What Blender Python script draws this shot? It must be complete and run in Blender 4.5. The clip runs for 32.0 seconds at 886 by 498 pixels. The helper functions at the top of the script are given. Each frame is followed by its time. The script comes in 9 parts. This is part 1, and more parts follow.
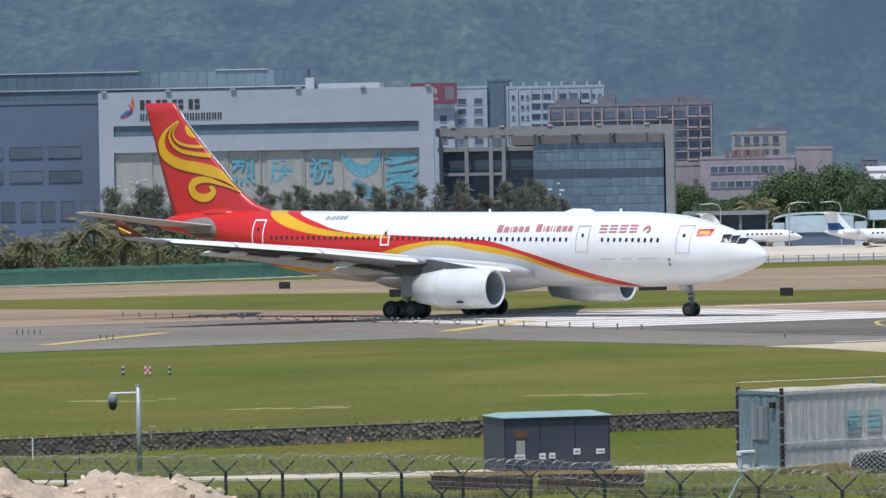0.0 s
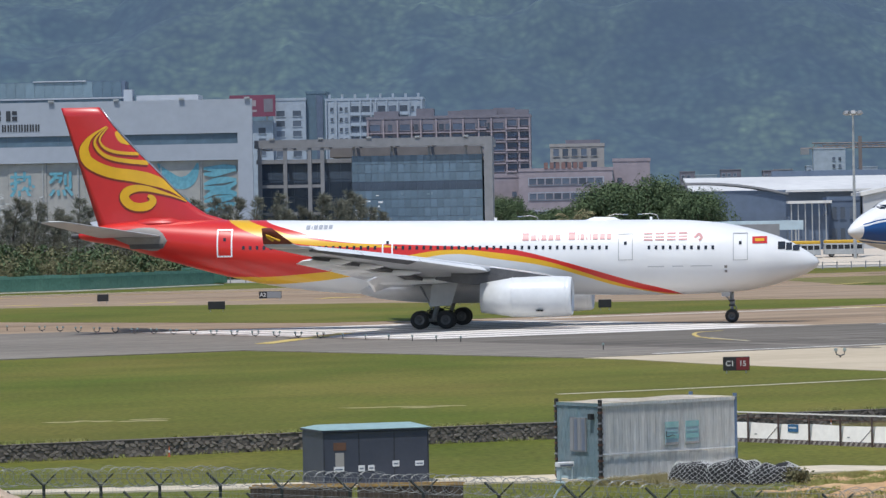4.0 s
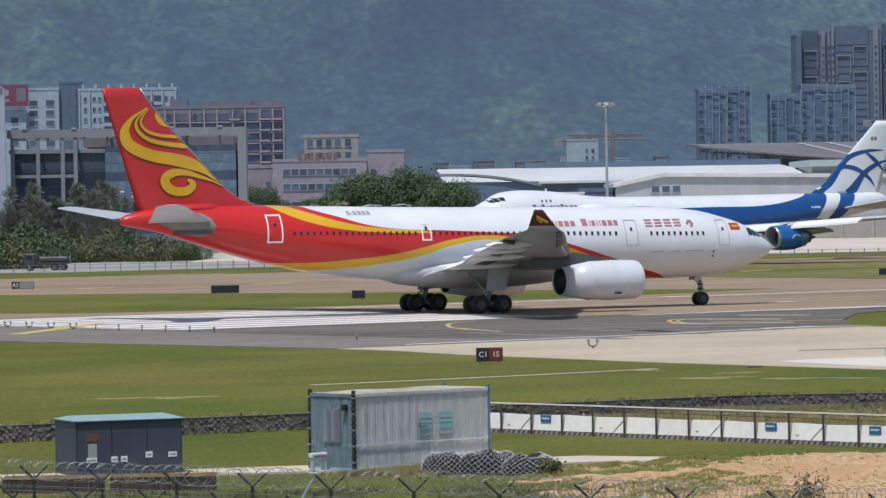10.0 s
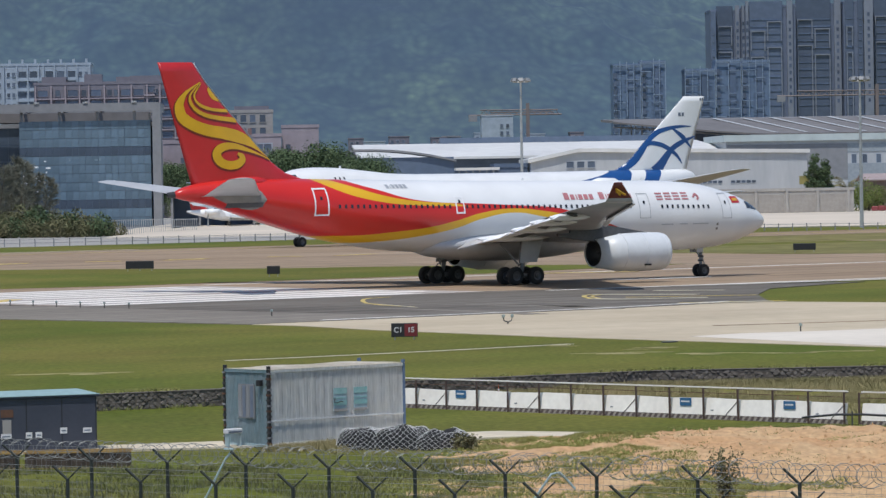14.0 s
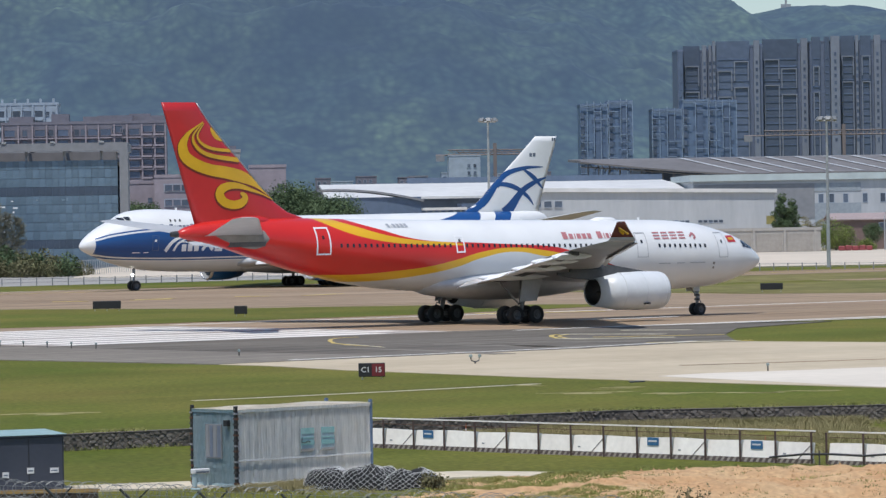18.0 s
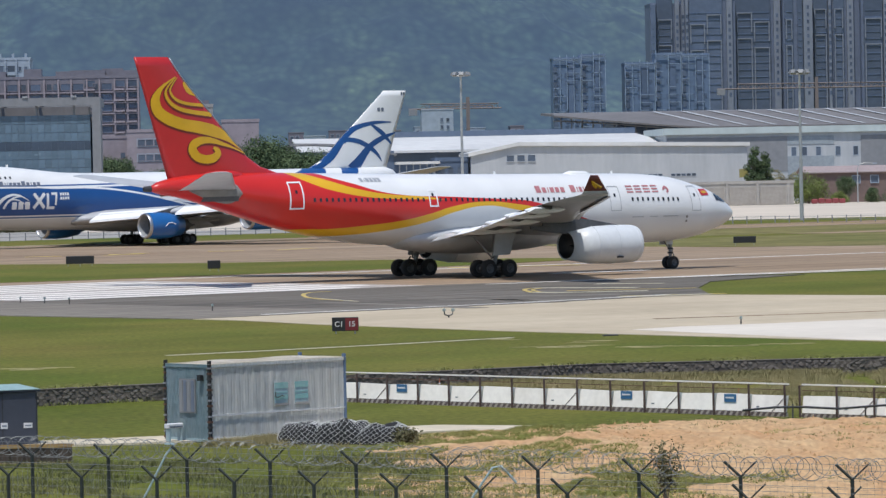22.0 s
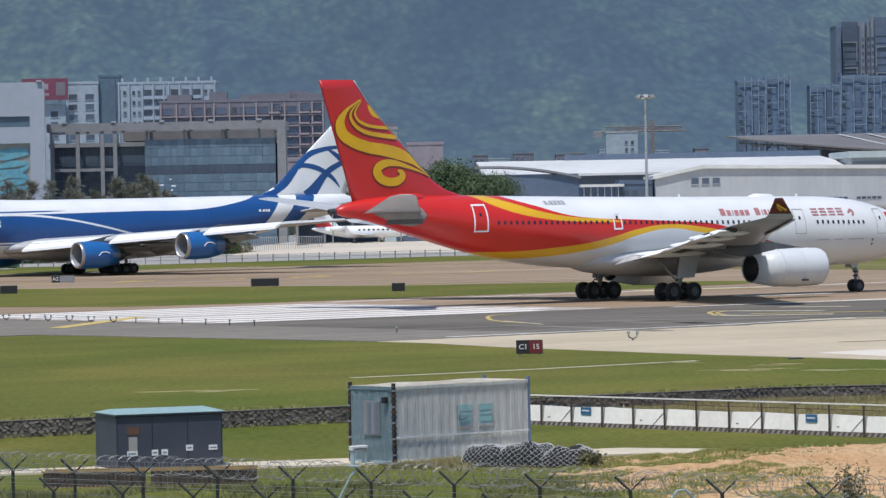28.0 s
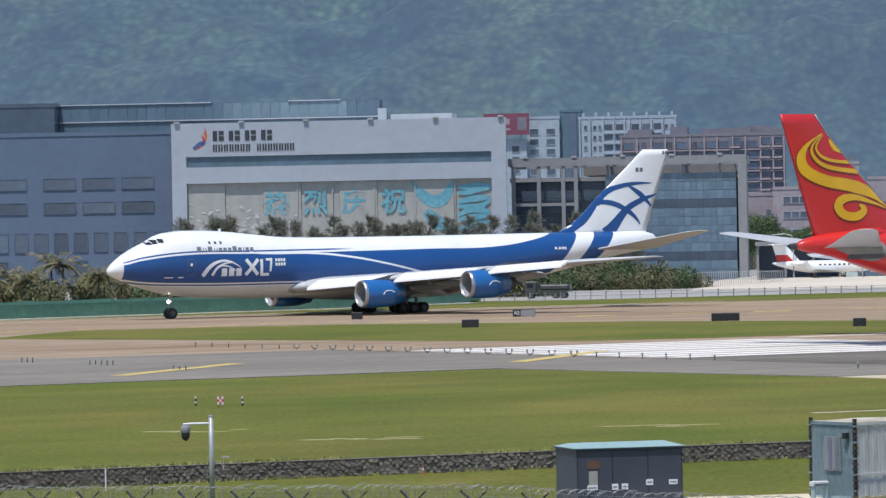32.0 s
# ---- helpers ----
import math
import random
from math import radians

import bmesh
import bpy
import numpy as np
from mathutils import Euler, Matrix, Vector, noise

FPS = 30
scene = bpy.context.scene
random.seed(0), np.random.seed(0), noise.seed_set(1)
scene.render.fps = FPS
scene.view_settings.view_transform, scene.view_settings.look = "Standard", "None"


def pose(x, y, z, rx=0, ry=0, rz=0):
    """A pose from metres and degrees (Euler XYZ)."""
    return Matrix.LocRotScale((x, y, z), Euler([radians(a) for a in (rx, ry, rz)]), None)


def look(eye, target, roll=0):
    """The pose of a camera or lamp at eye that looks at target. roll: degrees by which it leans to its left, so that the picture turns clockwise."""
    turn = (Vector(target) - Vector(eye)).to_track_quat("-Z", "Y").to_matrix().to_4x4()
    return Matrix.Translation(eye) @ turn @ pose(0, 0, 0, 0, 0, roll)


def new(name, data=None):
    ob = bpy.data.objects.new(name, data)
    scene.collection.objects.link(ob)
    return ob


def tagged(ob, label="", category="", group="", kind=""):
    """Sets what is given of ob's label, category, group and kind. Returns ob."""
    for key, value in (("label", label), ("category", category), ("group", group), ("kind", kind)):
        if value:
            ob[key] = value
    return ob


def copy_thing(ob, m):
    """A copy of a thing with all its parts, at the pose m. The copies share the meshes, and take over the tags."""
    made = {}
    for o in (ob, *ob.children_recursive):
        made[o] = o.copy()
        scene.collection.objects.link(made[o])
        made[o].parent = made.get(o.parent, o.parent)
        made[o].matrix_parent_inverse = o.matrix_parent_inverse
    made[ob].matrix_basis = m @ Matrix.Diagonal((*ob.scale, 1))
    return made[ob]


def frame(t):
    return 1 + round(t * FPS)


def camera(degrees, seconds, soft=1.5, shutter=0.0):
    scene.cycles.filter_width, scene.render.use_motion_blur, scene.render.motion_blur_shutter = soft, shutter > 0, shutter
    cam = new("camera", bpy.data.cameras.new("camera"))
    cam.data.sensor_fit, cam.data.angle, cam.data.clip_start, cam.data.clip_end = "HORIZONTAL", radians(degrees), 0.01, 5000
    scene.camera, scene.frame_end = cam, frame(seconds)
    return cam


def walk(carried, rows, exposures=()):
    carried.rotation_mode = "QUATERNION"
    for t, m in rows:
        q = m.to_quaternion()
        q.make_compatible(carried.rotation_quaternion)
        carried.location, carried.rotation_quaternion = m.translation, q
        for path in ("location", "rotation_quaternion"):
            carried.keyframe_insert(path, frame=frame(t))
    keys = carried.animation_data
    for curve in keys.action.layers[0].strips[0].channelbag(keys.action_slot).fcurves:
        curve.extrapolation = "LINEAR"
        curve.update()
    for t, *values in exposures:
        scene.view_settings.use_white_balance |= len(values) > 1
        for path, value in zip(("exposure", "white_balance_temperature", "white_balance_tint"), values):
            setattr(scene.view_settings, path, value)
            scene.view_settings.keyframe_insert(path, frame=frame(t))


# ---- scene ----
# the camera stands on a rise and pans by hand
cam = camera(11.935, 32.0, soft=1.4)
walk(cam, [
    (0, pose(0, 0, 8.19, 89.4996, 1.0231, 4.5393)),
    (0.5, pose(0, 0, 8.19, 89.5053, 1.1370, 3.8923)),
    (1, pose(0, 0, 8.19, 89.4913, 1.1172, 3.6248)),
    (1.5, pose(0, 0, 8.19, 89.5159, 1.0686, 3.4872)),
    (2, pose(0, 0, 8.19, 89.5845, 1.0549, 3.2176)),
    (2.5, pose(0, 0, 8.19, 89.6561, 1.0207, 3.0340)),
    (3, pose(0, 0, 8.19, 89.6723, 0.9876, 2.7579)),
    (3.5, pose(0, 0, 8.19, 89.6622, 1.0258, 2.4541)),
    (5.5, pose(0, 0, 8.19, 89.3990, 1.0106, 1.1258)),
    (6, pose(0, 0, 8.19, 89.3602, 0.9516, 0.9751)),
    (6.5, pose(0, 0, 8.19, 89.3471, 0.9909, 0.6166)),
    (7, pose(0, 0, 8.19, 89.3994, 0.9984, 0.2662)),
    (7.5, pose(0, 0, 8.19, 89.4202, 0.9070, 0.1313)),
    (8, pose(0, 0, 8.19, 89.4373, 0.8834, -0.1046)),
    (8.5, pose(0, 0, 8.19, 89.4370, 0.8766, -0.3172)),
    (9, pose(0, 0, 8.19, 89.3988, 0.8752, -0.5154)),
    (9.5, pose(0, 0, 8.19, 89.4083, 0.9166, -0.8695)),
    (10, pose(0, 0, 8.19, 89.4371, 0.9332, -1.2371)),
    (10.5, pose(0, 0, 8.19, 89.4678, 0.9322, -1.4899)),
    (11, pose(0, 0, 8.19, 89.5797, 0.9501, -1.9471)),
    (11.5, pose(0, 0, 8.19, 89.5715, 0.9185, -2.3721)),
    (12, pose(0, 0, 8.19, 89.4094, 0.9245, -2.7247)),
    (12.5, pose(0, 0, 8.19, 89.2788, 0.9171, -2.9341)),
    (13, pose(0, 0, 8.19, 89.2304, 0.9204, -2.9244)),
    (13.5, pose(0, 0, 8.19, 89.1373, 0.9428, -2.5624)),
    (14, pose(0, 0, 8.19, 89.0870, 0.9649, -2.3878)),
    (14.5, pose(0, 0, 8.19, 89.0718, 0.9627, -2.1190)),
    (15, pose(0, 0, 8.19, 89.2108, 0.9843, -2.0728)),
    (15.5, pose(0, 0, 8.19, 89.8083, 0.9556, -2.0104)),
    (17.5, pose(0, 0, 8.19, 89.9011, 0.9474, -2.4808)),
    (18, pose(0, 0, 8.19, 89.6184, 0.9796, -2.8301)),
    (18.5, pose(0, 0, 8.19, 89.5367, 1.0437, -2.8160)),
    (19, pose(0, 0, 8.19, 89.5158, 1.0434, -2.6881)),
    (19.5, pose(0, 0, 8.19, 89.3501, 1.1103, -2.6366)),
    (20, pose(0, 0, 8.19, 89.2899, 1.0964, -2.6103)),
    (20.5, pose(0, 0, 8.19, 89.2460, 1.1079, -2.6503)),
    (21, pose(0, 0, 8.19, 89.2323, 1.1288, -2.8038)),
    (21.5, pose(0, 0, 8.19, 89.1651, 1.0852, -2.9719)),
    (22, pose(0, 0, 8.19, 88.9908, 1.1246, -3.1942)),
    (22.5, pose(0, 0, 8.19, 89.4708, 1.1748, -3.2610)),
    (23, pose(0, 0, 8.19, 89.5878, 1.1836, -3.2716)),
    (23.5, pose(0, 0, 8.19, 89.6946, 1.2228, -3.1755)),
    (24, pose(0, 0, 8.19, 89.6194, 1.2688, -2.7665)),
    (24.5, pose(0, 0, 8.19, 89.4733, 1.2908, -2.4388)),
    (25, pose(0, 0, 8.19, 89.6199, 1.2581, -2.5848)),
    (25.5, pose(0, 0, 8.19, 89.6411, 1.2346, -2.7162)),
    (27.5, pose(0, 0, 8.19, 90.0247, 1.0564, -2.4521)),
    (28, pose(0, 0, 8.19, 89.3458, 1.1059, -0.7024)),
    (28.5, pose(0, 0, 8.19, 89.5128, 1.0678, 1.2428)),
    (29, pose(0, 0, 8.19, 89.9194, 0.9928, 3.6867)),
    (29.5, pose(0, 0, 8.19, 89.7251, 0.8599, 4.3193)),
    (30, pose(0, 0, 8.19, 89.9704, 0.8683, 4.3300)),
    (30.5, pose(0, 0, 8.19, 89.9705, 0.9182, 4.2993)),
    (31, pose(0, 0, 8.19, 90.0857, 1.0015, 5.1081)),
    (31.5, pose(0, 0, 8.19, 89.9439, 1.0216, 5.4300)),
    (32, pose(0, 0, 8.19, 89.9296, 1.0606, 5.5182)),
], exposures=[(0, 0.07), (3, 0.01), (6, -0.01), (8, -0.07), (11, -0.14), (13, -0.15), (15, -0.15), (18, -0.06), (20, -0.08), (24, -0.06), (28, -0.01), (30, 0.15), (32, 0.16)])

# world and sun
world = bpy.data.worlds.new("sky")
scene.world = world
world.use_nodes = True
wn = world.node_tree.nodes
sky = wn.new("ShaderNodeTexSky")
sky.sky_type, sky.sun_disc = "NISHITA", False
SUN_EL, SUN_AZ = radians(67), radians(-111)   # direction towards the sun: angle from +x, counter-clockwise
sky.sun_elevation, sky.sun_rotation = SUN_EL, radians(90) - SUN_AZ
sky.air_density, sky.dust_density, sky.ozone_density = 1.0, 0.7, 5.0
world.node_tree.links.new(sky.outputs[0], wn["Background"].inputs[0])
wn["Background"].inputs[1].default_value = 0.13
sun = new("sun", bpy.data.lights.new("sun", "SUN"))
sun.data.energy, sun.data.angle, sun.data.color = 3.5, radians(0.6), (1.0, 0.975, 0.94)
SUN_DIR = Vector((math.cos(SUN_AZ) * math.cos(SUN_EL), math.sin(SUN_AZ) * math.cos(SUN_EL), math.sin(SUN_EL)))
sun.matrix_basis = look(SUN_DIR * 500, (0, 0, 0))
scene.view_settings.exposure = 0.0


# ---- materials ----
def inp(node, key, value):
    node.inputs[key].default_value = value


def surf(name, c1, c2=None, rough=0.6, metal=0.0, scale=0.3, fine=5.0, mix=0.5, bump=0.0, speck=0.12, island=0.0, rand=0.0, coat=0.0, stretch=None, glow=None, streak=None, spec=0.5):
    """A paint, soil or stone: two colours mixed by coarse noise, a finer grain over it, and a little relief."""
    m = bpy.data.materials.new(name)
    m.use_nodes = True
    nt = m.node_tree
    n, ln = nt.nodes, nt.links
    b = n["Principled BSDF"]
    co = n.new("ShaderNodeTexCoord")
    src = co.outputs["Object"]
    if stretch:
        mp = n.new("ShaderNodeMapping")
        mp.inputs["Scale"].default_value = stretch
        ln.new(src, mp.inputs[0])
        src = mp.outputs[0]
    big = n.new("ShaderNodeTexNoise")
    inp(big, "Scale", scale), inp(big, "Detail", 6.0), inp(big, "Roughness", 0.62)
    ln.new(src, big.inputs["Vector"])
    small = n.new("ShaderNodeTexNoise")
    inp(small, "Scale", fine), inp(small, "Detail", 4.0)
    ln.new(src, small.inputs["Vector"])
    ramp = n.new("ShaderNodeMapRange")
    inp(ramp, "From Min", 0.5 - 0.22 * (1.3 - mix)), inp(ramp, "From Max", 0.5 + 0.22 * (1.3 - mix))
    ln.new(big.outputs[0], ramp.inputs["Value"])
    mx = n.new("ShaderNodeMix")
    mx.data_type = "RGBA"
    c2 = c2 or tuple(v * 0.82 for v in c1)
    mx.inputs[6].default_value, mx.inputs[7].default_value = (*c1, 1), (*c2, 1)
    ln.new(ramp.outputs[0], mx.inputs[0])
    grain = n.new("ShaderNodeMapRange")
    inp(grain, "From Min", 0.25), inp(grain, "From Max", 0.75), inp(grain, "To Min", 1 - speck), inp(grain, "To Max", 1 + speck)
    ln.new(small.outputs[0], grain.inputs["Value"])
    val = grain.outputs[0]
    if streak:
        # long marks along the runway: (length, width, darkest, lightest)
        sm = n.new("ShaderNodeMapping")
        sm.vector_type = "TEXTURE"
        sm.inputs["Rotation"].default_value = (0, 0, radians(35.2))
        sm.inputs["Scale"].default_value = (streak[0], streak[1], 1)
        ln.new(co.outputs["Object"], sm.inputs[0])
        sn = n.new("ShaderNodeTexNoise")
        inp(sn, "Scale", 1.0), inp(sn, "Detail", 5.0), inp(sn, "Roughness", 0.6)
        ln.new(sm.outputs[0], sn.inputs["Vector"])
        sr = n.new("ShaderNodeMapRange")
        inp(sr, "From Min", 0.32), inp(sr, "From Max", 0.62), inp(sr, "To Min", streak[2]), inp(sr, "To Max", streak[3])
        ln.new(sn.outputs[0], sr.inputs["Value"])
        sx = n.new("ShaderNodeMath")
        sx.operation = "MULTIPLY"
        ln.new(val, sx.inputs[0]), ln.new(sr.outputs[0], sx.inputs[1])
        val = sx.outputs[0]
    for amount, node, out in ((island, "ShaderNodeNewGeometry", "Random Per Island"), (rand, "ShaderNodeObjectInfo", "Random")):
        if amount:
            g = n.new(node)
            r = n.new("ShaderNodeMapRange")
            inp(r, "To Min", 1 - amount), inp(r, "To Max", 1 + amount)
            ln.new(g.outputs[out], r.inputs["Value"])
            mul = n.new("ShaderNodeMath")
            mul.operation = "MULTIPLY"
            ln.new(val, mul.inputs[0]), ln.new(r.outputs[0], mul.inputs[1])
            val = mul.outputs[0]
    sc = n.new("ShaderNodeVectorMath")
    sc.operation = "SCALE"
    ln.new(mx.outputs[2], sc.inputs[0]), ln.new(val, sc.inputs["Scale"])
    ln.new(sc.outputs[0], b.inputs["Base Color"])
    inp(b, "Roughness", rough), inp(b, "Metallic", metal), inp(b, "Coat Weight", coat), inp(b, "Specular IOR Level", spec)
    if bump:
        bp = n.new("ShaderNodeBump")
        inp(bp, "Strength", bump), inp(bp, "Distance", 0.05)
        ln.new(small.outputs[0], bp.inputs["Height"]), ln.new(bp.outputs[0], b.inputs["Normal"])
    if glow:
        b.inputs["Emission Color"].default_value = (*glow[:3], 1)
        inp(b, "Emission Strength", glow[3])
    return m


M_GRASS = surf("grass", (0.072, 0.108, 0.013), (0.178, 0.150, 0.038), spec=0.1, rough=0.9, scale=0.065, fine=4.5, speck=0.3, bump=0.3, mix=0.1, stretch=(0.8, 0.5, 1), streak=(24, 10, 0.84, 1.1))
M_GRASS_FAR = surf("dry far grass", (0.115, 0.128, 0.035), (0.225, 0.185, 0.080), spec=0.1, rough=0.9, scale=0.09, fine=0.9, speck=0.3, mix=0.2, stretch=(0.4, 0.4, 1), streak=(40, 8, 0.85, 1.1))
M_ASPHALT = surf("asphalt", (0.112, 0.098, 0.082), (0.168, 0.15, 0.124), spec=0.15, rough=0.85, scale=0.06, fine=2.2, speck=0.24, stretch=(0.3, 1, 1), streak=(35, 1.6, 0.70, 1.28))
M_TAN = surf("old pavement", (0.275, 0.190, 0.120), (0.370, 0.280, 0.195), spec=0.15, rough=0.85, scale=0.05, fine=0.7, speck=0.16, mix=0.3, stretch=(0.3, 1, 1), streak=(45, 2.2, 0.62, 1.12))
M_CONCRETE = surf("concrete", (0.455, 0.376, 0.265), (0.545, 0.46, 0.332), spec=0.2, streak=(16, 7, 0.92, 1.04), rough=0.85, scale=0.05, fine=0.8, speck=0.07)
M_APRONPALE = surf("pale apron concrete", (0.62, 0.535, 0.43), (0.52, 0.455, 0.37), rough=0.85, scale=0.06, fine=0.5, speck=0.08, stretch=(.3, 1, 1))
M_APRON = surf("grey apron concrete", (0.29, 0.275, 0.25), (0.345, 0.325, 0.295), rough=0.85, scale=0.04, fine=0.5, speck=0.06)
M_DIRT = surf("orange soil", (0.47, 0.265, 0.130), (0.54, 0.385, 0.220), spec=0.1, rough=0.95, scale=0.45, fine=5.0, speck=0.22, bump=0.35, mix=0.2, stretch=(1, .5, 1))
M_PATH = surf("pale path", (0.64, 0.555, 0.42), (0.53, 0.46, 0.34), rough=0.95, scale=0.3, fine=3.0, speck=0.12)
M_WHITELINE = surf("worn white marking", (0.84, 0.80, 0.74), (0.62, 0.585, 0.535), spec=0.2, rough=0.8, scale=0.12, fine=1.5, speck=0.10, stretch=(0.4, 1, 1))
M_PALELINE = surf("worn cream line", (0.58, 0.52, 0.38), (0.42, 0.38, 0.29), rough=0.85, scale=0.5, fine=3.0)
M_FADEDPAINT = surf("faded pale paint and rubber", (0.36, 0.315, 0.28), (0.50, 0.455, 0.415), spec=0.15, rough=0.85, scale=0.08, fine=1.2, speck=0.16, mix=0.3, streak=(22, 1.2, 0.62, 1.2))
M_YELLOWLINE = surf("yellow marking", (0.62, 0.45, 0.12), (0.46, 0.36, 0.14), rough=0.8, scale=0.3, fine=2.0)
M_STONE = surf("dark rubble stone", (0.15, 0.128, 0.108), (0.215, 0.185, 0.155), rough=0.9, scale=0.7, fine=6.0, speck=0.3, rand=0.4, bump=0.4)
M_STONEREST = surf("dark rubble stones", (0.14, 0.12, 0.103), (0.2, 0.172, 0.146), rough=0.9, scale=0.7, fine=6.0, speck=0.3, island=0.28, bump=0.4)
M_MORTAR = surf("wall mortar", (0.145, 0.122, 0.1), (0.095, 0.08, 0.068), rough=0.95, scale=1.0, fine=3.5, speck=.55, bump=.5)
M_OVERRUN = surf("grey overrun asphalt", (0.192, 0.169, 0.14), (0.235, 0.209, 0.174), spec=0.15, rough=0.85, scale=0.06, fine=2.2, speck=0.24, stretch=(0.3, 1, 1), streak=(35, 2.0, 0.82, 1.1))
M_WHITE = surf("white aircraft paint", (0.86, 0.86, 0.855), (0.81, 0.81, 0.80), rough=0.32, scale=0.25, fine=2.0, speck=0.025, coat=0.3)
M_GREYPAINT = surf("grey wing paint", (0.50, 0.51, 0.52), (0.42, 0.43, 0.44), rough=0.4, scale=0.4, fine=2.0, speck=0.05)
M_NACELLE = surf("white nacelle paint", (0.70, 0.72, 0.73), (0.64, 0.66, 0.67), rough=0.38, scale=0.4, fine=2.0, speck=0.04)
M_METAL = surf("bare metal", (0.55, 0.55, 0.56), (0.42, 0.42, 0.43), rough=0.35, metal=0.9, scale=1.0, fine=6.0)
M_DARKMETAL = surf("dark engine metal", (0.06, 0.06, 0.065), (0.10, 0.095, 0.09), rough=0.5, metal=0.5, scale=1.0, fine=5.0)
M_RUBBER = surf("tyre rubber", (0.022, 0.022, 0.023), (0.035, 0.034, 0.033), rough=0.85, scale=2.0, fine=9.0)
M_RIM = surf("wheel rim", (0.12, 0.122, 0.125), rough=0.45, metal=0.4, scale=2.0)
M_RED = surf("red aircraft paint", (0.55, 0.023, 0.024), (0.5, 0.021, 0.022), rough=0.35, scale=0.3, fine=2.0, speck=0.03, coat=0.3)
M_YELLOW = surf("yellow aircraft paint", (0.75, 0.42, 0.015), rough=0.35, scale=0.3, fine=2.0, speck=0.03, coat=0.3)
M_BLUE = surf("blue aircraft paint", (0.012, 0.078, 0.26), (0.010, 0.068, 0.23), rough=0.33, scale=0.3, fine=2.0, speck=0.03, coat=0.3)
M_BLUECOWL = surf("mid-blue cowl paint", (0.016, 0.130, 0.38), (0.014, 0.115, 0.34), rough=0.3, scale=0.3, fine=2.0, speck=0.03, coat=0.3)
# also colours the strips that imitate shade at flaps and slats
M_PYLON = surf("sooty pylon and shaded gaps", (0.1, 0.1, 0.104), (0.06, 0.06, 0.064), rough=0.5, scale=0.8, fine=4.0)
M_GEAR = surf("gear leg paint", (0.30, 0.31, 0.32), (0.20, 0.205, 0.21), rough=0.5, scale=1.5, fine=6.0)
M_GLASSDARK = surf("dark window glass", (0.02, 0.024, 0.03), (0.035, 0.04, 0.05), rough=0.12, scale=0.6)
M_LETTER_RED = surf("faded red lettering", (0.50, 0.20, 0.21), rough=0.4)
M_LETTER_PALE = surf("pale grey lettering", (0.40, 0.42, 0.45), rough=0.4)
M_LETTER_GREY = surf("grey lettering", (0.16, 0.19, 0.25), rough=0.4)
M_BLACK = surf("black plastic", (0.02, 0.02, 0.022), rough=0.5, scale=2.0)
M_STEEL = surf("galvanised steel", (0.42, 0.43, 0.43), (0.33, 0.34, 0.34), rough=0.5, metal=0.3, scale=2.0)
M_POST = surf("dark green fence post", (0.018, 0.024, 0.023), (0.03, 0.036, 0.033), rough=0.6, scale=3.0)
M_WIRE = surf("wire", (0.25, 0.26, 0.26), rough=0.5, metal=0.4, scale=3.0)
M_POSTBROWN = surf("dark brown post paint", (0.065, 0.042, 0.036), (0.10, 0.06, 0.05), rough=0.8, scale=3.0, fine=12)
M_RUST = surf("rusty steel", (0.16, 0.075, 0.045), (0.09, 0.05, 0.035), rough=0.8, scale=3.0, fine=12)
M_SIGNRED = surf("red sign face", (0.175, 0.018, 0.022), rough=0.5, scale=2.0)
M_SIGNWHITE = surf("white sign letters", (0.62, 0.61, 0.59), rough=0.5, scale=2.0)
M_LEAF = surf("leaves", (0.066, 0.102, 0.05), (0.105, 0.14, 0.068), rough=0.7, scale=0.5, fine=3.0, island=0.3, speck=0.2, spec=0.15)
M_LEAFBRIGHT = surf("bright leaves", (0.12, 0.165, 0.045), (0.19, 0.22, 0.07), rough=0.7, scale=0.5, fine=3.0, island=0.3, speck=0.2, spec=0.15)
M_LEAFOLIVE = surf("olive leaves", (0.105, 0.115, 0.055), (0.165, 0.15, 0.085), rough=0.7, scale=0.5, fine=3.0, island=0.3, speck=0.2, spec=0.15)
M_LEAF_DRY = surf("needles", (0.135, 0.145, 0.112), (0.19, 0.185, 0.145), rough=0.8, scale=0.5, fine=3.0, island=0.4, speck=0.2, spec=0.15)
M_PALM = surf("palm fronds", (0.125, 0.13, 0.062), (0.235, 0.2, 0.115), rough=0.6, scale=0.5, fine=3.0, island=0.4, spec=0.15)
M_BARK = surf("bark", (0.12, 0.095, 0.07), rough=0.9, scale=2.0, fine=8.0)


# ---- building helpers ----
def part(name, bm, material, parent=None, label="", smooth=False):
    me = bpy.data.meshes.new(name)
    if smooth:
        for fc in bm.faces:
            fc.smooth = True
    bm.to_mesh(me)
    bm.free()
    for m in (material if isinstance(material, (list, tuple)) else (material,)):
        me.materials.append(m)
    ob = new(name, me)
    ob.parent = parent
    if label:
        ob["label"] = label
    return ob


def shared(name, me, parent, m):
    ob = new(name, me)
    ob.parent = parent
    ob.matrix_basis = m
    return ob


def thing(name, m, label, category, group="", kind=""):
    ob = new(name)
    ob.matrix_basis = m
    return tagged(ob, label, category, group, kind)


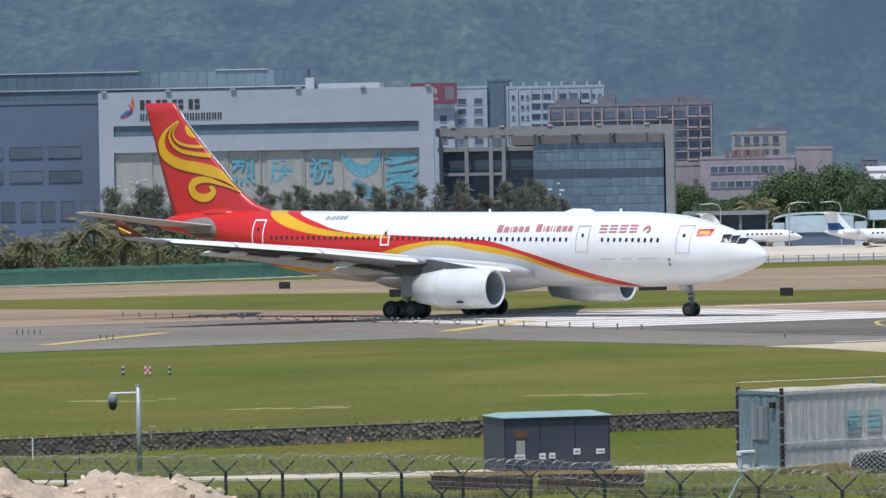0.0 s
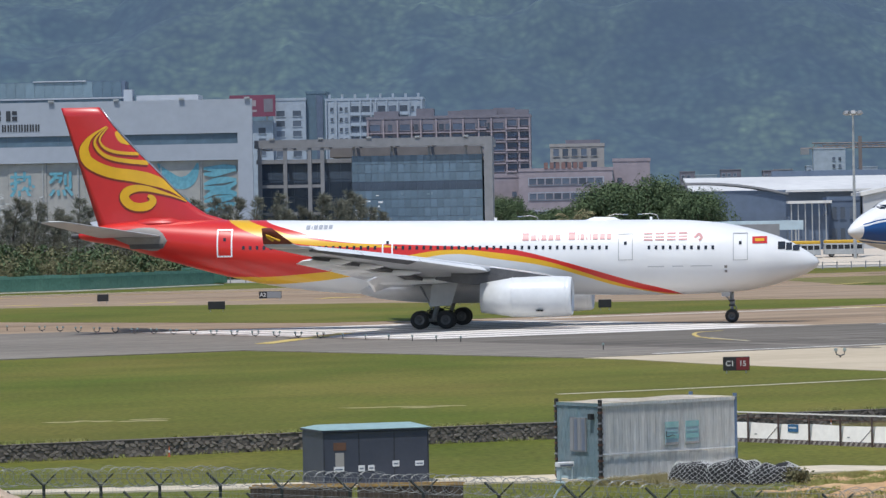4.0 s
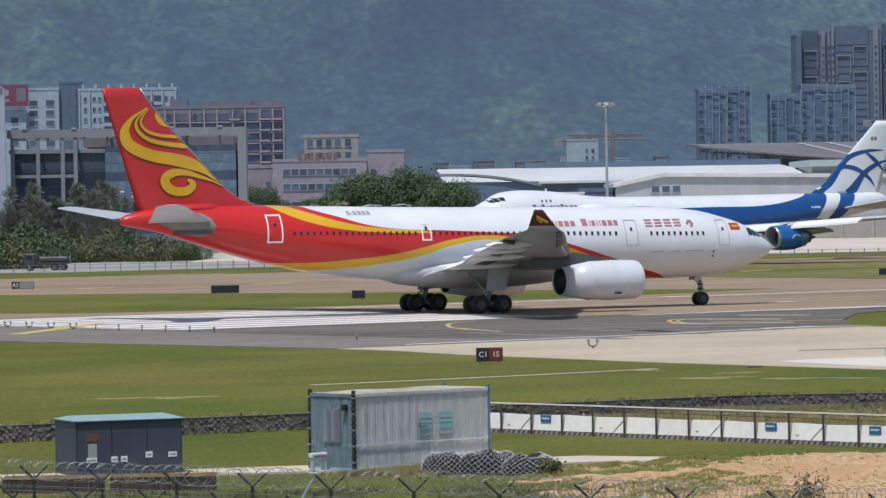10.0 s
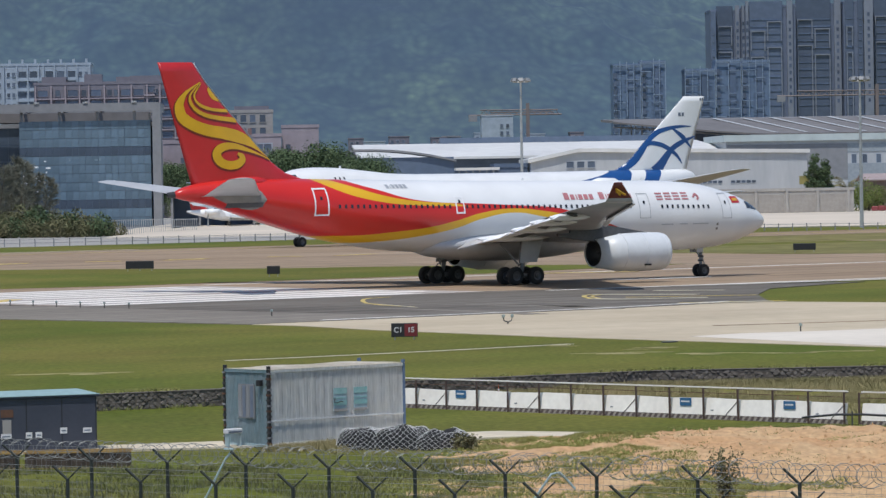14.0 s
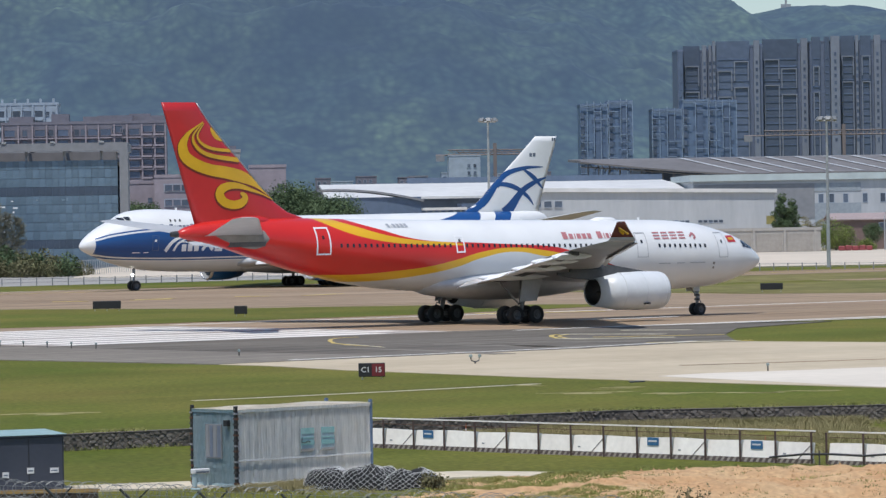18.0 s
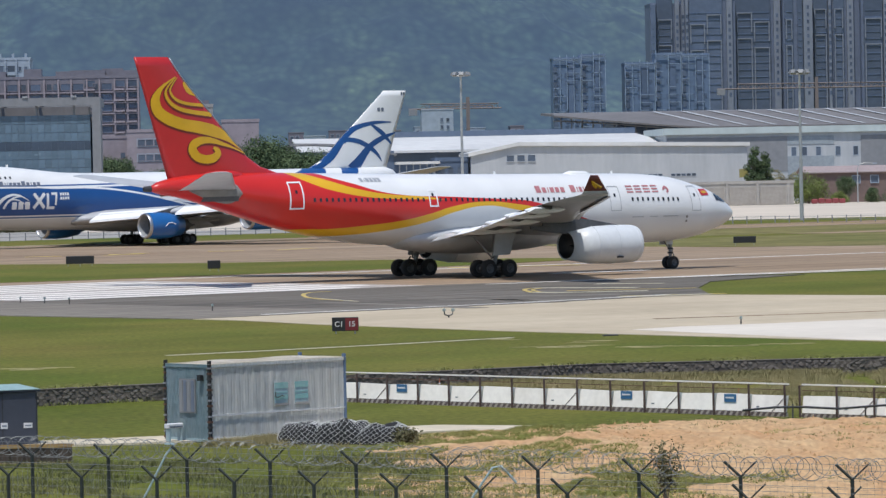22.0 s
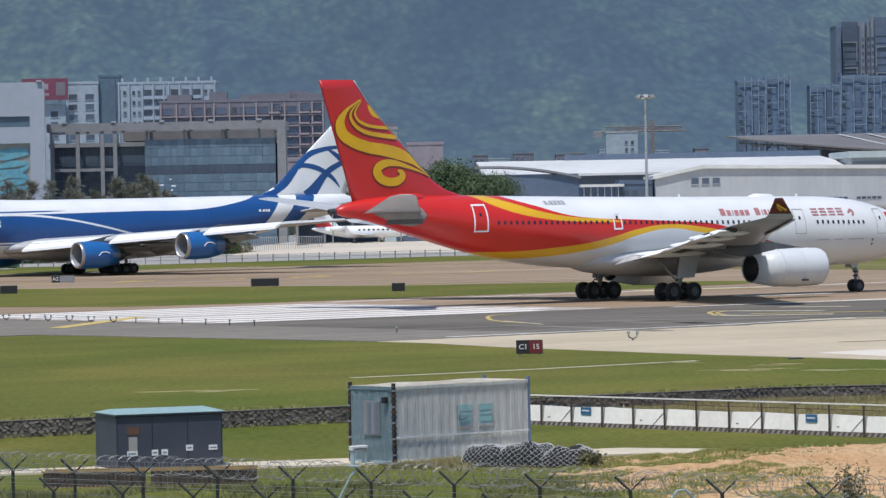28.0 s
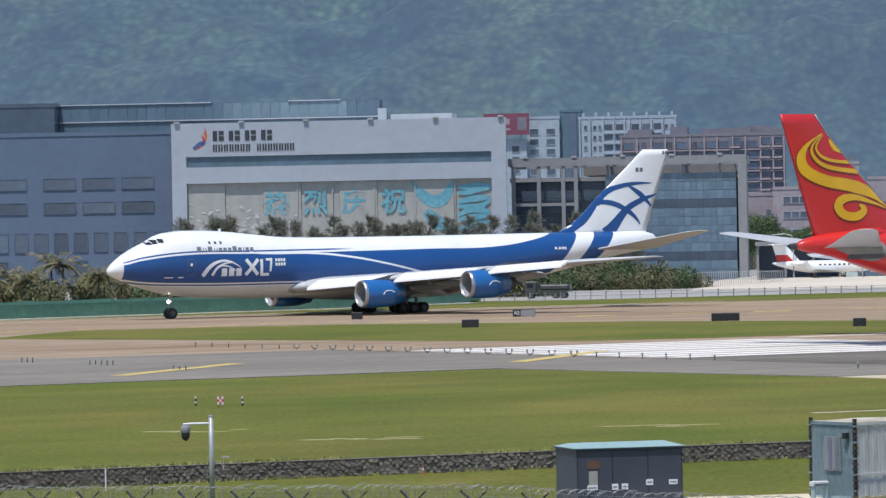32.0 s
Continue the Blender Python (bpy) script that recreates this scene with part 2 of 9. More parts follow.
def box(bm, x0, x1, y0, y1, z0, z1, bevel=0.0, m=None):
    vs = [bm.verts.new((x, y, z)) for x in (x0, x1) for y in (y0, y1) for z in (z0, z1)]
    fs = [bm.faces.new([vs[i] for i in q]) for q in ((0, 1, 3, 2), (4, 6, 7, 5), (0, 4, 5, 1), (2, 3, 7, 6), (0, 2, 6, 4), (1, 5, 7, 3))]
    if bevel:
        es = list({e for f in fs for e in f.edges})
        bmesh.ops.bevel(bm, geom=es, offset=bevel, segments=1, affect="EDGES")
    elif m is not None:
        for v in vs:
            v.co = m @ v.co
    return vs


def bm_box(*a, **k):
    bm = bmesh.new()
    box(bm, *a, **k)
    return bm


def loft(rings, closed=True, caps=True):
    bm = bmesh.new()
    rows = [[bm.verts.new(p) for p in r] for r in rings]
    n = len(rows[0])
    for a, b in zip(rows, rows[1:]):
        for i in range(n if closed else n - 1):
            j = (i + 1) % n
            bm.faces.new((a[i], a[j], b[j], b[i]))
    if caps and closed:
        bm.faces.new(rows[0][::-1])
        bm.faces.new(rows[-1])
    bmesh.ops.recalc_face_normals(bm, faces=bm.faces[:])
    return bm


def tube(pts, r, n=6, bm=None):
    """A round bar along points; r a number or one for each point."""
    pts = [Vector(p) for p in pts]
    rs = r if isinstance(r, (list, tuple)) else [r] * len(pts)
    bm = bm or bmesh.new()
    rows = []
    for i, p in enumerate(pts):
        d = (pts[min(i + 1, len(pts) - 1)] - pts[max(i - 1, 0)]).normalized()
        up = Vector((0, 0, 1)) if abs(d.z) < 0.9 else Vector((1, 0, 0))
        a = d.cross(up).normalized()
        b = d.cross(a)
        rows.append([bm.verts.new(p + (a * math.cos(2 * math.pi * k / n) + b * math.sin(2 * math.pi * k / n)) * rs[i]) for k in range(n)])
    for s, t in zip(rows, rows[1:]):
        for i in range(n):
            bm.faces.new((s[i], s[(i + 1) % n], t[(i + 1) % n], t[i]))
    bm.faces.new(rows[0][::-1]), bm.faces.new(rows[-1])
    return bm


def lathe(profile, n=32, axis="x"):
    """Turn (along, radius) pairs about the axis."""
    rings = []
    for s, r in profile:
        ring = []
        for k in range(n):
            a = 2 * math.pi * k / n
            c, d = r * math.cos(a), r * math.sin(a)
            ring.append({"x": (s, c, d), "y": (c, s, d), "z": (c, d, s)}[axis])
        rings.append(ring)
    return loft(rings, caps=False)


def lerp_table(table, x):
    for a, b in zip(table, table[1:]):
        if x <= b[0]:
            t = max(0.0, min(1.0, (x - a[0]) / (b[0] - a[0])))
            return tuple(p + (q - p) * t for p, q in zip(a[1:], b[1:]))
    return tuple(table[-1][1:])


def smooth_table(table, x):
    """Like lerp_table, for one value, with a rounded course (Catmull-Rom by x)."""
    xs = [r[0] for r in table]
    ys = [r[1] for r in table]
    if x <= xs[0]:
        return ys[0]
    if x >= xs[-1]:
        return ys[-1]
    i = max(k for k in range(len(xs) - 1) if xs[k] <= x)
    h = xs[i + 1] - xs[i]
    def slope(k):
        if k == 0 or k == len(xs) - 1:
            j = 0 if k == 0 else len(xs) - 2
            return (ys[j + 1] - ys[j]) / (xs[j + 1] - xs[j])
        l, r = (ys[k] - ys[k - 1]) / (xs[k] - xs[k - 1]), (ys[k + 1] - ys[k]) / (xs[k + 1] - xs[k])
        return 0.0 if l * r <= 0 else 2 * l * r / (l + r)
    t = (x - xs[i]) / h
    return (ys[i] * (1 + 2 * t) * (1 - t) ** 2 + slope(i) * h * t * (1 - t) ** 2 + ys[i + 1] * t * t * (3 - 2 * t) + slope(i + 1) * h * t * t * (t - 1))


RWY = radians(35.2)     # the runway's direction


def uv(u, v, z=0.0):
    """A place from metres along (u) and across (v) the runway."""
    return Vector((u * math.cos(RWY) - v * math.sin(RWY), u * math.sin(RWY) + v * math.cos(RWY), z))


def slab(name, pts, z, material, label="", category="", kind="structure", plain=False, thick=0.3):
    """A flat sheet with depth, from corners in runway metres (plain: in world metres)."""
    bm = bmesh.new()
    tops = [bm.verts.new(Vector((*p, z)) if plain else uv(*p, z)) for p in pts]
    f = bm.faces.new(tops)
    f.normal_update()
    if f.normal.z < 0:
        f.normal_flip()
    r = bmesh.ops.extrude_face_region(bm, geom=[f])
    for v in (g for g in r["geom"] if isinstance(g, bmesh.types.BMVert)):
        v.co.z -= thick
    bmesh.ops.recalc_face_normals(bm, faces=bm.faces[:])
    ob = part(name, bm, material)
    return tagged(ob, label, category, kind=kind)


def band(path, w):
    """The outline of a painted band along a path of plan points."""
    l, r = [], []
    for i, p in enumerate(path):
        a, b = Vector(path[max(i - 1, 0)]), Vector(path[min(i + 1, len(path) - 1)])
        d = (b - a).normalized()
        nrm = Vector((-d.y, d.x)) * w / 2
        l.append(tuple(Vector(p) + nrm)), r.append(tuple(Vector(p) - nrm))
    return l + r[::-1]


# ---- ground and pavements ----
WALL_LINE = [(-3000, 139), (-60, 139), (-12, 164.8), (16, 178.7), (60, 181), (3000, 181)]
LOW = -0.62             # the ground on the near side of the stone wall


def wall_y(x):
    return lerp_table(WALL_LINE, x)[0]


def build_ground():
    xs = [-4800, -1500, -400, -160, -60, -36, -12, 2, 16, 30, 45, 60, 160, 400, 1500, 4800]
    bm = bmesh.new()
    rows = []
    for x in xs:
        w = wall_y(x)
        ys = ((-4500, -1.7), (40, -1.7), (100, -1.7), (118, -1.5), (130, LOW - 0.05), (w - 0.06, LOW), (w + 0.06, 0.0), (w + 20, 0.0), (600, 0.0), (1800, 0.0), (4900, 0.0))
        rows.append([bm.verts.new((x, y, z)) for y, z in ys])
    for a, b in zip(rows, rows[1:]):
        for i in range(len(a) - 1):
            bm.faces.new((a[i], b[i], b[i + 1], a[i + 1]))
    tagged(part("ground", bm, M_GRASS), "mown green airfield grass with yellowish patches", "grass", kind="structure")


build_ground()
slab("taxiway", [(118, 294), (112, 330), (95, 431), (-400, 431), (-400, 460), (1900, 460), (1900, 431), (330, 431), (303, 380), (298, 329), (312, 297), (1900, 297), (1900, 285), (118, 285)], 0.02, M_TAN, "tan weathered taxiway pavement", "taxiway")
slab("runway", [(150, 240), (1900, 240), (1900, 291), (150, 291)], 0.035, M_TAN, "brownish worn runway pavement", "runway")
slab("overrun", [(-250, 237), (139, 237), (141, 215), (142, 203), (156, 203.5), (156, 294), (-250, 294)], 0.05, M_OVERRUN, "grey asphalt overrun before the runway threshold", "asphalt")
slab("runway_end", [(156, 203.5), (170, 204), (186, 207), (195, 218), (206, 229), (222, 236), (206, 243), (192, 246), (157, 247), (157, 294), (156, 294)], 0.05, M_ASPHALT, "dark grey asphalt beside the runway threshold", "asphalt")
slab("grass_island", [(160, 368), (170, 332), (181, 296), (192, 293), (230, 293), (262, 303), (250, 325), (237, 336), (228, 360), (207, 387), (180, 392)], 0.045, M_GRASS, "narrow grass island between runway and taxiway", "grass")
slab("dry_grass", [(300, 298), (1900, 298), (1900, 377), (303, 377)], 0.012, M_GRASS_FAR, "dry yellowish grass between the pavements", "grass")
slab("dry_grass", [(304, 387), (1900, 387), (1900, 430), (330, 430)], 0.012, M_GRASS_FAR, "dry yellowish grass beside the taxiway", "grass")
slab("taxiway_exit", [(142, 204), (170, 205), (184, 209), (186, 200), (188, 190), (188, -60), (138.5, -60), (138.5, 170), (140, 188), (142, 198)], 0.03, M_CONCRETE, "pale concrete taxiway leading off the runway", "taxiway")
slab("apron", [(308, 505), (1900, 505), (1900, 1100), (308, 1100), (250, 900), (262, 560)], 0.03, M_APRON, "pale concrete apron", "apron")
def apron_z(y):
    """The far apron rises gently towards the sheds."""
    return lerp_table([(680, 0.0), (712, 1.2), (760, 1.5)], min(max(y, 680), 760))[0]


def build_far_apron():
    bm = bmesh.new()
    rows = [[bm.verts.new((x, y, max(.05, apron_z(y) * k))) for y in (672, 680, 700, 712, 740, 760, 800, 850)] for x, k in ((-26, 0), (-11, 1), (30, 1), (80, 1), (140, 1), (240, 1))]
    for a, b in zip(rows, rows[1:]):
        for i in range(7):
            bm.faces.new((a[i], b[i], b[i + 1], a[i + 1]))
    tagged(part("apron", bm, M_APRONPALE), "pale concrete apron rising gently towards the sheds", "apron", kind="structure")


build_far_apron()
slab("taxiway_link", [(360, 378), (1900, 378), (1900, 386), (360, 386)], 0.03, M_TAN, "narrow tan service road in the grass", "road")


def line(path, w, z, material, label, name="marking"):
    return slab(name, band(path, w), z, material, label, "marking", thick=0.02)


# threshold stripes, edge line, chevrons and lead lines
for k in range(9):
    v = 246.6 + k * 4.3 + (1.6 if k > 3 else 0)
    line([(159, v), (191 - (k == 0) * 4, v)], 2.2, 0.062, M_WHITELINE, "white painted threshold stripe on the runway", "threshold_stripe")
line([(196, 242.2), (1900, 242.2)], 0.9, 0.058, M_WHITELINE, "white painted runway edge line", "edge_line")
line([(196, 286.8), (1900, 286.8)], 0.9, 0.058, M_WHITELINE, "white painted runway edge line", "edge_line")
for k in range(4):
    a = 141.5 - 30 * k
    line([(a + 5.5, 248.0), (a + 23, 265.5)], 1.3, 0.075, M_YELLOWLINE, "yellow chevron line on the overrun", "chevron")
line([(180.0, 240.2), (177.8, 239.6), (175.9, 237.8), (173.4, 234.6), (170.2, 229.8), (168.2, 225.5), (166.7, 220.0)], 0.3, 0.075, M_YELLOWLINE, "yellow curved taxi line", "taxi_line")


def rw(x, y):
    """World metres to runway metres."""
    return (x * math.cos(RWY) + y * math.sin(RWY), -x * math.sin(RWY) + y * math.cos(RWY))


for path, w, mt, lab in (
        (((29.7, 293.2), (24.3, 296.7), (22.5, 297.3)), 1.1, M_PALELINE, "worn pale taxi line"),
        (((21.9, 286.8), (23.4, 284.9), (29.6, 285.1)), 1.1, M_PALELINE, "worn pale taxi line"),
        (((22.7, 297.3), (22.0, 294.7), (21.8, 291.9), (21.9, 286.6)), 0.34, M_YELLOWLINE, "yellow hooked taxi line"),
        (((23.3, 296.6), (22.5, 293.9), (22.3, 291.0), (22.5, 287.0)), 0.26, M_YELLOWLINE, "yellow hooked taxi line"),
        (((26.5, 272.3), (32.6, 274.4)), 1.2, M_PALELINE, "worn pale taxi line"),
        (((27.9, 305.0), (32.6, 302.8)), 1.0, M_PALELINE, "worn pale taxi line"),
        (((7.4, 283.2), (9.6, 274.3)), 0.25, M_PALELINE, "worn pale taxi line"),
        (((20.9, 367.6), (32.3, 368.6)), 1.6, M_YELLOWLINE, "faded yellow taxi line"),
        (((27.5, 339.4), (31.6, 341.0), (35.6, 343.9)), 1.5, M_WHITELINE, "worn white runway line")):
    line([rw(*p) for p in path], w, 0.078, mt, lab, "taxi_line")
for path, w in ((((14.6, 276.7), (22.3, 267.5)), 1.6), (((7.2, 274.3), (11.6, 267.1), (16.3, 256.6)), 1.5), (((18.1, 274.5), (21.7, 264.4)), 1.3)):
    line([rw(*p) for p in path], w, 0.056, M_OVERRUN, "pale patched strip in the asphalt", "patch")
slab("faded_paint", [(157.6, 245.2), (192.5, 245.2), (193.5, 284.5), (157.6, 284.5)], 0.056, M_FADEDPAINT, "faded pale paint between the threshold stripes", "marking", thick=0.02)
line([rw(*p) for p in ((30.4, 317.4), (38.6, 321.2), (60, 333))], 0.8, 0.075, M_WHITELINE, "white painted edge line", "edge_line")
line([rw(*p) for p in ((13.0, 279.0), (20.0, 279.6), (27.0, 277.6))], 1.6, 0.056, M_OVERRUN, "pale patched strip in the asphalt", "patch")
line([(179.7, 208.5), (186.0, 205.2)], 0.5, 0.075, M_YELLOWLINE, "yellow taxi line", "taxi_line")
line([(186.5, 222.0), (194.0, 217.0)], 0.4, 0.075, M_YELLOWLINE, "yellow taxi line", "taxi_line")
for k in range(9):
    line([(150 + 22 * k, 398 - 2 * k), (158 + 22 * k, 402 - 2 * k)], 1.1, 0.045, M_YELLOWLINE, "short yellow taxiway marking", "taxi_line")
line([(-300, 445.5), (1800, 445.5)], 0.4, 0.045, M_YELLOWLINE, "yellow taxiway centre line", "taxi_line")
for x0, x1, y in ((-79.8, -76.2, 431.8), (-63.0, -59.2, 447.5), (-56.0, -54.1, 450.0)):
    slab("taxi_line", [(x0, y - .8), (x1, y - .8), (x1, y + .8), (x0, y + .8)], 0.05, M_YELLOWLINE, "short yellow taxiway marking", "marking", plain=True, thick=.02)
line([(-300, 462), (305, 462)], 1.2, 0.04, M_PATH, "pale concrete taxiway verge", "verge")
for x, y, w in ((-46.7, 450, 3), (-38, 457, 4), (-28, 462, 4), (-18, 466, 4), (-9, 470, 4), (2, 478, 4)):
    line([rw(x - w / 2, y), rw(x + w / 2, y)], 1.6, 0.05, M_YELLOWLINE, "short yellow taxiway marking", "taxi_line")


# straw-coloured worn streaks in the grass
M_STRAWSOIL = surf("straw and bare soil", (0.44, 0.38, 0.22), (0.22, 0.20, 0.07), spec=0.1, rough=0.95, scale=0.5, fine=3.0, speck=0.3, mix=0.3, stretch=(.6, 1, 1))
_rng = random.Random(41)
for cx, cy, ln_, n in ((-20.5, 178.5, 4.5, 7), (16.6, 197.8, 2.6, 6), (18.2, 203.0, 2.0, 4), (24.8, 195.3, 5.4, 9), (14.3, 208.6, 1.6, 3), (20.8, 195.4, 2.6, 4), (-9.0, 186.5, 5.0, 5), (-30, 188, 6, 5), (34, 193, 6, 5)):
    for k in range(n):
        x, y = cx + _rng.uniform(-.5, .5) * ln_, cy + _rng.uniform(-1.0, 1.0)
        w, h = _rng.uniform(.4, 1.3), _rng.uniform(.18, .5)
        slab("dry_patch", [(x + w * math.cos(a) * _rng.uniform(.6, 1.2), y + h * math.sin(a) * _rng.uniform(.6, 1.2)) for a in [math.pi * i / 5 for i in range(10)]], 0.012, M_STRAWSOIL, "small straw-coloured bare patch in the grass", "dry grass", plain=True, thick=.05)
line([(148, 204.2), (170, 205.0), (183, 207.6)], 0.5, 0.08, M_WHITELINE, "white line along the pavement edge", "edge_line")


# ---- aircraft ----
class Nodes:
    """Small arithmetic on shader nodes."""
    def __init__(self, m):
        self.nt = m.node_tree
        self.n, self.l = self.nt.nodes, self.nt.links

    def op(self, kind, a, b=None, clamp=False):
        k = self.n.new("ShaderNodeMath")
        k.operation, k.use_clamp = kind, clamp
        for i, v in enumerate((a, b)):
            if v is None:
                continue
            if isinstance(v, (int, float)):
                k.inputs[i].default_value = v
            else:
                self.l.new(v, k.inputs[i])
        return k.outputs[0]

    def below(self, a, b, soft=0.03):
        """1 where a < b, with a narrow soft edge."""
        return self.op("ADD", self.op("DIVIDE", self.op("SUBTRACT", b, a), soft), 0.5, clamp=True)

    def between(self, a, lo, hi, soft=0.03):
        return self.op("MULTIPLY", self.below(a, hi, soft), self.below(lo, a, soft))

    def curve(self, x, pts, x1=80.0, z1=20.0):
        """z as a smooth function of x, through points."""
        c = self.n.new("ShaderNodeFloatCurve")
        self.l.new(self.op("DIVIDE", x, x1), c.inputs["Value"])
        cv = c.mapping.curves[0]
        pts = [(p[0] / x1, p[1] / z1) for p in pts]
        pts = ([(0.0, pts[0][1])] if pts[0][0] > 0 else []) + pts + [(1.0, pts[-1][1])]
        cv.points[0].location, cv.points[1].location = pts[0], pts[-1]
        for p in pts[1:-1]:
            cv.points.new(*p)
        c.mapping.update()
        return self.op("MULTIPLY", c.outputs[0], z1)

    def paint(self, base, colour, mask):
        k = self.n.new("ShaderNodeMix")
        k.data_type = "RGBA"
        self.l.new(mask, k.inputs[0])
        if isinstance(base, tuple):
            k.inputs[6].default_value = (*base, 1)
        else:
            self.l.new(base, k.inputs[6])
        k.inputs[7].default_value = (*colour, 1)
        return k.outputs[2]

    def begin(self, ref):
        co = self.n.new("ShaderNodeTexCoord")
        s = self.n.new("ShaderNodeSeparateXYZ")
        self.l.new(co.outputs["Object"], s.inputs[0])
        return self.op("SUBTRACT", ref, s.outputs[0]), s.outputs[1], s.outputs[2], co.outputs["Object"]

    def finish(self, colour, vec, rough=0.32):
        b = self.n["Principled BSDF"]
        ns = self.n.new("ShaderNodeTexNoise")
        inp(ns, "Scale", 0.35), inp(ns, "Detail", 7.0)
        self.l.new(vec, ns.inputs["Vector"])
        g = self.n.new("ShaderNodeMapRange")
        inp(g, "From Min", 0.3), inp(g, "From Max", 0.7), inp(g, "To Min", 0.93), inp(g, "To Max", 1.02)
        self.l.new(ns.outputs[0], g.inputs["Value"])
        sc = self.n.new("ShaderNodeVectorMath")
        sc.operation = "SCALE"
        self.l.new(colour, sc.inputs[0]), self.l.new(g.outputs[0], sc.inputs["Scale"])
        self.l.new(sc.outputs[0], b.inputs["Base Color"])
        rr = self.n.new("ShaderNodeMapRange")
        inp(rr, "To Min", rough - 0.08), inp(rr, "To Max", rough + 0.12)
        self.l.new(ns.outputs[0], rr.inputs["Value"]), self.l.new(rr.outputs[0], b.inputs["Roughness"])
        inp(b, "Coat Weight", 0.25)


C_WHITE, C_RED, C_YEL, C_BLUE = (0.80, 0.80, 0.79), (0.62, 0.022, 0.016), (0.75, 0.42, 0.015), (0.012, 0.078, 0.26)
C_BELLY = (0.62, 0.63, 0.63)


def passenger_livery():
    m = bpy.data.materials.new("red and yellow swoosh livery")
    m.use_nodes = True
    q = Nodes(m)
    d, y, z, vec = q.begin(28.85)
    c1 = q.curve(d, [(9.5, 1.6), (10.2, 2.18), (14.1, 3.33), (17.57, 4.39), (20.2, 5.16), (21.9, 5.62), (23.6, 5.95), (26.7, 6.14), (31.4, 6.39), (34.8, 6.53), (37.4, 6.88), (39.5, 7.47), (42.1, 8.3), (43.4, 9.2)])
    c2 = q.curve(d, [(9.5, 1.0), (29.0, 6.0), (31.5, 6.16), (33.1, 6.40), (36.6, 6.65), (39.1, 7.03), (41.7, 7.76), (43.6, 8.43), (45.0, 9.2)])
    c3 = q.curve(d, [(9.5, 1.0), (29.0, 6.0), (31.5, 6.16), (33.1, 6.20), (36.6, 6.31), (39.1, 6.52), (41.7, 6.99), (43.4, 7.53), (45.1, 8.41), (46.3, 9.3)])
    c4 = q.curve(d, [(9.5, 1.5), (10.2, 2.16), (12.4, 2.48), (15.85, 3.41), (18.0, 4.14), (21.0, 5.05), (24.5, 5.67), (27.6, 5.93), (30.5, 5.65), (33.1, 5.05), (35.7, 4.58), (39.2, 4.26), (41.7, 4.10), (45.0, 4.1), (47.0, 4.0)])
    c5 = q.curve(d, [(9.5, 1.2), (10.2, 1.9), (11.5, 2.25), (15.0, 2.92), (17.6, 3.7), (20.2, 4.48), (24.5, 5.2), (27.5, 5.59), (30.5, 5.18), (33.1, 4.45), (35.7, 3.99), (39.2, 3.62), (41.7, 3.52), (44.3, 3.6), (46.0, 3.5)])
    col = q.paint(C_WHITE, C_RED, q.below(z, c1))
    col = q.paint(col, C_YEL, q.below(z, c2))
    col = q.paint(col, C_RED, q.below(z, c3))
    col = q.paint(col, C_YEL, q.below(z, c4))
    col = q.paint(col, C_BELLY, q.below(z, c5))
    q.finish(col, vec)
    return m


def cargo_livery():
    m = bpy.data.materials.new("white and blue cargo livery")
    m.use_nodes = True
    q = Nodes(m)
    d, y, z, vec = q.begin(37.7)
    top = q.curve(d, [(1.0, 6.25), (3.8, 6.85), (8.8, 7.38), (17.5, 7.40), (28.6, 7.46), (40.7, 7.59), (50.0, 7.71), (55.5, 8.44), (58.7, 9.21), (60.0, 9.7)])
    bot = q.curve(d, [(1.0, 4.75), (3.7, 4.37), (8.7, 4.14), (24.0, 4.08), (38.0, 4.0), (50.0, 3.9), (58.0, 4.4), (66.0, 5.8)])
    arc_ = q.curve(d, [(15.0, 7.9), (17.5, 7.52), (25.6, 7.32), (30.1, 6.84), (34.6, 6.02), (38.4, 5.14), (42.0, 4.2), (44.0, 3.0)])
    w = q.op("SUBTRACT", d, q.op("MULTIPLY", q.op("SUBTRACT", z, 7.0), 0.85))
    col = q.paint(C_WHITE, C_BELLY, q.below(z, q.op("SUBTRACT", bot, 0.45)))
    col = q.paint(col, C_BLUE, q.between(z, q.op("ADD", top, 0.22), q.op("ADD", top, 0.40)))
    col = q.paint(col, C_WHITE, q.below(29.5, d, 3.0))
    col = q.paint(col, C_BELLY, q.op("MULTIPLY", q.below(z, bot), q.below(29.5, d)))
    col = q.paint(col, C_BLUE, q.between(z, q.op("SUBTRACT", bot, 0.34), q.op("SUBTRACT", bot, 0.17)))
    col = q.paint(col, C_BLUE, q.between(z, bot, top))
    col = q.paint(col, C_WHITE, q.op("MULTIPLY", q.between(z, q.op("SUBTRACT", arc_, 0.12), q.op("ADD", arc_, 0.12)), q.below(17.0, d)))
    col = q.paint(col, C_WHITE, q.between(w, 60.4, 63.0))
    col = q.paint(col, C_BLUE, q.op("MULTIPLY", q.between(w, 63.0, 65.8), q.below(bot, z)))
    col = q.paint(col, C_WHITE, q.below(65.8, w))
    col = q.paint(col, C_WHITE, q.below(d, 1.55))
    q.finish(col, vec)
    return m


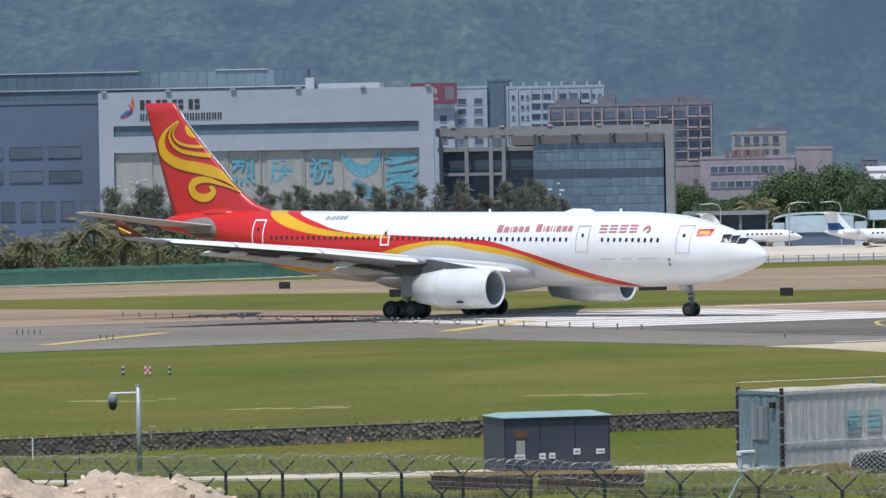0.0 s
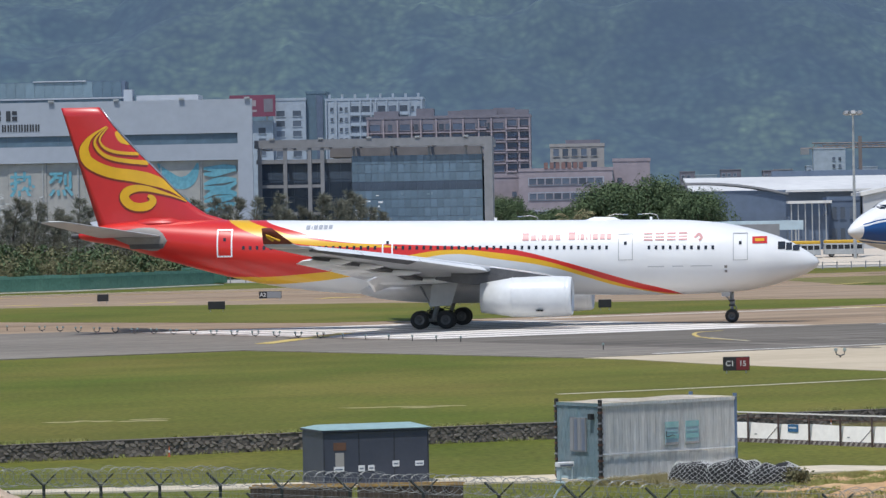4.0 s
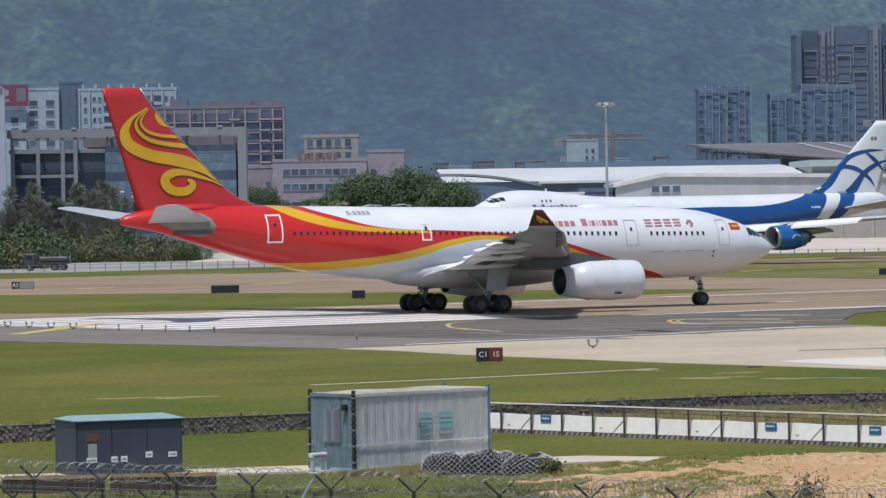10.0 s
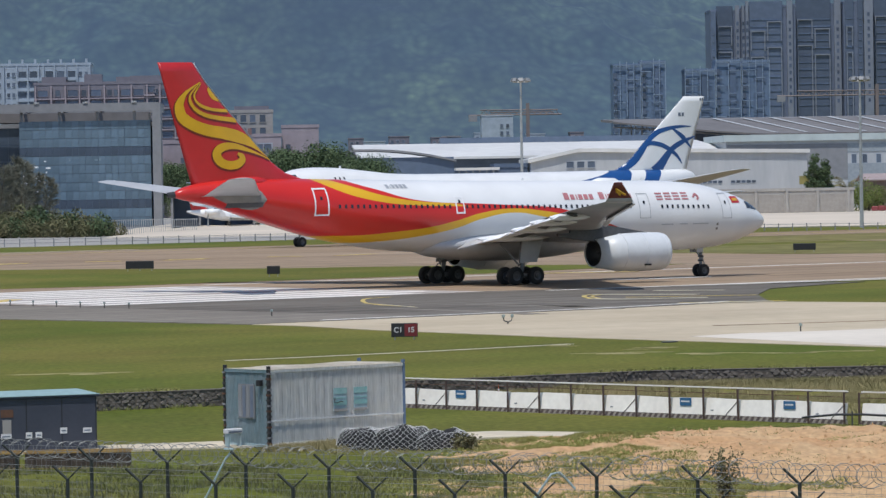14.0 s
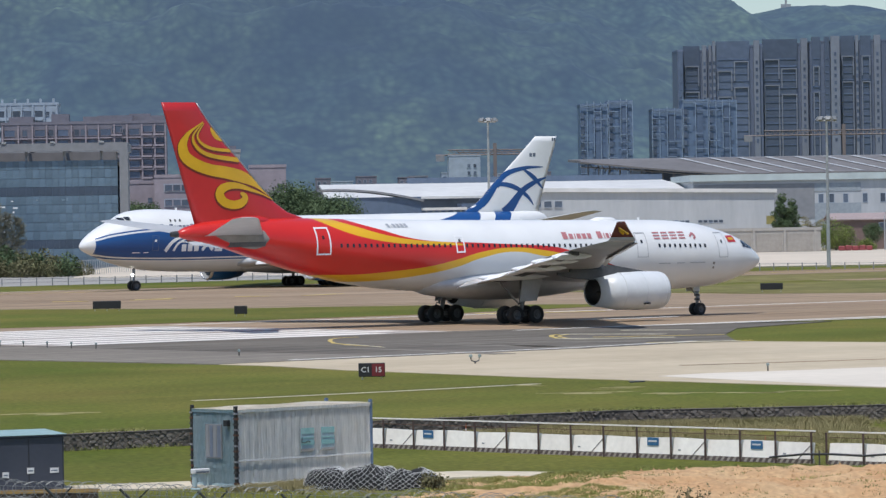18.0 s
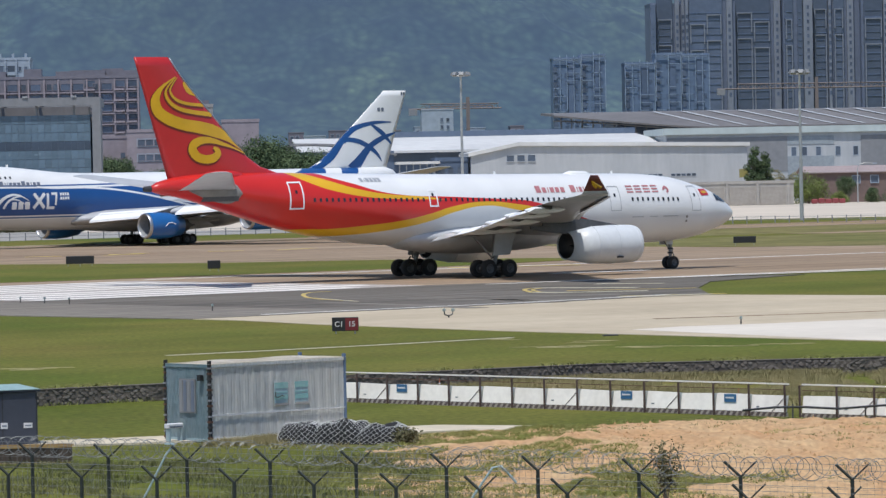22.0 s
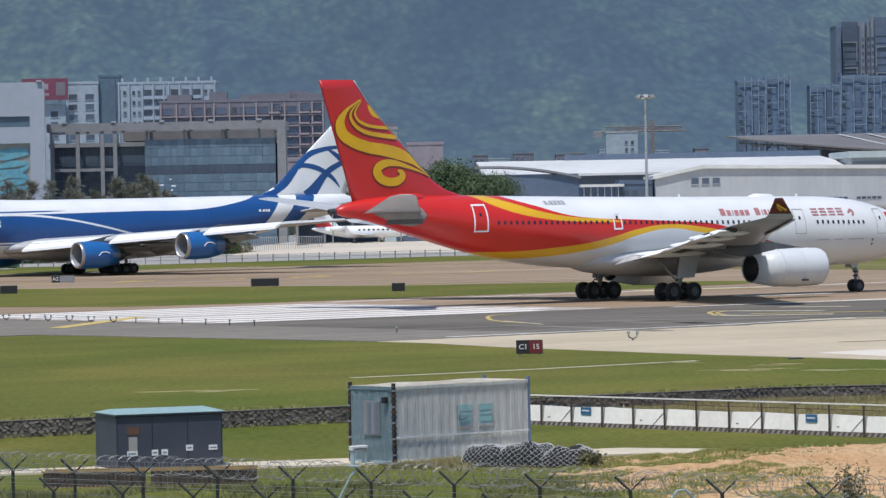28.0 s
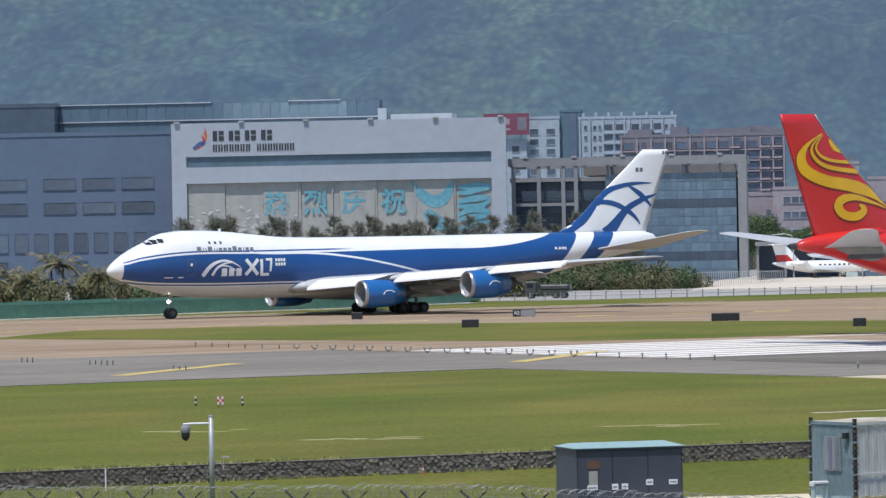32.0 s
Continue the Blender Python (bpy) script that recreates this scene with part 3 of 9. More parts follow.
class Hull:
    """A fuselage from its top, bottom and half-width lines over the distance from the nose."""
    def __init__(self, ref, top, bottom, width, end):
        self.ref, self.top, self.bottom, self.width, self.end = ref, top, bottom, width, end

    def section(self, d):
        t, b, w = smooth_table(self.top, d), smooth_table(self.bottom, d), smooth_table(self.width, d)
        return (t + b) / 2, w, (t - b) / 2

    def build(self, name, material, parent, n=56):
        ds = [0.0, 0.08, 0.2, 0.4, 0.7, 1.0, 1.4, 1.9, 2.5, 3.2, 4, 5, 6, 7, 8.5, 10] + [10 + (self.end - 10) * k / 60 for k in range(1, 61)]
        rings = []
        for d in ds:
            zc, ry, rz = self.section(d)
            rings.append([(self.ref - d, ry * math.cos(2 * math.pi * k / n), zc + rz * math.sin(2 * math.pi * k / n)) for k in range(n)])
        return part(name, loft(rings), material, parent, smooth=True)

    def skin(self, side, off=0.015):
        def at(d, z):
            zc, ry, rz = self.section(d)
            s = max(-0.999, min(0.999, (z - zc) / rz))
            return Vector((self.ref - d, side * (ry * math.sqrt(1 - s * s) + off), z + off * s))
        return at


def patch(at, d0, d1, z0, z1, nd=2, nz=4, bm=None, lean=0.0):
    """A thin sheet on a skin. lean: the shift of d with z."""
    own = bm or bmesh.new()
    g = [[own.verts.new(at(d0 + (d1 - d0) * i / nd + lean * (z0 + (z1 - z0) * j / nz - z0), z0 + (z1 - z0) * j / nz)) for j in range(nz + 1)] for i in range(nd + 1)]
    for i in range(nd):
        for j in range(nz):
            own.faces.new((g[i][j], g[i + 1][j], g[i + 1][j + 1], g[i][j + 1]))
    return own


def ribbon(at, pts, steps=6, bm=None):
    """A painted stroke on a skin through (d, z, width)."""
    own = bm or bmesh.new()
    P = [Vector(p) for p in pts]
    dense = []
    for i in range(len(P) - 1):
        a, b, c, e = P[max(i - 1, 0)], P[i], P[i + 1], P[min(i + 2, len(P) - 1)]
        for k in range(steps):
            t = k / steps
            dense.append(0.5 * ((2 * b) + (c - a) * t + (2 * a - 5 * b + 4 * c - e) * t * t + (3 * b - a - 3 * c + e) * t ** 3))
    dense.append(P[-1])
    prev = None
    for i, p in enumerate(dense):
        dd = dense[min(i + 1, len(dense) - 1)] - dense[max(i - 1, 0)]
        nrm = Vector((-dd.y, dd.x)).normalized() * max(p.z, 0.02) / 2
        row = [own.verts.new(at(p.x + nrm.x * k, p.y + nrm.y * k)) for k in (-1, 0, 1)]
        if prev:
            own.faces.new((prev[0], row[0], row[1], prev[1]))
            own.faces.new((prev[1], row[1], row[2], prev[2]))
        prev = row
    return own


def aerofoil(x_le, chord, y, z, thick, n=9, droop=0.0):
    """A closed wing section, nose forward (+x)."""
    up, lo = [], []
    for k in range(n + 1):
        s = 0.5 - 0.5 * math.cos(math.pi * k / n)
        t = thick * chord * (1.48 * math.sqrt(s) - 0.63 * s - 1.76 * s * s + 1.42 * s ** 3 - 0.51 * s ** 4)
        c = 0.02 * chord * math.sin(math.pi * s) - droop * chord * max(0, s - 0.6)
        up.append((x_le - s * chord, y, z + t + c)), lo.append((x_le - s * chord, y, z - t * 0.8 + c))
    return up + lo[-2:0:-1]


def wing(name, secs, ref, side, material, parent, thick=0.12, label=""):
    """secs: (span, leading edge d, chord, z)."""
    rings = [aerofoil(ref - d, c, side * s, z, thick) for s, d, c, z in secs]
    return part(name, loft(rings), material, parent, label, smooth=True)


def fin_skin(le, te, z0, z1, ref, side, t0, t1, off=0.02):
    """The side of an upright fin between its edges; le and te give d for a height."""
    def at(d, z):
        a, b = smooth_table(le, z), smooth_table(te, z)
        d = max(a + 0.06, min(b - 0.06, d))
        s = max(0.0, min(1.0, (d - a) / max(b - a, 0.1)))
        h = (t0 + (t1 - t0) * (z - z0) / (z1 - z0)) * (1.6 * math.sqrt(s) * (1 - s) + 0.25 * s * (1 - s)) * 1.1
        return Vector((ref - d, side * (h + off), z))
    return at


def fin(name, le, te, z0, z1, ref, t0, t1, material, parent):
    rings = []
    for k in range(15):
        z = z0 + (z1 - z0) * k / 14
        a, b = smooth_table(le, z), smooth_table(te, z)
        ring = []
        for side in (1, -1):
            at = fin_skin(le, te, z0, z1, ref, side, t0, t1, 0.0)
            row = [tuple(at(a + (b - a) * s, z)) for s in (0.0, 0.03, 0.1, 0.2, 0.35, 0.5, 0.65, 0.8, 0.92, 1.0)]
            ring += row if side == 1 else row[-2:0:-1]
        rings.append(ring)
    return part(name, loft(rings), material, parent, smooth=True)


def make_tyre(r, w):
    bm = lathe([(-w * 0.5, r * 0.55), (-w * 0.5, r * 0.86), (-w * 0.36, r * 0.98), (0, r), (w * 0.36, r * 0.98), (w * 0.5, r * 0.86), (w * 0.5, r * 0.55), (0, r * 0.5), (-w * 0.5, r * 0.55)], 24, "y")
    me = bpy.data.meshes.new("tyre")
    for f in bm.faces:
        f.smooth = True
    bm.to_mesh(me), bm.free(), me.materials.append(M_RUBBER)
    bm = lathe([(-w * 0.44, 0.02), (-w * 0.46, r * 0.16), (-w * 0.30, r * 0.3), (-w * 0.42, r * 0.56), (w * 0.42, r * 0.56), (w * 0.30, r * 0.3), (w * 0.46, r * 0.16), (w * 0.44, 0.02)], 20, "y")
    for k in range(8):
        a = math.pi * k / 4
        for s in (-1, 1):
            box(bm, -r * 0.04, r * 0.04, s * w * 0.30 - 0.03, s * w * 0.30 + 0.03, r * 0.36, r * 0.46, m=Matrix.Rotation(a, 4, "Y"))
    rm = bpy.data.meshes.new("rim")
    bm.to_mesh(rm), bm.free(), rm.materials.append(M_RIM)
    return me, rm


M_WINGLET = surf("dark red wing tip paint", (0.22, 0.045, 0.025), (0.15, 0.035, 0.022), rough=0.4, scale=1.0)
M_DUCT = surf("grey duct lining", (0.30, 0.31, 0.32), (0.24, 0.25, 0.26), rough=0.5, scale=1.0)
M_SWIRLEDGE = surf("dark red-brown paint", (0.20, 0.022, 0.012), (0.16, 0.018, 0.010), rough=0.35, scale=0.3, coat=0.3)
M_STABPLATE = surf("worn grey plate", (0.26, 0.24, 0.22), (0.19, 0.175, 0.16), rough=0.45, scale=0.6, fine=3.0, speck=0.1)
M_DOORLINE = surf("grey door seam", (0.42, 0.43, 0.44), rough=0.5)
ROLLING = []            # wheels that turn: (wheel, radius, its aircraft)


def wheel(parent, x, y, r, meshes, plane):
    w = new("wheel")
    w.parent = parent
    w.matrix_basis = pose(x, y, r)
    shared("tyre", meshes[0], w, Matrix())
    shared("rim", meshes[1], w, Matrix())
    ROLLING.append((w, r, plane, Vector((x, y, r))))
    return w


def nacelle(plane, ref, d0, y, z, r, length, material, lip, core=2.2, label="", ducted=False):
    """An engine under a wing: cowl with an intake lip, fan, core and tail cone."""
    x0 = ref - d0
    cowl = part("engine_cowl", lathe([(x0 - 0.75 * length, r * 0.72), (x0 - 0.3, r * 0.80), (x0 - 0.05, r * 0.86), (x0 - 0.18, r * 0.955), (x0 - 0.6, r * 0.99), (x0 - 0.35 * length, r * 1.02), (x0 - 0.65 * length, r * 0.98), (x0 - length, r * 0.74), (x0 - length + 0.05, r * 0.69), (x0 - 0.75 * length, r * 0.66)], 40), material, plane, label, smooth=True)
    cowl.matrix_basis = pose(0, y, z)
    ring = part("intake_lip", lathe([(x0 - 0.35, r * 0.80), (x0 - 0.08, r * 0.835), (x0 + 0.02, r * 0.885), (x0 - 0.05, r * 0.94), (x0 - 0.35, r * 0.985), (x0 - 0.4, r * 0.97)], 40), lip, cowl, "polished intake ring", smooth=True)
    part("intake_duct", lathe([(x0 - .06, r * .85), (x0 - .3, r * .79), (x0 - .8, r * .765), (x0 - 1.52, r * .755)], 40), M_DUCT, cowl, "grey acoustic duct lining", smooth=True)
    bm = lathe([(x0 - 1.0, 0.02), (x0 - 1.25, r * 0.2), (x0 - 1.5, r * 0.27), (x0 - 1.5, r * 0.82)], 32)
    part("fan", bm, M_DARKMETAL, cowl, "dark fan and spinner", smooth=True)
    if ducted:
        part("exhaust", lathe([(x0 - length + 0.02, r * 0.70), (x0 - length + 0.3, r * 0.66), (x0 - length + 1.2, r * 0.6), (x0 - length + 1.2, r * 0.2), (x0 - length + 0.35, 0.03)], 32), M_DARKMETAL, cowl, "dark exhaust duct", smooth=True)
        return cowl
    part("exhaust", lathe([(x0 - length * 0.8, r * 0.62), (x0 - length - 0.9, r * 0.47), (x0 - length - 0.95, r * 0.42), (x0 - length - 0.4, r * 0.38), (x0 - length - core, 0.03)], 32), M_DARKMETAL, cowl, "dark metal exhaust cone", smooth=True)
    return cowl


def pylon(plane, ref, d0, d1, y, z0, z1, dz1, material):
    bm = bmesh.new()
    rings = []
    for t in (0, 0.3, 0.6, 1.0):
        x = ref - (d0 + (d1 - d0) * t)
        h = 0.24 * math.sin(math.pi * (0.12 + 0.8 * t)) + 0.05
        zb, zt = z0 + (dz1 - z0) * t * 0.6, z0 + 0.25 + (z1 - z0) * min(1, t * 1.6)
        rings.append([(x, y - h, zb), (x, y + h, zb), (x, y + h * 0.8, zt), (x, y - h * 0.8, zt)])
    bm.free()
    return part("pylon", loft(rings), material, plane, smooth=False)


def letter_bars(plane, at, d0, d1, z0, z1, widths, material, name="lettering", lean=0.0, sign=1):
    """Plain letter-sized bars in a row; widths are shares, negative ones gaps."""
    total = sum(abs(w) for w in widths)
    d, tall = d0, z1 - z0 > 0.25
    for k, w in enumerate(widths):
        step = (d1 - d0) * abs(w) / total
        if w > 0:
            top = z1 if (w > 0.8 or not tall) else z0 + (z1 - z0) * 0.74
            if w == 1.5:
                # a dense block sign as plain bars
                bm = bmesh.new()
                for q0, q1 in ((0.0, 0.2), (0.4, 0.6), (0.8, 1.0)):
                    patch(at, d + step * .1, d + step * .86, z0 + (z1 - z0) * q0, z0 + (z1 - z0) * q1, 2, 1, bm)
                part(name, bm, material, plane)
            else:
                part(name, patch(at, d + step * (.1 if w > .5 else .3), d + step * (.84 if w > .5 else .66), z0, top, 1, 4), material, plane)
        d += step


def outline(at, d0, d1, z0, z1, w, bm=None):
    bm = bm or bmesh.new()
    patch(at, d0, d1, z1 - w, z1, 4, 2, bm), patch(at, d0, d1, z0, z0 + w, 4, 2, bm)
    patch(at, d0, d0 + w, z0 + w, z1 - w, 1, 12, bm), patch(at, d1 - w, d1, z0 + w, z1 - w, 1, 12, bm)
    return bm


def gear_leg(plane, x, y, z0, z1, r, name="gear_leg"):
    return part(name, tube([(x, y, z0), (x, y, (z0 + z1) / 2), (x, y, z1)], [r * 0.8, r, r * 1.25], 10), M_GEAR, plane, smooth=True)


def build_airliner():
    ref = 28.85
    plane = thing("passenger_airliner", pose(0, 0, 0), "white twin-engine airliner with red and yellow swoosh livery", "aircraft")
    hull = Hull(ref,
                [(0, 4.50), (0.12, 4.72), (0.37, 4.97), (1.2, 5.53), (2.13, 6.09), (3.2, 6.56), (4.77, 7.04), (7.4, 7.62), (10.95, 7.90), (15.3, 7.97), (24, 8.07), (33, 8.21), (41.4, 8.40), (47.9, 8.55), (52, 8.55), (54.5, 8.35), (56.4, 7.95), (57.2, 7.55)],
                [(0, 4.46), (0.12, 4.22), (0.4, 3.95), (1.2, 3.55), (2.17, 3.20), (3.7, 2.75), (5.3, 2.45), (8, 2.26), (11, 2.21), (24, 2.43), (35, 2.66), (38, 2.86), (41.5, 3.33), (45.8, 4.25), (50.1, 5.45), (54.3, 6.70), (56.6, 7.12), (57.2, 7.35)],
                [(0, 0.02), (0.12, 0.25), (0.4, 0.52), (1.2, 1.05), (2.17, 1.50), (3.7, 2.05), (5.3, 2.42), (7.5, 2.72), (10, 2.82), (38, 2.82), (42, 2.68), (46, 2.25), (50, 1.66), (54, 0.95), (56.5, 0.45), (57.2, 0.14)], 57.2)
    hull.build("fuselage", passenger_livery(), plane)
    part("tail_cone", lathe([(ref - 57.0, 0.26), (ref - 57.55, 0.2), (ref - 57.6, 0.12), (ref - 57.3, 0.1)], 16), M_DARKMETAL, plane, "dark auxiliary exhaust").matrix_basis = pose(0, 0, 7.45)
    # belly fairing
    rings = []
    for k in range(15):
        t = k / 14
        d = 18.5 + 16.5 * t
        s = math.sin(math.pi * min(1, max(0.0, t))) ** 0.55 if 0 < t < 1 else 0.05
        rings.append([(ref - d, (1.2 + 2.0 * s) * math.cos(2 * math.pi * j / 24), 3.15 + (0.5 + 0.85 * s) * math.sin(2 * math.pi * j / 24)) for j in range(24)])
    part("belly_fairing", loft(rings), M_GREYPAINT, plane, "grey wing-root fairing", smooth=True)
    fle = [(7.6, 43.0), (8.4, 45.0), (8.8, 46.5), (9.4, 47.55), (10.06, 48.45), (11.1, 49.6), (12.9, 51.2), (13.5, 51.85), (15.5, 53.75), (17.4, 55.15)]
    fte = [(7.6, 55.35), (17.4, 58.3)]
    fin("tail_fin", fle, fte, 7.6, 17.4, ref, 0.55, 0.22, M_RED, plane)
    part("fin_leading_edge", tube([(ref - smooth_table(fle, z) + 0.02, 0, z) for z in (10.2, 11.0, 12.0, 14.0, 16.0, 17.35)], [.05, .08, .08, .08, .07, .06], 8), M_METAL, plane, "bare metal leading edge", smooth=True)
    for side in (1, -1):
        plate = bmesh.new()
        cols = []
        for k in range(13):
            f = k / 12
            d, hh = 49.8 + 4.3 * f, 0.84 * min(1.0, (f * 4.5) ** .5 if f < .22 else 1.0) * (1 - max(0, f - .35) ** 1.5 * 1.55) + .03
            cols.append([plate.verts.new(hull.skin(side, 0.03)(d, 6.98 + 0.45 * f + hh * (j / 6 - 1))) for j in range(13)])
        for p_, q_ in zip(cols, cols[1:]):
            for j in range(12):
                plate.faces.new((p_[j], q_[j], q_[j + 1], p_[j + 1]))
        part("tailplane_fairing", plate, M_STABPLATE, plane, "grey plate at the tailplane root", smooth=True)
    strokes = [
        [(54.65, 15.93, 0.06), (55.74, 15.25, 0.23), (56.25, 14.66, 0.50), (56.46, 14.03, 0.77), (56.18, 13.26, 0.86), (55.25, 12.67, 0.86), (54.03, 12.28, 0.86), (52.64, 12.06, 0.91), (51.30, 11.75, 0.91), (50.16, 11.31, 0.64), (49.32, 10.75, 0.32), (48.47, 10.06, 0.06)],
        [(54.65, 15.89, 0.06), (55.45, 15.08, 0.14), (55.56, 14.49, 0.23), (55.08, 13.85, 0.27), (54.25, 13.43, 0.30), (52.97, 13.19, 0.32), (51.43, 13.03, 0.36)],
        [(54.55, 15.84, 0.06), (55.16, 15.04, 0.14), (55.07, 14.53, 0.18), (54.54, 14.11, 0.23), (53.60, 13.85, 0.23), (52.16, 13.74, 0.25)],
        [(53.92, 15.50, 0.18), (53.77, 15.25, 0.45), (53.43, 14.91, 0.62), (52.89, 14.66, 0.45), (52.70, 14.58, 0.2)],
        [(48.48, 10.01, 0.06), (49.53, 10.45, 0.14), (50.52, 10.76, 0.27), (51.52, 11.03, 0.41), (52.41, 11.08, 0.55), (53.12, 10.83, 0.68), (53.32, 10.36, 0.73), (52.94, 9.85, 0.68), (52.24, 9.63, 0.64), (51.54, 9.70, 0.64), (51.09, 10.04, 0.55), (51.18, 10.34, 0.41), (51.48, 10.51, 0.18)]]
    for side in (1, -1):
        at, under = (fin_skin(fle, fte, 7.6, 17.4, ref, side, 0.55, 0.22, o) for o in (0.022, 0.014))
        for st in strokes:
            sw = part("tail_swirl", ribbon(at, st), M_YELLOW, plane, "golden swirl painted on the fin")
            if len(st) > 5:
                part("swirl_edge", ribbon(under, [(d + .05, z - .09, w + (.13 if w > .1 else .03)) for d, z, w in st]), M_SWIRLEDGE, sw, "dark red edge of the swirl")
    # rounded fairing at the foot of the fin, and the slot under each tailplane
    rings = [[(ref - d, w * math.cos(math.pi * k / 10), zb + h * math.sin(math.pi * k / 10)) for k in range(11)] for d, w, zb, h in ((48.6, .1, 8.35, .05), (49.1, .75, 8.3, .33), (49.8, .95, 8.25, .53), (51.3, .95, 8.25, .53), (52.2, .7, 8.2, .45), (53.2, .1, 8.2, .2))]
    part("fin_root_fairing", loft(rings), M_RED, plane, "red rounded fairing at the fin's foot", smooth=True)
    for side in (1, -1):
        part("tailplane_slot", patch(hull.skin(side, 0.045), 50.1, 52.9, 6.42, 6.78, 6, 2), M_PYLON, plane, "dark slot under the tailplane root")
    for side in (1, -1):
        wing("tailplane", [(0.5, 49.6, 5.4, 7.25), (1.6, 50.3, 5.0, 7.35), (9.3, 55.7, 2.35, 8.5), (9.7, 56.2, 1.7, 8.58)], ref, side, M_GREYPAINT, plane, 0.055)
        secs = [(1.5, 18.6, 12.6, 3.25), (3.0, 19.8, 11.5, 3.5), (9.4, 23.9, 7.9, 4.4), (16, 28.1, 6.2, 5.25), (22, 31.5, 4.8, 5.85), (27.6, 34.85, 2.8, 6.4)]
        wing("wing", secs, ref, side, M_GREYPAINT, plane, 0.11, "pale grey swept wing")
        # upturned wing tip
        rings = []
        for s, d, c, z, th in ((27.6, 34.85, 2.8, 6.4, 0.11), (28.3, 35.35, 2.5, 6.48, 0.1), (28.75, 35.85, 2.15, 6.72, 0.09), (29.15, 36.6, 1.4, 7.3, 0.085), (29.5, 37.25, 0.72, 7.85, 0.08)):
            ring = aerofoil(ref - d, c, side * s, z, th)
            rings.append([(p[0], p[1] + side * (0.0 if s < 28.5 else -(p[2] - z) * 0.8), z + (p[2] - z) * (1.0 if s < 28.5 else 0.35)) for p in ring])
        part("wing_tip", loft(rings[:3]), M_GREYPAINT, plane, smooth=True)
        wl = part("winglet", loft(rings[2:]), M_WINGLET, plane, "red upturned wing tip with golden mark", smooth=True)
        bm = tube([(ref - 36.75, side * 29.18, 6.95), (ref - 37.35, side * 29.30, 7.2), (ref - 37.7, side * 29.36, 7.36), (ref - 37.6, side * 29.30, 7.2), (ref - 37.2, side * 29.20, 6.95)], 0.09, 6)
        part("winglet_mark", bm, M_YELLOW, wl)
        # flaps a little lowered, their track fairings, slats
        for s0, s1 in ((3.4, 9.0), (9.8, 15.2), (15.4, 20.8)):
            rr = []
            for s in (s0, s1):
                d, c, z = lerp_table(secs, s)
                te, cf = d + c, 0.24 * c
                rr.append(aerofoil(ref - (te - 0.36 * cf), cf * 1.2, side * s, z - 0.30, 0.12, 5, droop=0.35))
            part("flap", loft(rr), M_WHITE, plane, smooth=True)
            # a solid dark strip stands in for the gap's shade
            cove = []
            for s in (s0, s1):
                d, c, z = lerp_table(secs, s)
                te = d + c
                cove.append([(ref - (te - 0.02 * c), side * s, z - 0.03), (ref - (te - 0.03 * c), side * s, z - 0.20), (ref - (te - 0.22 * c), side * s, z - 0.34), (ref - (te - 0.22 * c), side * s, z - 0.10)])
            part("flap_cove", loft(cove), M_PYLON, plane, "dark strip painted as the shaded gap ahead of the flap")
        for s in (6.4, 11.6, 15.9, 20.0):
            d, c, z = lerp_table(secs, s)
            te = d + c
            prof = [(ref - (te - 0.50 * c), 0.03), (ref - (te - 0.38 * c), 0.2), (ref - (te - 0.1 * c), 0.28), (ref - (te + 0.08 * c), 0.25), (ref - (te + 0.19 * c), 0.12), (ref - (te + 0.22 * c), 0.02)]
            f = part("flap_track_fairing", lathe(prof, 12), M_WHITE, plane, "white flap track fairing", smooth=True)
            f.matrix_basis = pose(0, side * s, z - 0.34)
        # dark strips put in as the shade behind the outer slats
        for s0, s1 in ((17.0, 22.8), (23.0, 27.3)):
            gap = []
            for s in (s0, s1):
                d, c, z = lerp_table(secs, s)
                gap.append([(ref - d + .02, side * s, z - .15), (ref - d + .02, side * s, z - .02), (ref - d - .11 * c, side * s, z - .04 * c - .03), (ref - d - .10 * c, side * s, z - .04 * c - .12)])
            part("slat_gap", loft(gap), M_PYLON, plane, "dark strip painted as the shaded gap behind the slat")
        for s0, s1 in ((4.0, 8.6), (10.4, 16.8), (17.0, 22.8), (23.0, 27.3)):
            rr = []
            for s in (s0, s1):
                d, c, z = lerp_table(secs, s)
                rr.append([(ref - d + 0.32, side * s, z - 0.14), (ref - d + 0.12, side * s, z + 0.05), (ref - d - 0.1 * c, side * s, z + 0.045 * c + 0.05), (ref - d - 0.02 * c, side * s, z - 0.03)])
            part("slat", loft(rr), M_WHITE, plane, "leading-edge slat", smooth=False)
        nacelle(plane, ref, 18.0, side * 9.37, 2.38, 1.5, 6.8, M_NACELLE, M_NACELLE, -0.5, "white engine cowl", True)
        pylon(plane, ref, 19.0, 27.0, side * 9.37, 3.55, 4.35, 4.0, M_PYLON)
        aft = [[(ref - d, side * 9.37 + o * wd, z) for o, z in ((-1, zb), (1, zb), (1, zt), (-1, zt))] for d, wd, zb, zt in ((22.6, .3, 3.5, 4.0), (24.4, .34, 3.25, 4.1), (26.4, .26, 3.45, 4.0), (28.2, .08, 3.75, 3.95))]
        part("pylon_fairing", loft(aft), M_PYLON, plane, "sooty dark fairing behind the engine")
        for dd in (20.4, 22.4):
            rr_ = 1.5 * (0.992 if dd < 19 else 1.02 if dd < 21 else 0.992) + 0.006
            sm_ = part("cowl_seam", lathe([(ref - dd, rr_ - .02), (ref - dd, rr_ + .012), (ref - dd - .035, rr_ + .012), (ref - dd - .035, rr_ - .02)], 40), M_NACELLE, plane)
            sm_.matrix_basis = pose(0, side * 9.37, 2.38)
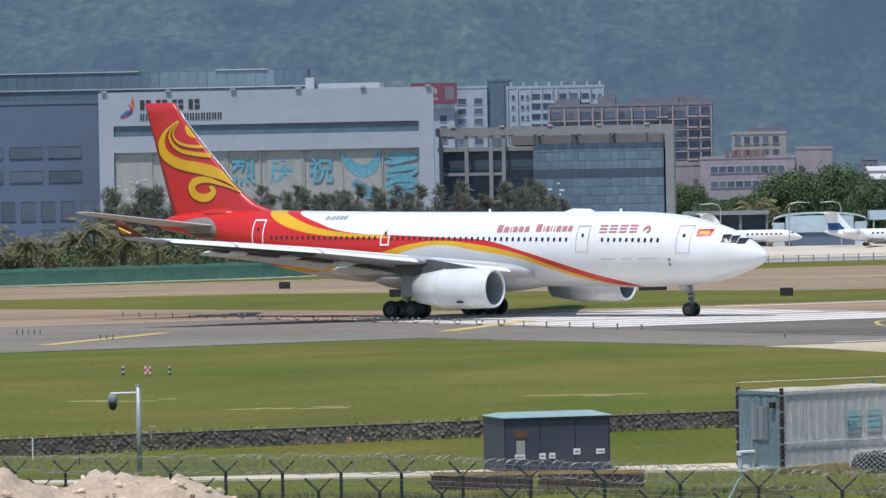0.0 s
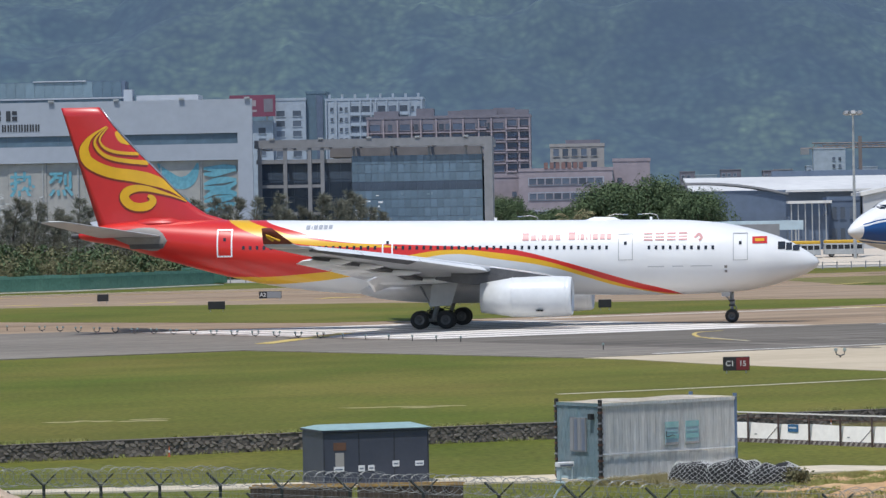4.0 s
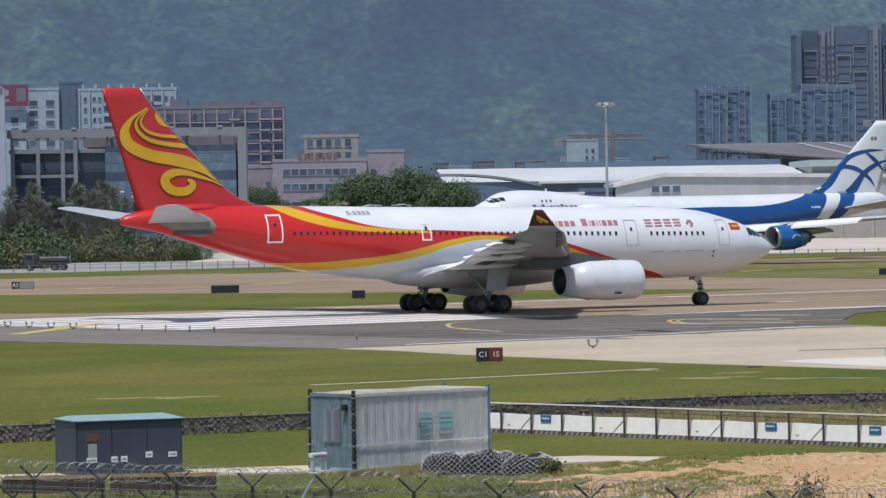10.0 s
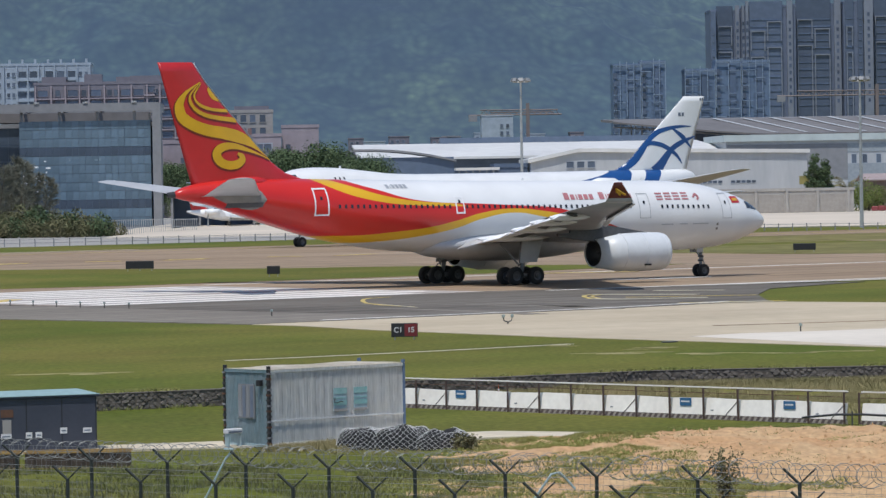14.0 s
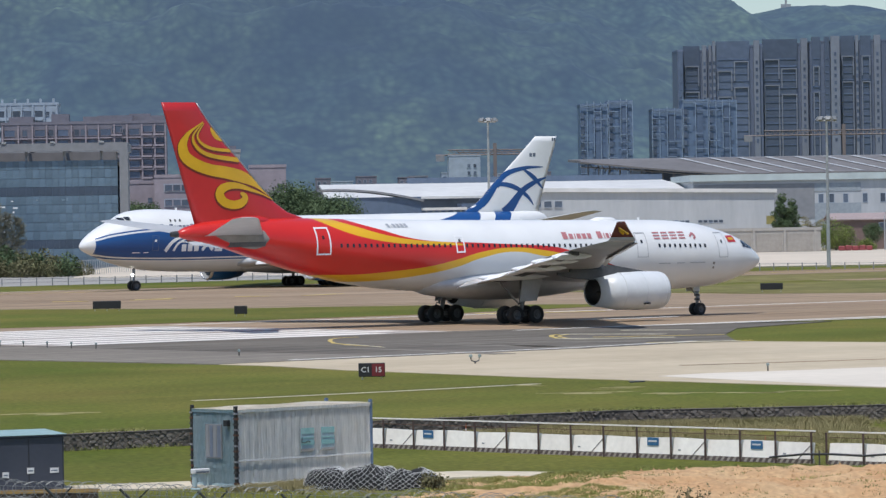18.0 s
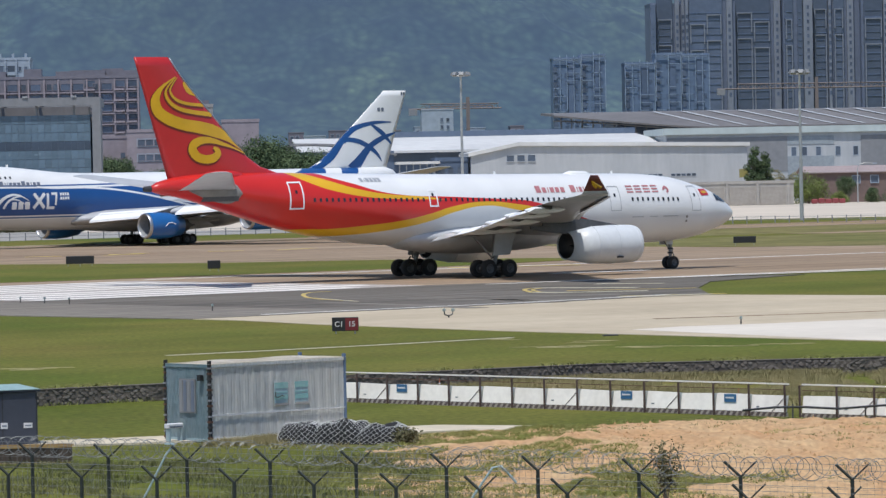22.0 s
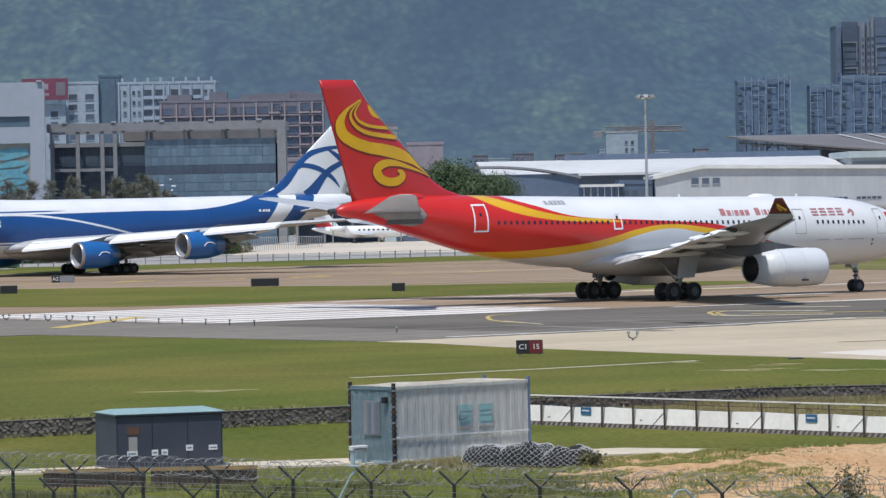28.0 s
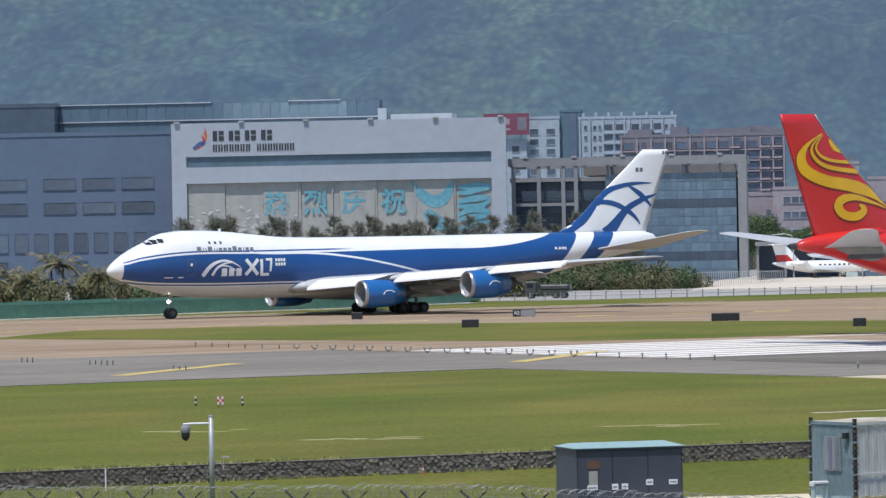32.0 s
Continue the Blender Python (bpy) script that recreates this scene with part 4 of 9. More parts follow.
        cw = part("cowl_mark", bm_box(ref - 20.6, ref - 20.1, side * 9.37 - 0.2, side * 9.37 + 0.2, 0.9, 1.02), M_BLACK, plane)
        cw.matrix_basis = Matrix.Translation((0, side * 1.17, 0.42))
        # cabin windows
        at = hull.skin(side, 0.03)
        d = 7.8
        while d < 44.0:
            if not (12.7 < d < 15.6 or 31.9 < d < 33.3):
                zw = 5.74 + 0.0168 * (d - 8)
                part("cabin_window", patch(at, d, d + 0.20, zw - 0.13, zw + 0.15, 1, 2), M_GLASSDARK, plane)
            d += 0.535
        for d0, d1, z0, z1, mt in ((5.3, 6.4, 4.75, 6.8, M_DOORLINE), (13.95, 15.05, 4.9, 6.9, M_DOORLINE), (32.2, 33.05, 5.6, 6.95, M_WHITE), (44.62, 45.86, 5.66, 7.78, M_WHITE)):
            part("door", outline(at, d0, d1, z0, z1, 0.05 if mt is M_DOORLINE else 0.12), mt, plane, "cabin door outline")
            part("door_window", patch(at, (d0 + d1) / 2 - 0.1, (d0 + d1) / 2 + 0.1, (z0 + z1) / 2 + 0.15, (z0 + z1) / 2 + 0.4), M_GLASSDARK, plane)
        for k, (d0, d1, zb, zt) in enumerate(((2.0, 2.45, 5.45, 5.98), (2.5, 3.05, 5.52, 6.08), (1.45, 1.95, 5.38, 5.80))):
            part("cockpit_window", patch(at, d0, d1, zb, zt, 2, 2), M_GLASSDARK, plane)
        for zp in (3.95, 4.3):
            part("static_port", patch(at, 6.85, 7.05, zp - .09, zp + .09, 1, 1), M_STABPLATE, plane, "small grey pressure port")
        part("flag_mark", patch(at, 3.85, 4.95, 5.98, 6.5, 2, 2), M_RED, plane, "red and gold rectangular mark")
        part("flag_mark", patch(hull.skin(side, 0.045), 4.05, 4.75, 6.14, 6.34, 2, 1), M_YELLOW, plane)
        a, b = (22.4, 15.5), (13.2, 9.7)
        if side == 1:
            a, b = a[::-1], b[::-1]
        letter_bars(plane, at, *a, 6.5, 7.05, (1, .8, .4, .8, .8, .8, -.7, 1, .4, .6, .4, .4, .8, .8, .7), M_LETTER_RED)
        letter_bars(plane, at, *b, 6.34, 6.92, (1.5, 1.5, 1.5, 1.5), M_LETTER_RED)
        part("round_mark", ribbon(at, [(9.3, 6.5, .15), (8.95, 6.75, .2), (8.75, 6.5, .2), (8.95, 6.3, .15)]), M_LETTER_RED, plane)
        letter_bars(plane, at, 39.0, 36.9, 7.65, 7.95, (1, .5, 1, 1, 1, 1), M_LETTER_PALE, "registration_mark")
        letter_bars(plane, at, 13.0, 7.6, 4.35, 4.42, (3, -.5, 2, -.3, 4), M_GREYPAINT, "seam")
    for d, zt in ((12.6, 0.22), (24.5, 0.18)):
        part("antenna", bm_box(ref - d - 0.2, ref - d, -0.015, 0.015, smooth_table(hull.top, d) - 0.05, smooth_table(hull.top, d) + 0.22), M_WHITE, plane)
    rings = [[(ref - d, w * math.cos(math.pi * k / 8), smooth_table(hull.top, 16.2) - 0.12 + h * math.sin(math.pi * k / 8)) for k in range(9)] for d, w, h in ((15.0, .1, .1), (15.5, .5, .32), (17.0, .5, .36), (17.8, .1, .12))]
    part("antenna_fairing", loft(rings), M_WHITE, plane, "white rounded antenna fairing", smooth=True)
    tm, tn = make_tyre(0.70, 0.5), make_tyre(0.52, 0.38)
    for side in (1, -1):
        y = side * 5.34
        part("bogie_beam", tube([(1.0, y, 0.72), (-1.0, y, 0.66)], 0.16, 8), M_GEAR, plane)
        part("gear_leg", tube([(.0, y, .7), (.35, y, 2.0), (.9, y, 3.8)], [.16, .2, .25], 10), M_GEAR, plane, smooth=True)
        part("gear_brace", tube([(0, y, 1.7), (1.1, y * 0.75, 3.3)], 0.1, 8), M_GEAR, plane)
        part("gear_door", loft([[(x, y + side * o, z) for x, z in ((-.30, 1.7), (1.35, 1.75), (1.95, 3.5), (1.9, 4.0), (.05, 4.0))] for o in (.34, .40)]), M_GREYPAINT, plane, "grey main gear leg door")
        part("side_strut", tube([(-.1, y, 1.5), (-1.1, y * .8, 3.2)], .08, 8), M_GEAR, plane)
        part("torque_link", tube([(-.15, y + side * .2, 1.6), (-.6, y + side * .2, 1.2), (-.2, y + side * .2, .8)], .06, 6), M_DARKMETAL, plane)
        for zz in (1.15, 1.4):
            part("brake_link", tube([(-.5, y, zz), (.45, y, zz - .25)], .05, 6), M_DARKMETAL, plane)
        for x in (0.99, -0.99):
            part("axle", tube([(x, y - 0.7, 0.7), (x, y + 0.7, 0.7)], 0.09, 8), M_GEAR, plane)
            for o in (-0.69, 0.69):
                wheel(plane, x, y + o, 0.70, tm, plane)
    xn = ref - 6.67
    gear_leg(plane, xn, 0, 0.52, 2.7, 0.15, "nose_gear_leg")
    part("axle", tube([(xn, -0.42, 0.52), (xn, 0.42, 0.52)], 0.08, 8), M_GEAR, plane)
    part("nose_gear_door", bm_box(xn - 0.75, xn - 0.1, -0.48, -0.44, 2.0, 2.5), M_GREYPAINT, plane)
    part("nose_gear_door", bm_box(xn - 0.75, xn - 0.1, 0.44, 0.48, 2.0, 2.5), M_GREYPAINT, plane)
    part("taxi_light", lathe([(0, 0.02), (0.05, 0.12), (-0.12, 0.1)], 12), M_METAL, plane).matrix_basis = pose(xn + 0.2, 0, 1.6)
    part("drag_brace", tube([(xn, 0, 1.5), (xn - 0.9, 0, 2.6)], 0.06, 6), M_GEAR, plane)
    part("torque_link", tube([(xn + .12, 0, 1.5), (xn + .38, 0, 1.1), (xn + .1, 0, .7)], 0.05, 6), M_GEAR, plane)
    for zz in (1.25, 1.6):
        part("steering_collar", lathe([(zz, .1), (zz, .24), (zz + .14, .24), (zz + .14, .1)], 12, "z"), M_DARKMETAL, plane).matrix_basis = pose(xn, 0, 0)
    for o in (-0.36, 0.36):
        wheel(plane, xn, o, 0.52, tn, plane)
    return plane


def build_freighter():
    ref = 37.7
    plane = thing("cargo_aircraft", pose(0, 0, 0), "white and blue four-engine cargo aircraft with a humped nose", "aircraft")
    hull = Hull(ref,
                [(0, 5.66), (0.12, 5.95), (0.5, 6.40), (1.2, 7.0), (1.91, 7.50), (3.2, 8.25), (4.81, 8.98), (5.6, 9.45), (6.62, 9.88), (8.2, 10.14), (10.2, 10.24), (12.5, 10.2), (15.3, 10.03), (19, 9.65), (22.7, 9.30), (27, 9.18), (37.8, 9.16), (57, 9.25), (69, 9.30), (72.5, 9.25), (74.0, 8.75), (74.7, 8.0)],
                [(0, 5.60), (0.12, 5.35), (0.5, 5.10), (1.5, 4.62), (2.8, 4.1), (4.34, 3.57), (7.9, 2.75), (11.5, 2.38), (15.2, 2.24), (25, 2.12), (44, 2.15), (49, 2.5), (53, 3.10), (61, 4.75), (67.6, 6.19), (73.3, 7.2), (74.7, 7.75)],
                [(0, 0.02), (0.12, 0.28), (0.5, 0.75), (1.5, 1.42), (2.8, 2.0), (4.3, 2.5), (7.9, 3.1), (11.5, 3.25), (48, 3.25), (54, 3.02), (61, 2.4), (67.6, 1.6), (72.5, 0.9), (74.2, 0.45), (74.7, 0.14)], 74.7)
    hull.build("fuselage", cargo_livery(), plane, 64)
    rings = []
    for k in range(15):
        t = k / 14
        d = 22.0 + 27.0 * t
        s = math.sin(math.pi * t) ** 0.5 if 0 < t < 1 else 0.05
        rings.append([(ref - d, (1.4 + 2.3 * s) * math.cos(2 * math.pi * j / 24), 3.1 + (0.5 + 0.95 * s) * math.sin(2 * math.pi * j / 24)) for j in range(24)])
    part("belly_fairing", loft(rings), M_GREYPAINT, plane, "grey wing-root fairing", smooth=True)
    fle = [(8.8, 59.3), (9.43, 60.4), (10.23, 62.0), (13.2, 65.4), (19.32, 72.4)]
    fte = [(8.8, 72.7), (9.46, 72.9), (19.3, 76.25)]
    fin("tail_fin", fle, fte, 8.8, 19.35, ref, 0.62, 0.25, M_WHITE, plane)
    strokes = [
        [(65.5, 12.7, 0.75), (66.3, 13.65, 0.65), (67.9, 14.55, 0.5), (70.8, 15.13, 0.35), (73.6, 15.2, 0.08)],
        [(62.3, 9.9, 0.9), (64.0, 12.05, 0.6), (65.9, 12.9, 0.45), (68.3, 12.6, 0.5), (70.7, 11.36, 0.4), (71.9, 10.1, 0.1)],
        [(66.9, 8.9, 1.5), (67.9, 9.9, 1.1), (69.9, 12.0, 0.65), (72.0, 13.09, 0.5), (74.3, 13.8, 0.12)],
        [(69.9, 15.05, 0.15), (72.0, 13.75, 0.5), (73.6, 12.3, 0.15)]]
    for side in (1, -1):
        at = fin_skin(fle, fte, 8.8, 19.35, ref, side, 0.62, 0.25)
        edge = bmesh.new()
        prev = None
        for k in range(13):
            z = 8.95 + 4.25 * k / 12
            a, w = smooth_table(fle, z) + .08, 2.1 - 1.35 * k / 12
            row = [edge.verts.new(at(a + w * f, z)) for f in (0, .25, .5, .75, 1)]
            if prev:
                for i in range(4):
                    edge.faces.new((prev[i], prev[i + 1], row[i + 1], row[i]))
            prev = row
        part("tail_stripe", edge, M_BLUE, plane, "blue stripe along the fin's leading edge")
        for st in strokes:
            part("tail_stripe", ribbon(at, [(d, z, w * 1.3) for d, z, w in st]), M_BLUE, plane, "blue curved stripe on the fin")
        letter_bars(plane, at, 71.2, 72.4, 16.6, 17.1, (1, 1), M_LETTER_GREY, "fin_mark")
        letter_bars(plane, at, 75.2, 76.0, 18.75, 19.15, (1, 1), M_LETTER_GREY, "fin_mark")
        wing("tailplane", [(0.5, 63.4, 9.0, 6.95), (2.0, 64.7, 8.2, 7.15), (10.4, 72.0, 3.2, 9.0), (11.0, 73.0, 2.2, 9.12)], ref, side, M_GREYPAINT, plane, 0.06)
        secs = [(1.5, 21.5, 18.0, 3.1), (3.2, 23.0, 16.3, 3.35), (12, 30.2, 11.2, 4.15), (21.5, 38.2, 7.6, 5.0), (29.5, 45.0, 5.2, 5.75), (32.5, 48.9, 3.6, 6.0), (34.2, 52.6, 1.9, 6.2)]
        wing("wing", secs, ref, side, M_GREYPAINT, plane, 0.115, "pale grey swept wing")
        for s0, s1 in ((4.6, 11.6), (13.2, 20.4), (22.2, 29.0)):
            rr = []
            for s in (s0, s1):
                d, c, z = lerp_table(secs, s)
                rr.append([(ref - d + 0.7, side * s, z - 0.5), (ref - d + 0.62, side * s, z - 0.22), (ref - d - 0.06 * c, side * s, z + 0.04 * c + 0.08), (ref - d - 0.02 * c, side * s, z - 0.1)])
            part("leading_edge_flap", loft(rr), M_WHITE, plane, "lowered leading-edge flap")
        for s0, s1 in ((4.0, 11.0), (13.5, 20.6)):
            rr = []
            for s in (s0, s1):
                d, c, z = lerp_table(secs, s)
                te, cf = d + c, 0.22 * c
                rr.append(aerofoil(ref - (te - 0.35 * cf), cf * 1.3, side * s, z - 0.35, 0.12, 5, droop=0.55))
            part("flap", loft(rr), M_GREYPAINT, plane, smooth=True)
        for s in (6.0, 10.2, 14.8, 19.0):
            d, c, z = lerp_table(secs, s)
            te = d + c
            prof = [(ref - (te - 0.35 * c), 0.03), (ref - (te - 0.25 * c), 0.28), (ref - (te - 0.05 * c), 0.4), (ref - (te + 0.1 * c), 0.3), (ref - (te + 0.25 * c), 0.03)]
            part("flap_track_fairing", lathe(prof, 12), M_GREYPAINT, plane, smooth=True).matrix_basis = pose(0, side * s, z - 0.5)
        for y, d0, z in ((12.0, 26.7, 2.5), (21.2, 35.7, 3.42)):
            nacelle(plane, ref, d0, side * y, z, 1.62, 5.4, M_BLUECOWL, M_METAL, 2.2, "blue engine cowl")
            pylon(plane, ref, d0 + 1.2, d0 + 8.5, side * y, z + 1.3, z + 2.2, z + 1.6, M_PYLON)
            part("cowl_mark", tube([(ref - d0 - 2.2, side * (y + 1.66), z - 0.1), (ref - d0 - 2.6, side * (y + 1.62), z + 0.3), (ref - d0 - 3.2, side * (y + 1.6), z + 0.35), (ref - d0 - 3.7, side * (y + 1.62), z + 0.15)], 0.05, 5), M_WHITE, plane)
        at = hull.skin(side, 0.03)
        f = (lambda *p: p) if side == 1 else (lambda a, b: (b, a))
        letter_bars(plane, at, *f(10.1, 17.6), 7.72, 8.3, (1, .4, .5, 1, .5, .4, .8, .8, .8, 1, .8, .5, .8, .8), M_LETTER_GREY)
        for k in range(3):
            part("upper_window", patch(at, 11.85 + k * 0.72, 12.1 + k * 0.72, 8.6, 8.9, 1, 2), M_GLASSDARK, plane)
        white = M_WHITE
        part("round_mark", ribbon(at, [(10.8, 4.9, .5), (11.7, 6.0, .45), (13.0, 6.6, .3), (14.3, 6.55, .2), (15.6, 5.9, .08)]), white, plane, "white curved emblem")
        part("round_mark", ribbon(at, [(12.0, 4.95, .35), (12.6, 5.8, .3), (13.7, 6.35, .2), (14.6, 6.4, .08)]), white, plane)
        part("round_mark", ribbon(at, [(12.6, 6.0, .12), (14.0, 6.0, .15), (15.3, 5.3, .08)]), white, plane)
        letter_bars(plane, at, *f(13.1, 15.9), 4.85, 5.75, (1.2, 1.2, 1.2), white)
        g = (lambda d: d) if side == 1 else (lambda d: 16.2 + 20.0 - d)
        x_ = ribbon(at, [(g(16.3), 4.95, .42), (g(17.9), 6.75, .42)], 3)
        ribbon(hull.skin(side, 0.045), [(g(16.35), 6.75, .42), (g(17.85), 4.95, .42)], 3, x_)
        part("lettering", x_, white, plane)
        l_ = ribbon(at, [(g(18.35), 4.8, .36), (g(18.35), 6.75, .36)], 4)
        ribbon(hull.skin(side, 0.045), [(g(18.2), 4.97, .34), (g(19.3), 4.97, .34)], 3, l_)
        part("lettering", l_, white, plane)
        s_ = ribbon(at, [(g(18.9), 6.7, .3), (g(19.75), 6.7, .3)], 3)
        ribbon(hull.skin(side, 0.045), [(g(19.62), 6.7, .28), (g(19.45), 5.3, .28)], 4, s_)
        part("lettering", s_, white, plane)
        letter_bars(plane, at, *f(20.1, 21.5), 6.45, 6.8, (1, 1, 1, 1), white), letter_bars(plane, at, *f(20.1, 21.5), 5.95, 6.3, (1, 1, 1, 1), white)
        letter_bars(plane, at, *f(58.2, 60.0), 7.2, 7.5, (1, .5, 1, 1, 1), white, "registration_mark")
        part("door", outline(at, 8.9, 9.8, 5.0, 6.9, 0.04), M_LETTER_GREY, plane, "crew door outline")
        part("door_window", patch(at, 9.2, 9.5, 6.1, 6.4), white, plane)
        letter_bars(plane, at, *f(6.0, 8.6), 4.75, 4.86, (3, -.4, 2), white, "stencil")
        for d0, d1, zb, zt in ((4.55, 5.1, 8.62, 8.98), (5.15, 5.7, 8.72, 9.2), (5.8, 6.4, 8.85, 9.3)):
            part("cockpit_window", patch(at, d0, d1, zb, zt, 2, 2), M_GLASSDARK, plane)
    part("antenna", bm_box(ref - 14.65, ref - 14.35, -0.02, 0.02, 9.95, 10.4), M_WHITE, plane)
    tm = make_tyre(0.64, 0.48)
    for x, y in ((37.7 - 36.2, 5.5), (37.7 - 36.2, -5.5), (37.7 - 39.4, 1.9), (37.7 - 39.4, -1.9)):
        gear_leg(plane, x, y, 0.66, 3.2, 0.22)
        part("bogie_beam", tube([(x + 0.75, y, 0.66), (x - 0.75, y, 0.66)], 0.16, 8), M_GEAR, plane)
        for ax in (0.73, -0.73):
            part("axle", tube([(x + ax, y - 0.6, 0.64), (x + ax, y + 0.6, 0.64)], 0.09, 8), M_GEAR, plane)
            for o in (-0.56, 0.56):
                wheel(plane, x + ax, y + o, 0.64, tm, plane)
        part("gear_door", bm_box(x - 1.2, x + 1.2, y + 0.6 * (1 if y > 0 else -1), y + 0.68 * (1 if y > 0 else -1), 1.9, 3.2), M_GREYPAINT, plane)
    xn = ref - 8.0
    gear_leg(plane, xn, 0, 0.6, 2.9, 0.16, "nose_gear_leg")
    part("axle", tube([(xn, -0.5, 0.64), (xn, 0.5, 0.64)], 0.09, 8), M_GEAR, plane)
    part("taxi_light", lathe([(0, 0.02), (0.05, 0.17), (-0.2, 0.14)], 12), surf("lit landing lamp", (0.9, 0.9, 0.85), glow=(1, 0.95, 0.85, 14.0)), plane, "lit white taxi lamp").matrix_basis = pose(xn + 0.25, 0, 2.0)
    for o in (-0.46, 0.46):
        wheel(plane, xn, o, 0.64, tm, plane)
    return plane


airliner = build_airliner()
freighter = build_freighter()


# ---- hills ----
def hill_surface():
    """Woods with haze put in as a blue glow: broad patches, glades and single crowns."""
    m = surf("wooded hillside with haze glow", (0.008, 0.017, 0.014), (0.036, 0.052, 0.022), rough=0.95, scale=0.0075, fine=0.16, speck=0.4, mix=0.55, stretch=(1, 0.3, 1), glow=(0.056, 0.101, 0.186, 0.86))
    nt = m.node_tree
    n, ln = nt.nodes, nt.links
    b = n["Principled BSDF"]
    src = b.inputs["Base Color"].links[0].from_socket
    co = n.new("ShaderNodeTexCoord")
    mp = n.new("ShaderNodeMapping")
    mp.inputs["Scale"].default_value = (1, 0.33, 1)
    ln.new(co.outputs["Object"], mp.inputs[0])
    val = None
    # crown lightens the tops and darkens the gaps, shading put into the colour
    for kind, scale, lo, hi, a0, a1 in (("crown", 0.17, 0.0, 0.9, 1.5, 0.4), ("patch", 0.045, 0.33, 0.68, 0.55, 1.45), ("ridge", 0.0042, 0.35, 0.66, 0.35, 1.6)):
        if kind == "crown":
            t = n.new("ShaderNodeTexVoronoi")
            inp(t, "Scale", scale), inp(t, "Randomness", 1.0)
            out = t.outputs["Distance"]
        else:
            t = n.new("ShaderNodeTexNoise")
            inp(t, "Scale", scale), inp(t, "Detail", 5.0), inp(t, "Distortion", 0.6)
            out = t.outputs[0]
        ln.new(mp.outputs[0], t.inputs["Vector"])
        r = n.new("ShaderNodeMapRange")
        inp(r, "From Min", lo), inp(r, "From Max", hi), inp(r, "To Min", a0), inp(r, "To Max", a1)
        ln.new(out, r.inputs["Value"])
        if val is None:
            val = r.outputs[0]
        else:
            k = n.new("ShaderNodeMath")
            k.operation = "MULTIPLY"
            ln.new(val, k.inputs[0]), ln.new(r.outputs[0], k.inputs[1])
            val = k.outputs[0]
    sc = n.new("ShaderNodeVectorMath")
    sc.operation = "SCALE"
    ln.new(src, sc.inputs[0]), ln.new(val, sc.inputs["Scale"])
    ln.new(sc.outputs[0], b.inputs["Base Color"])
    return m


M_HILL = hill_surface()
RIDGE = [(-1600, 300), (-900, 330), (-300, 320), (0, 270), (114, 230), (250, 208), (363, 190), (384, 184), (415, 174), (436, 177), (459, 181), (483, 180), (542, 170), (580, 160), (700, 135), (1000, 110), (1700, 90)]


def build_hills():
    bm = bmesh.new()
    rows = []
    for i in range(321):
        x = -1500 + 3000 * i / 320
        r = smooth_table(RIDGE, x)
        col = []
        for j in range(121):
            y = 2050 + 2300 * j / 120
            t = (y - 2050) / 1450
            base = (t * t * (3 - 2 * t)) ** 0.85 if t < 1 else 1 - 0.5 * (t - 1)
            p = Vector((x * 0.004, y * 0.0028, 3.1))
            n = noise.fractal(p, 1.0, 2.1, 5) * 30 + abs(noise.noise(Vector((x * 0.011, y * 0.002, 7)))) * -24 + noise.fractal(Vector((x * 0.03, y * 0.012, 5)), 1.0, 2.0, 3) * 9
            col.append(bm.verts.new((x, y, r * base + n * min(1.0, t * 2.2) * max(0.0, 1 - ((t - 0.5) / 0.45) ** 2) - 2)))
        rows.append(col)
    for a, b in zip(rows, rows[1:]):
        for j in range(120):
            bm.faces.new((a[j], b[j], b[j + 1], a[j + 1]))
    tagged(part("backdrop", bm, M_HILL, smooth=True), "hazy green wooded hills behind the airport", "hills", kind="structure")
    # a mast on the ridge
    mast = thing("radio_mast", pose(461, 3500, 176), "thin lattice mast on the hilltop", "mast")
    part("mast_pole", tube([(0, 0, -4), (0, 0, 16)], 0.9, 5), M_STEEL, mast)
    part("mast_platform", bm_box(-4, 4, -2, 2, 3, 7), M_STEEL, mast)


build_hills()

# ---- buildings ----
# bluish tint in this white stands for distance haze
M_HANGARWHITE = surf("hazed white hangar cladding", (0.365, 0.4, 0.45), (0.325, 0.36, 0.41), rough=0.6, scale=0.08, fine=0.6, speck=0.05)
M_HANGARSIDE = surf("grey-blue cladding", (0.102, 0.142, 0.208), (0.088, 0.124, 0.188), rough=0.6, scale=0.08, fine=0.6, speck=0.05)
M_DOORPANEL = surf("hangar door panel", (0.4, 0.385, 0.345), (0.32, 0.325, 0.315), rough=0.35, scale=0.15, fine=0.8, speck=0.08)
M_CURTAIN = surf("green-blue curtain glass", (0.082, 0.132, 0.178), (0.105, 0.16, 0.21), rough=0.28, scale=0.12, fine=0.5, rand=0.09)
M_CURTAINDARK = surf("dark curtain glass", (0.055, 0.078, 0.115), (0.07, 0.095, 0.135), rough=0.25, scale=0.12, fine=0.5, rand=0.1)
M_CURTAINPALE = surf("pale teal curtain glass", (0.13, 0.195, 0.24), (0.17, 0.235, 0.28), rough=0.28, scale=0.12, fine=0.5, rand=0.12)
M_OFFICEGLASS = surf("navy-blue office glass", (0.105, 0.165, 0.225), (0.145, 0.21, 0.27), rough=0.18, scale=0.12, fine=0.5, rand=0.16)
M_GREYSTONE = surf("grey facade stone", (0.25, 0.255, 0.265), (0.21, 0.215, 0.225), rough=0.7, scale=0.1, fine=0.8)
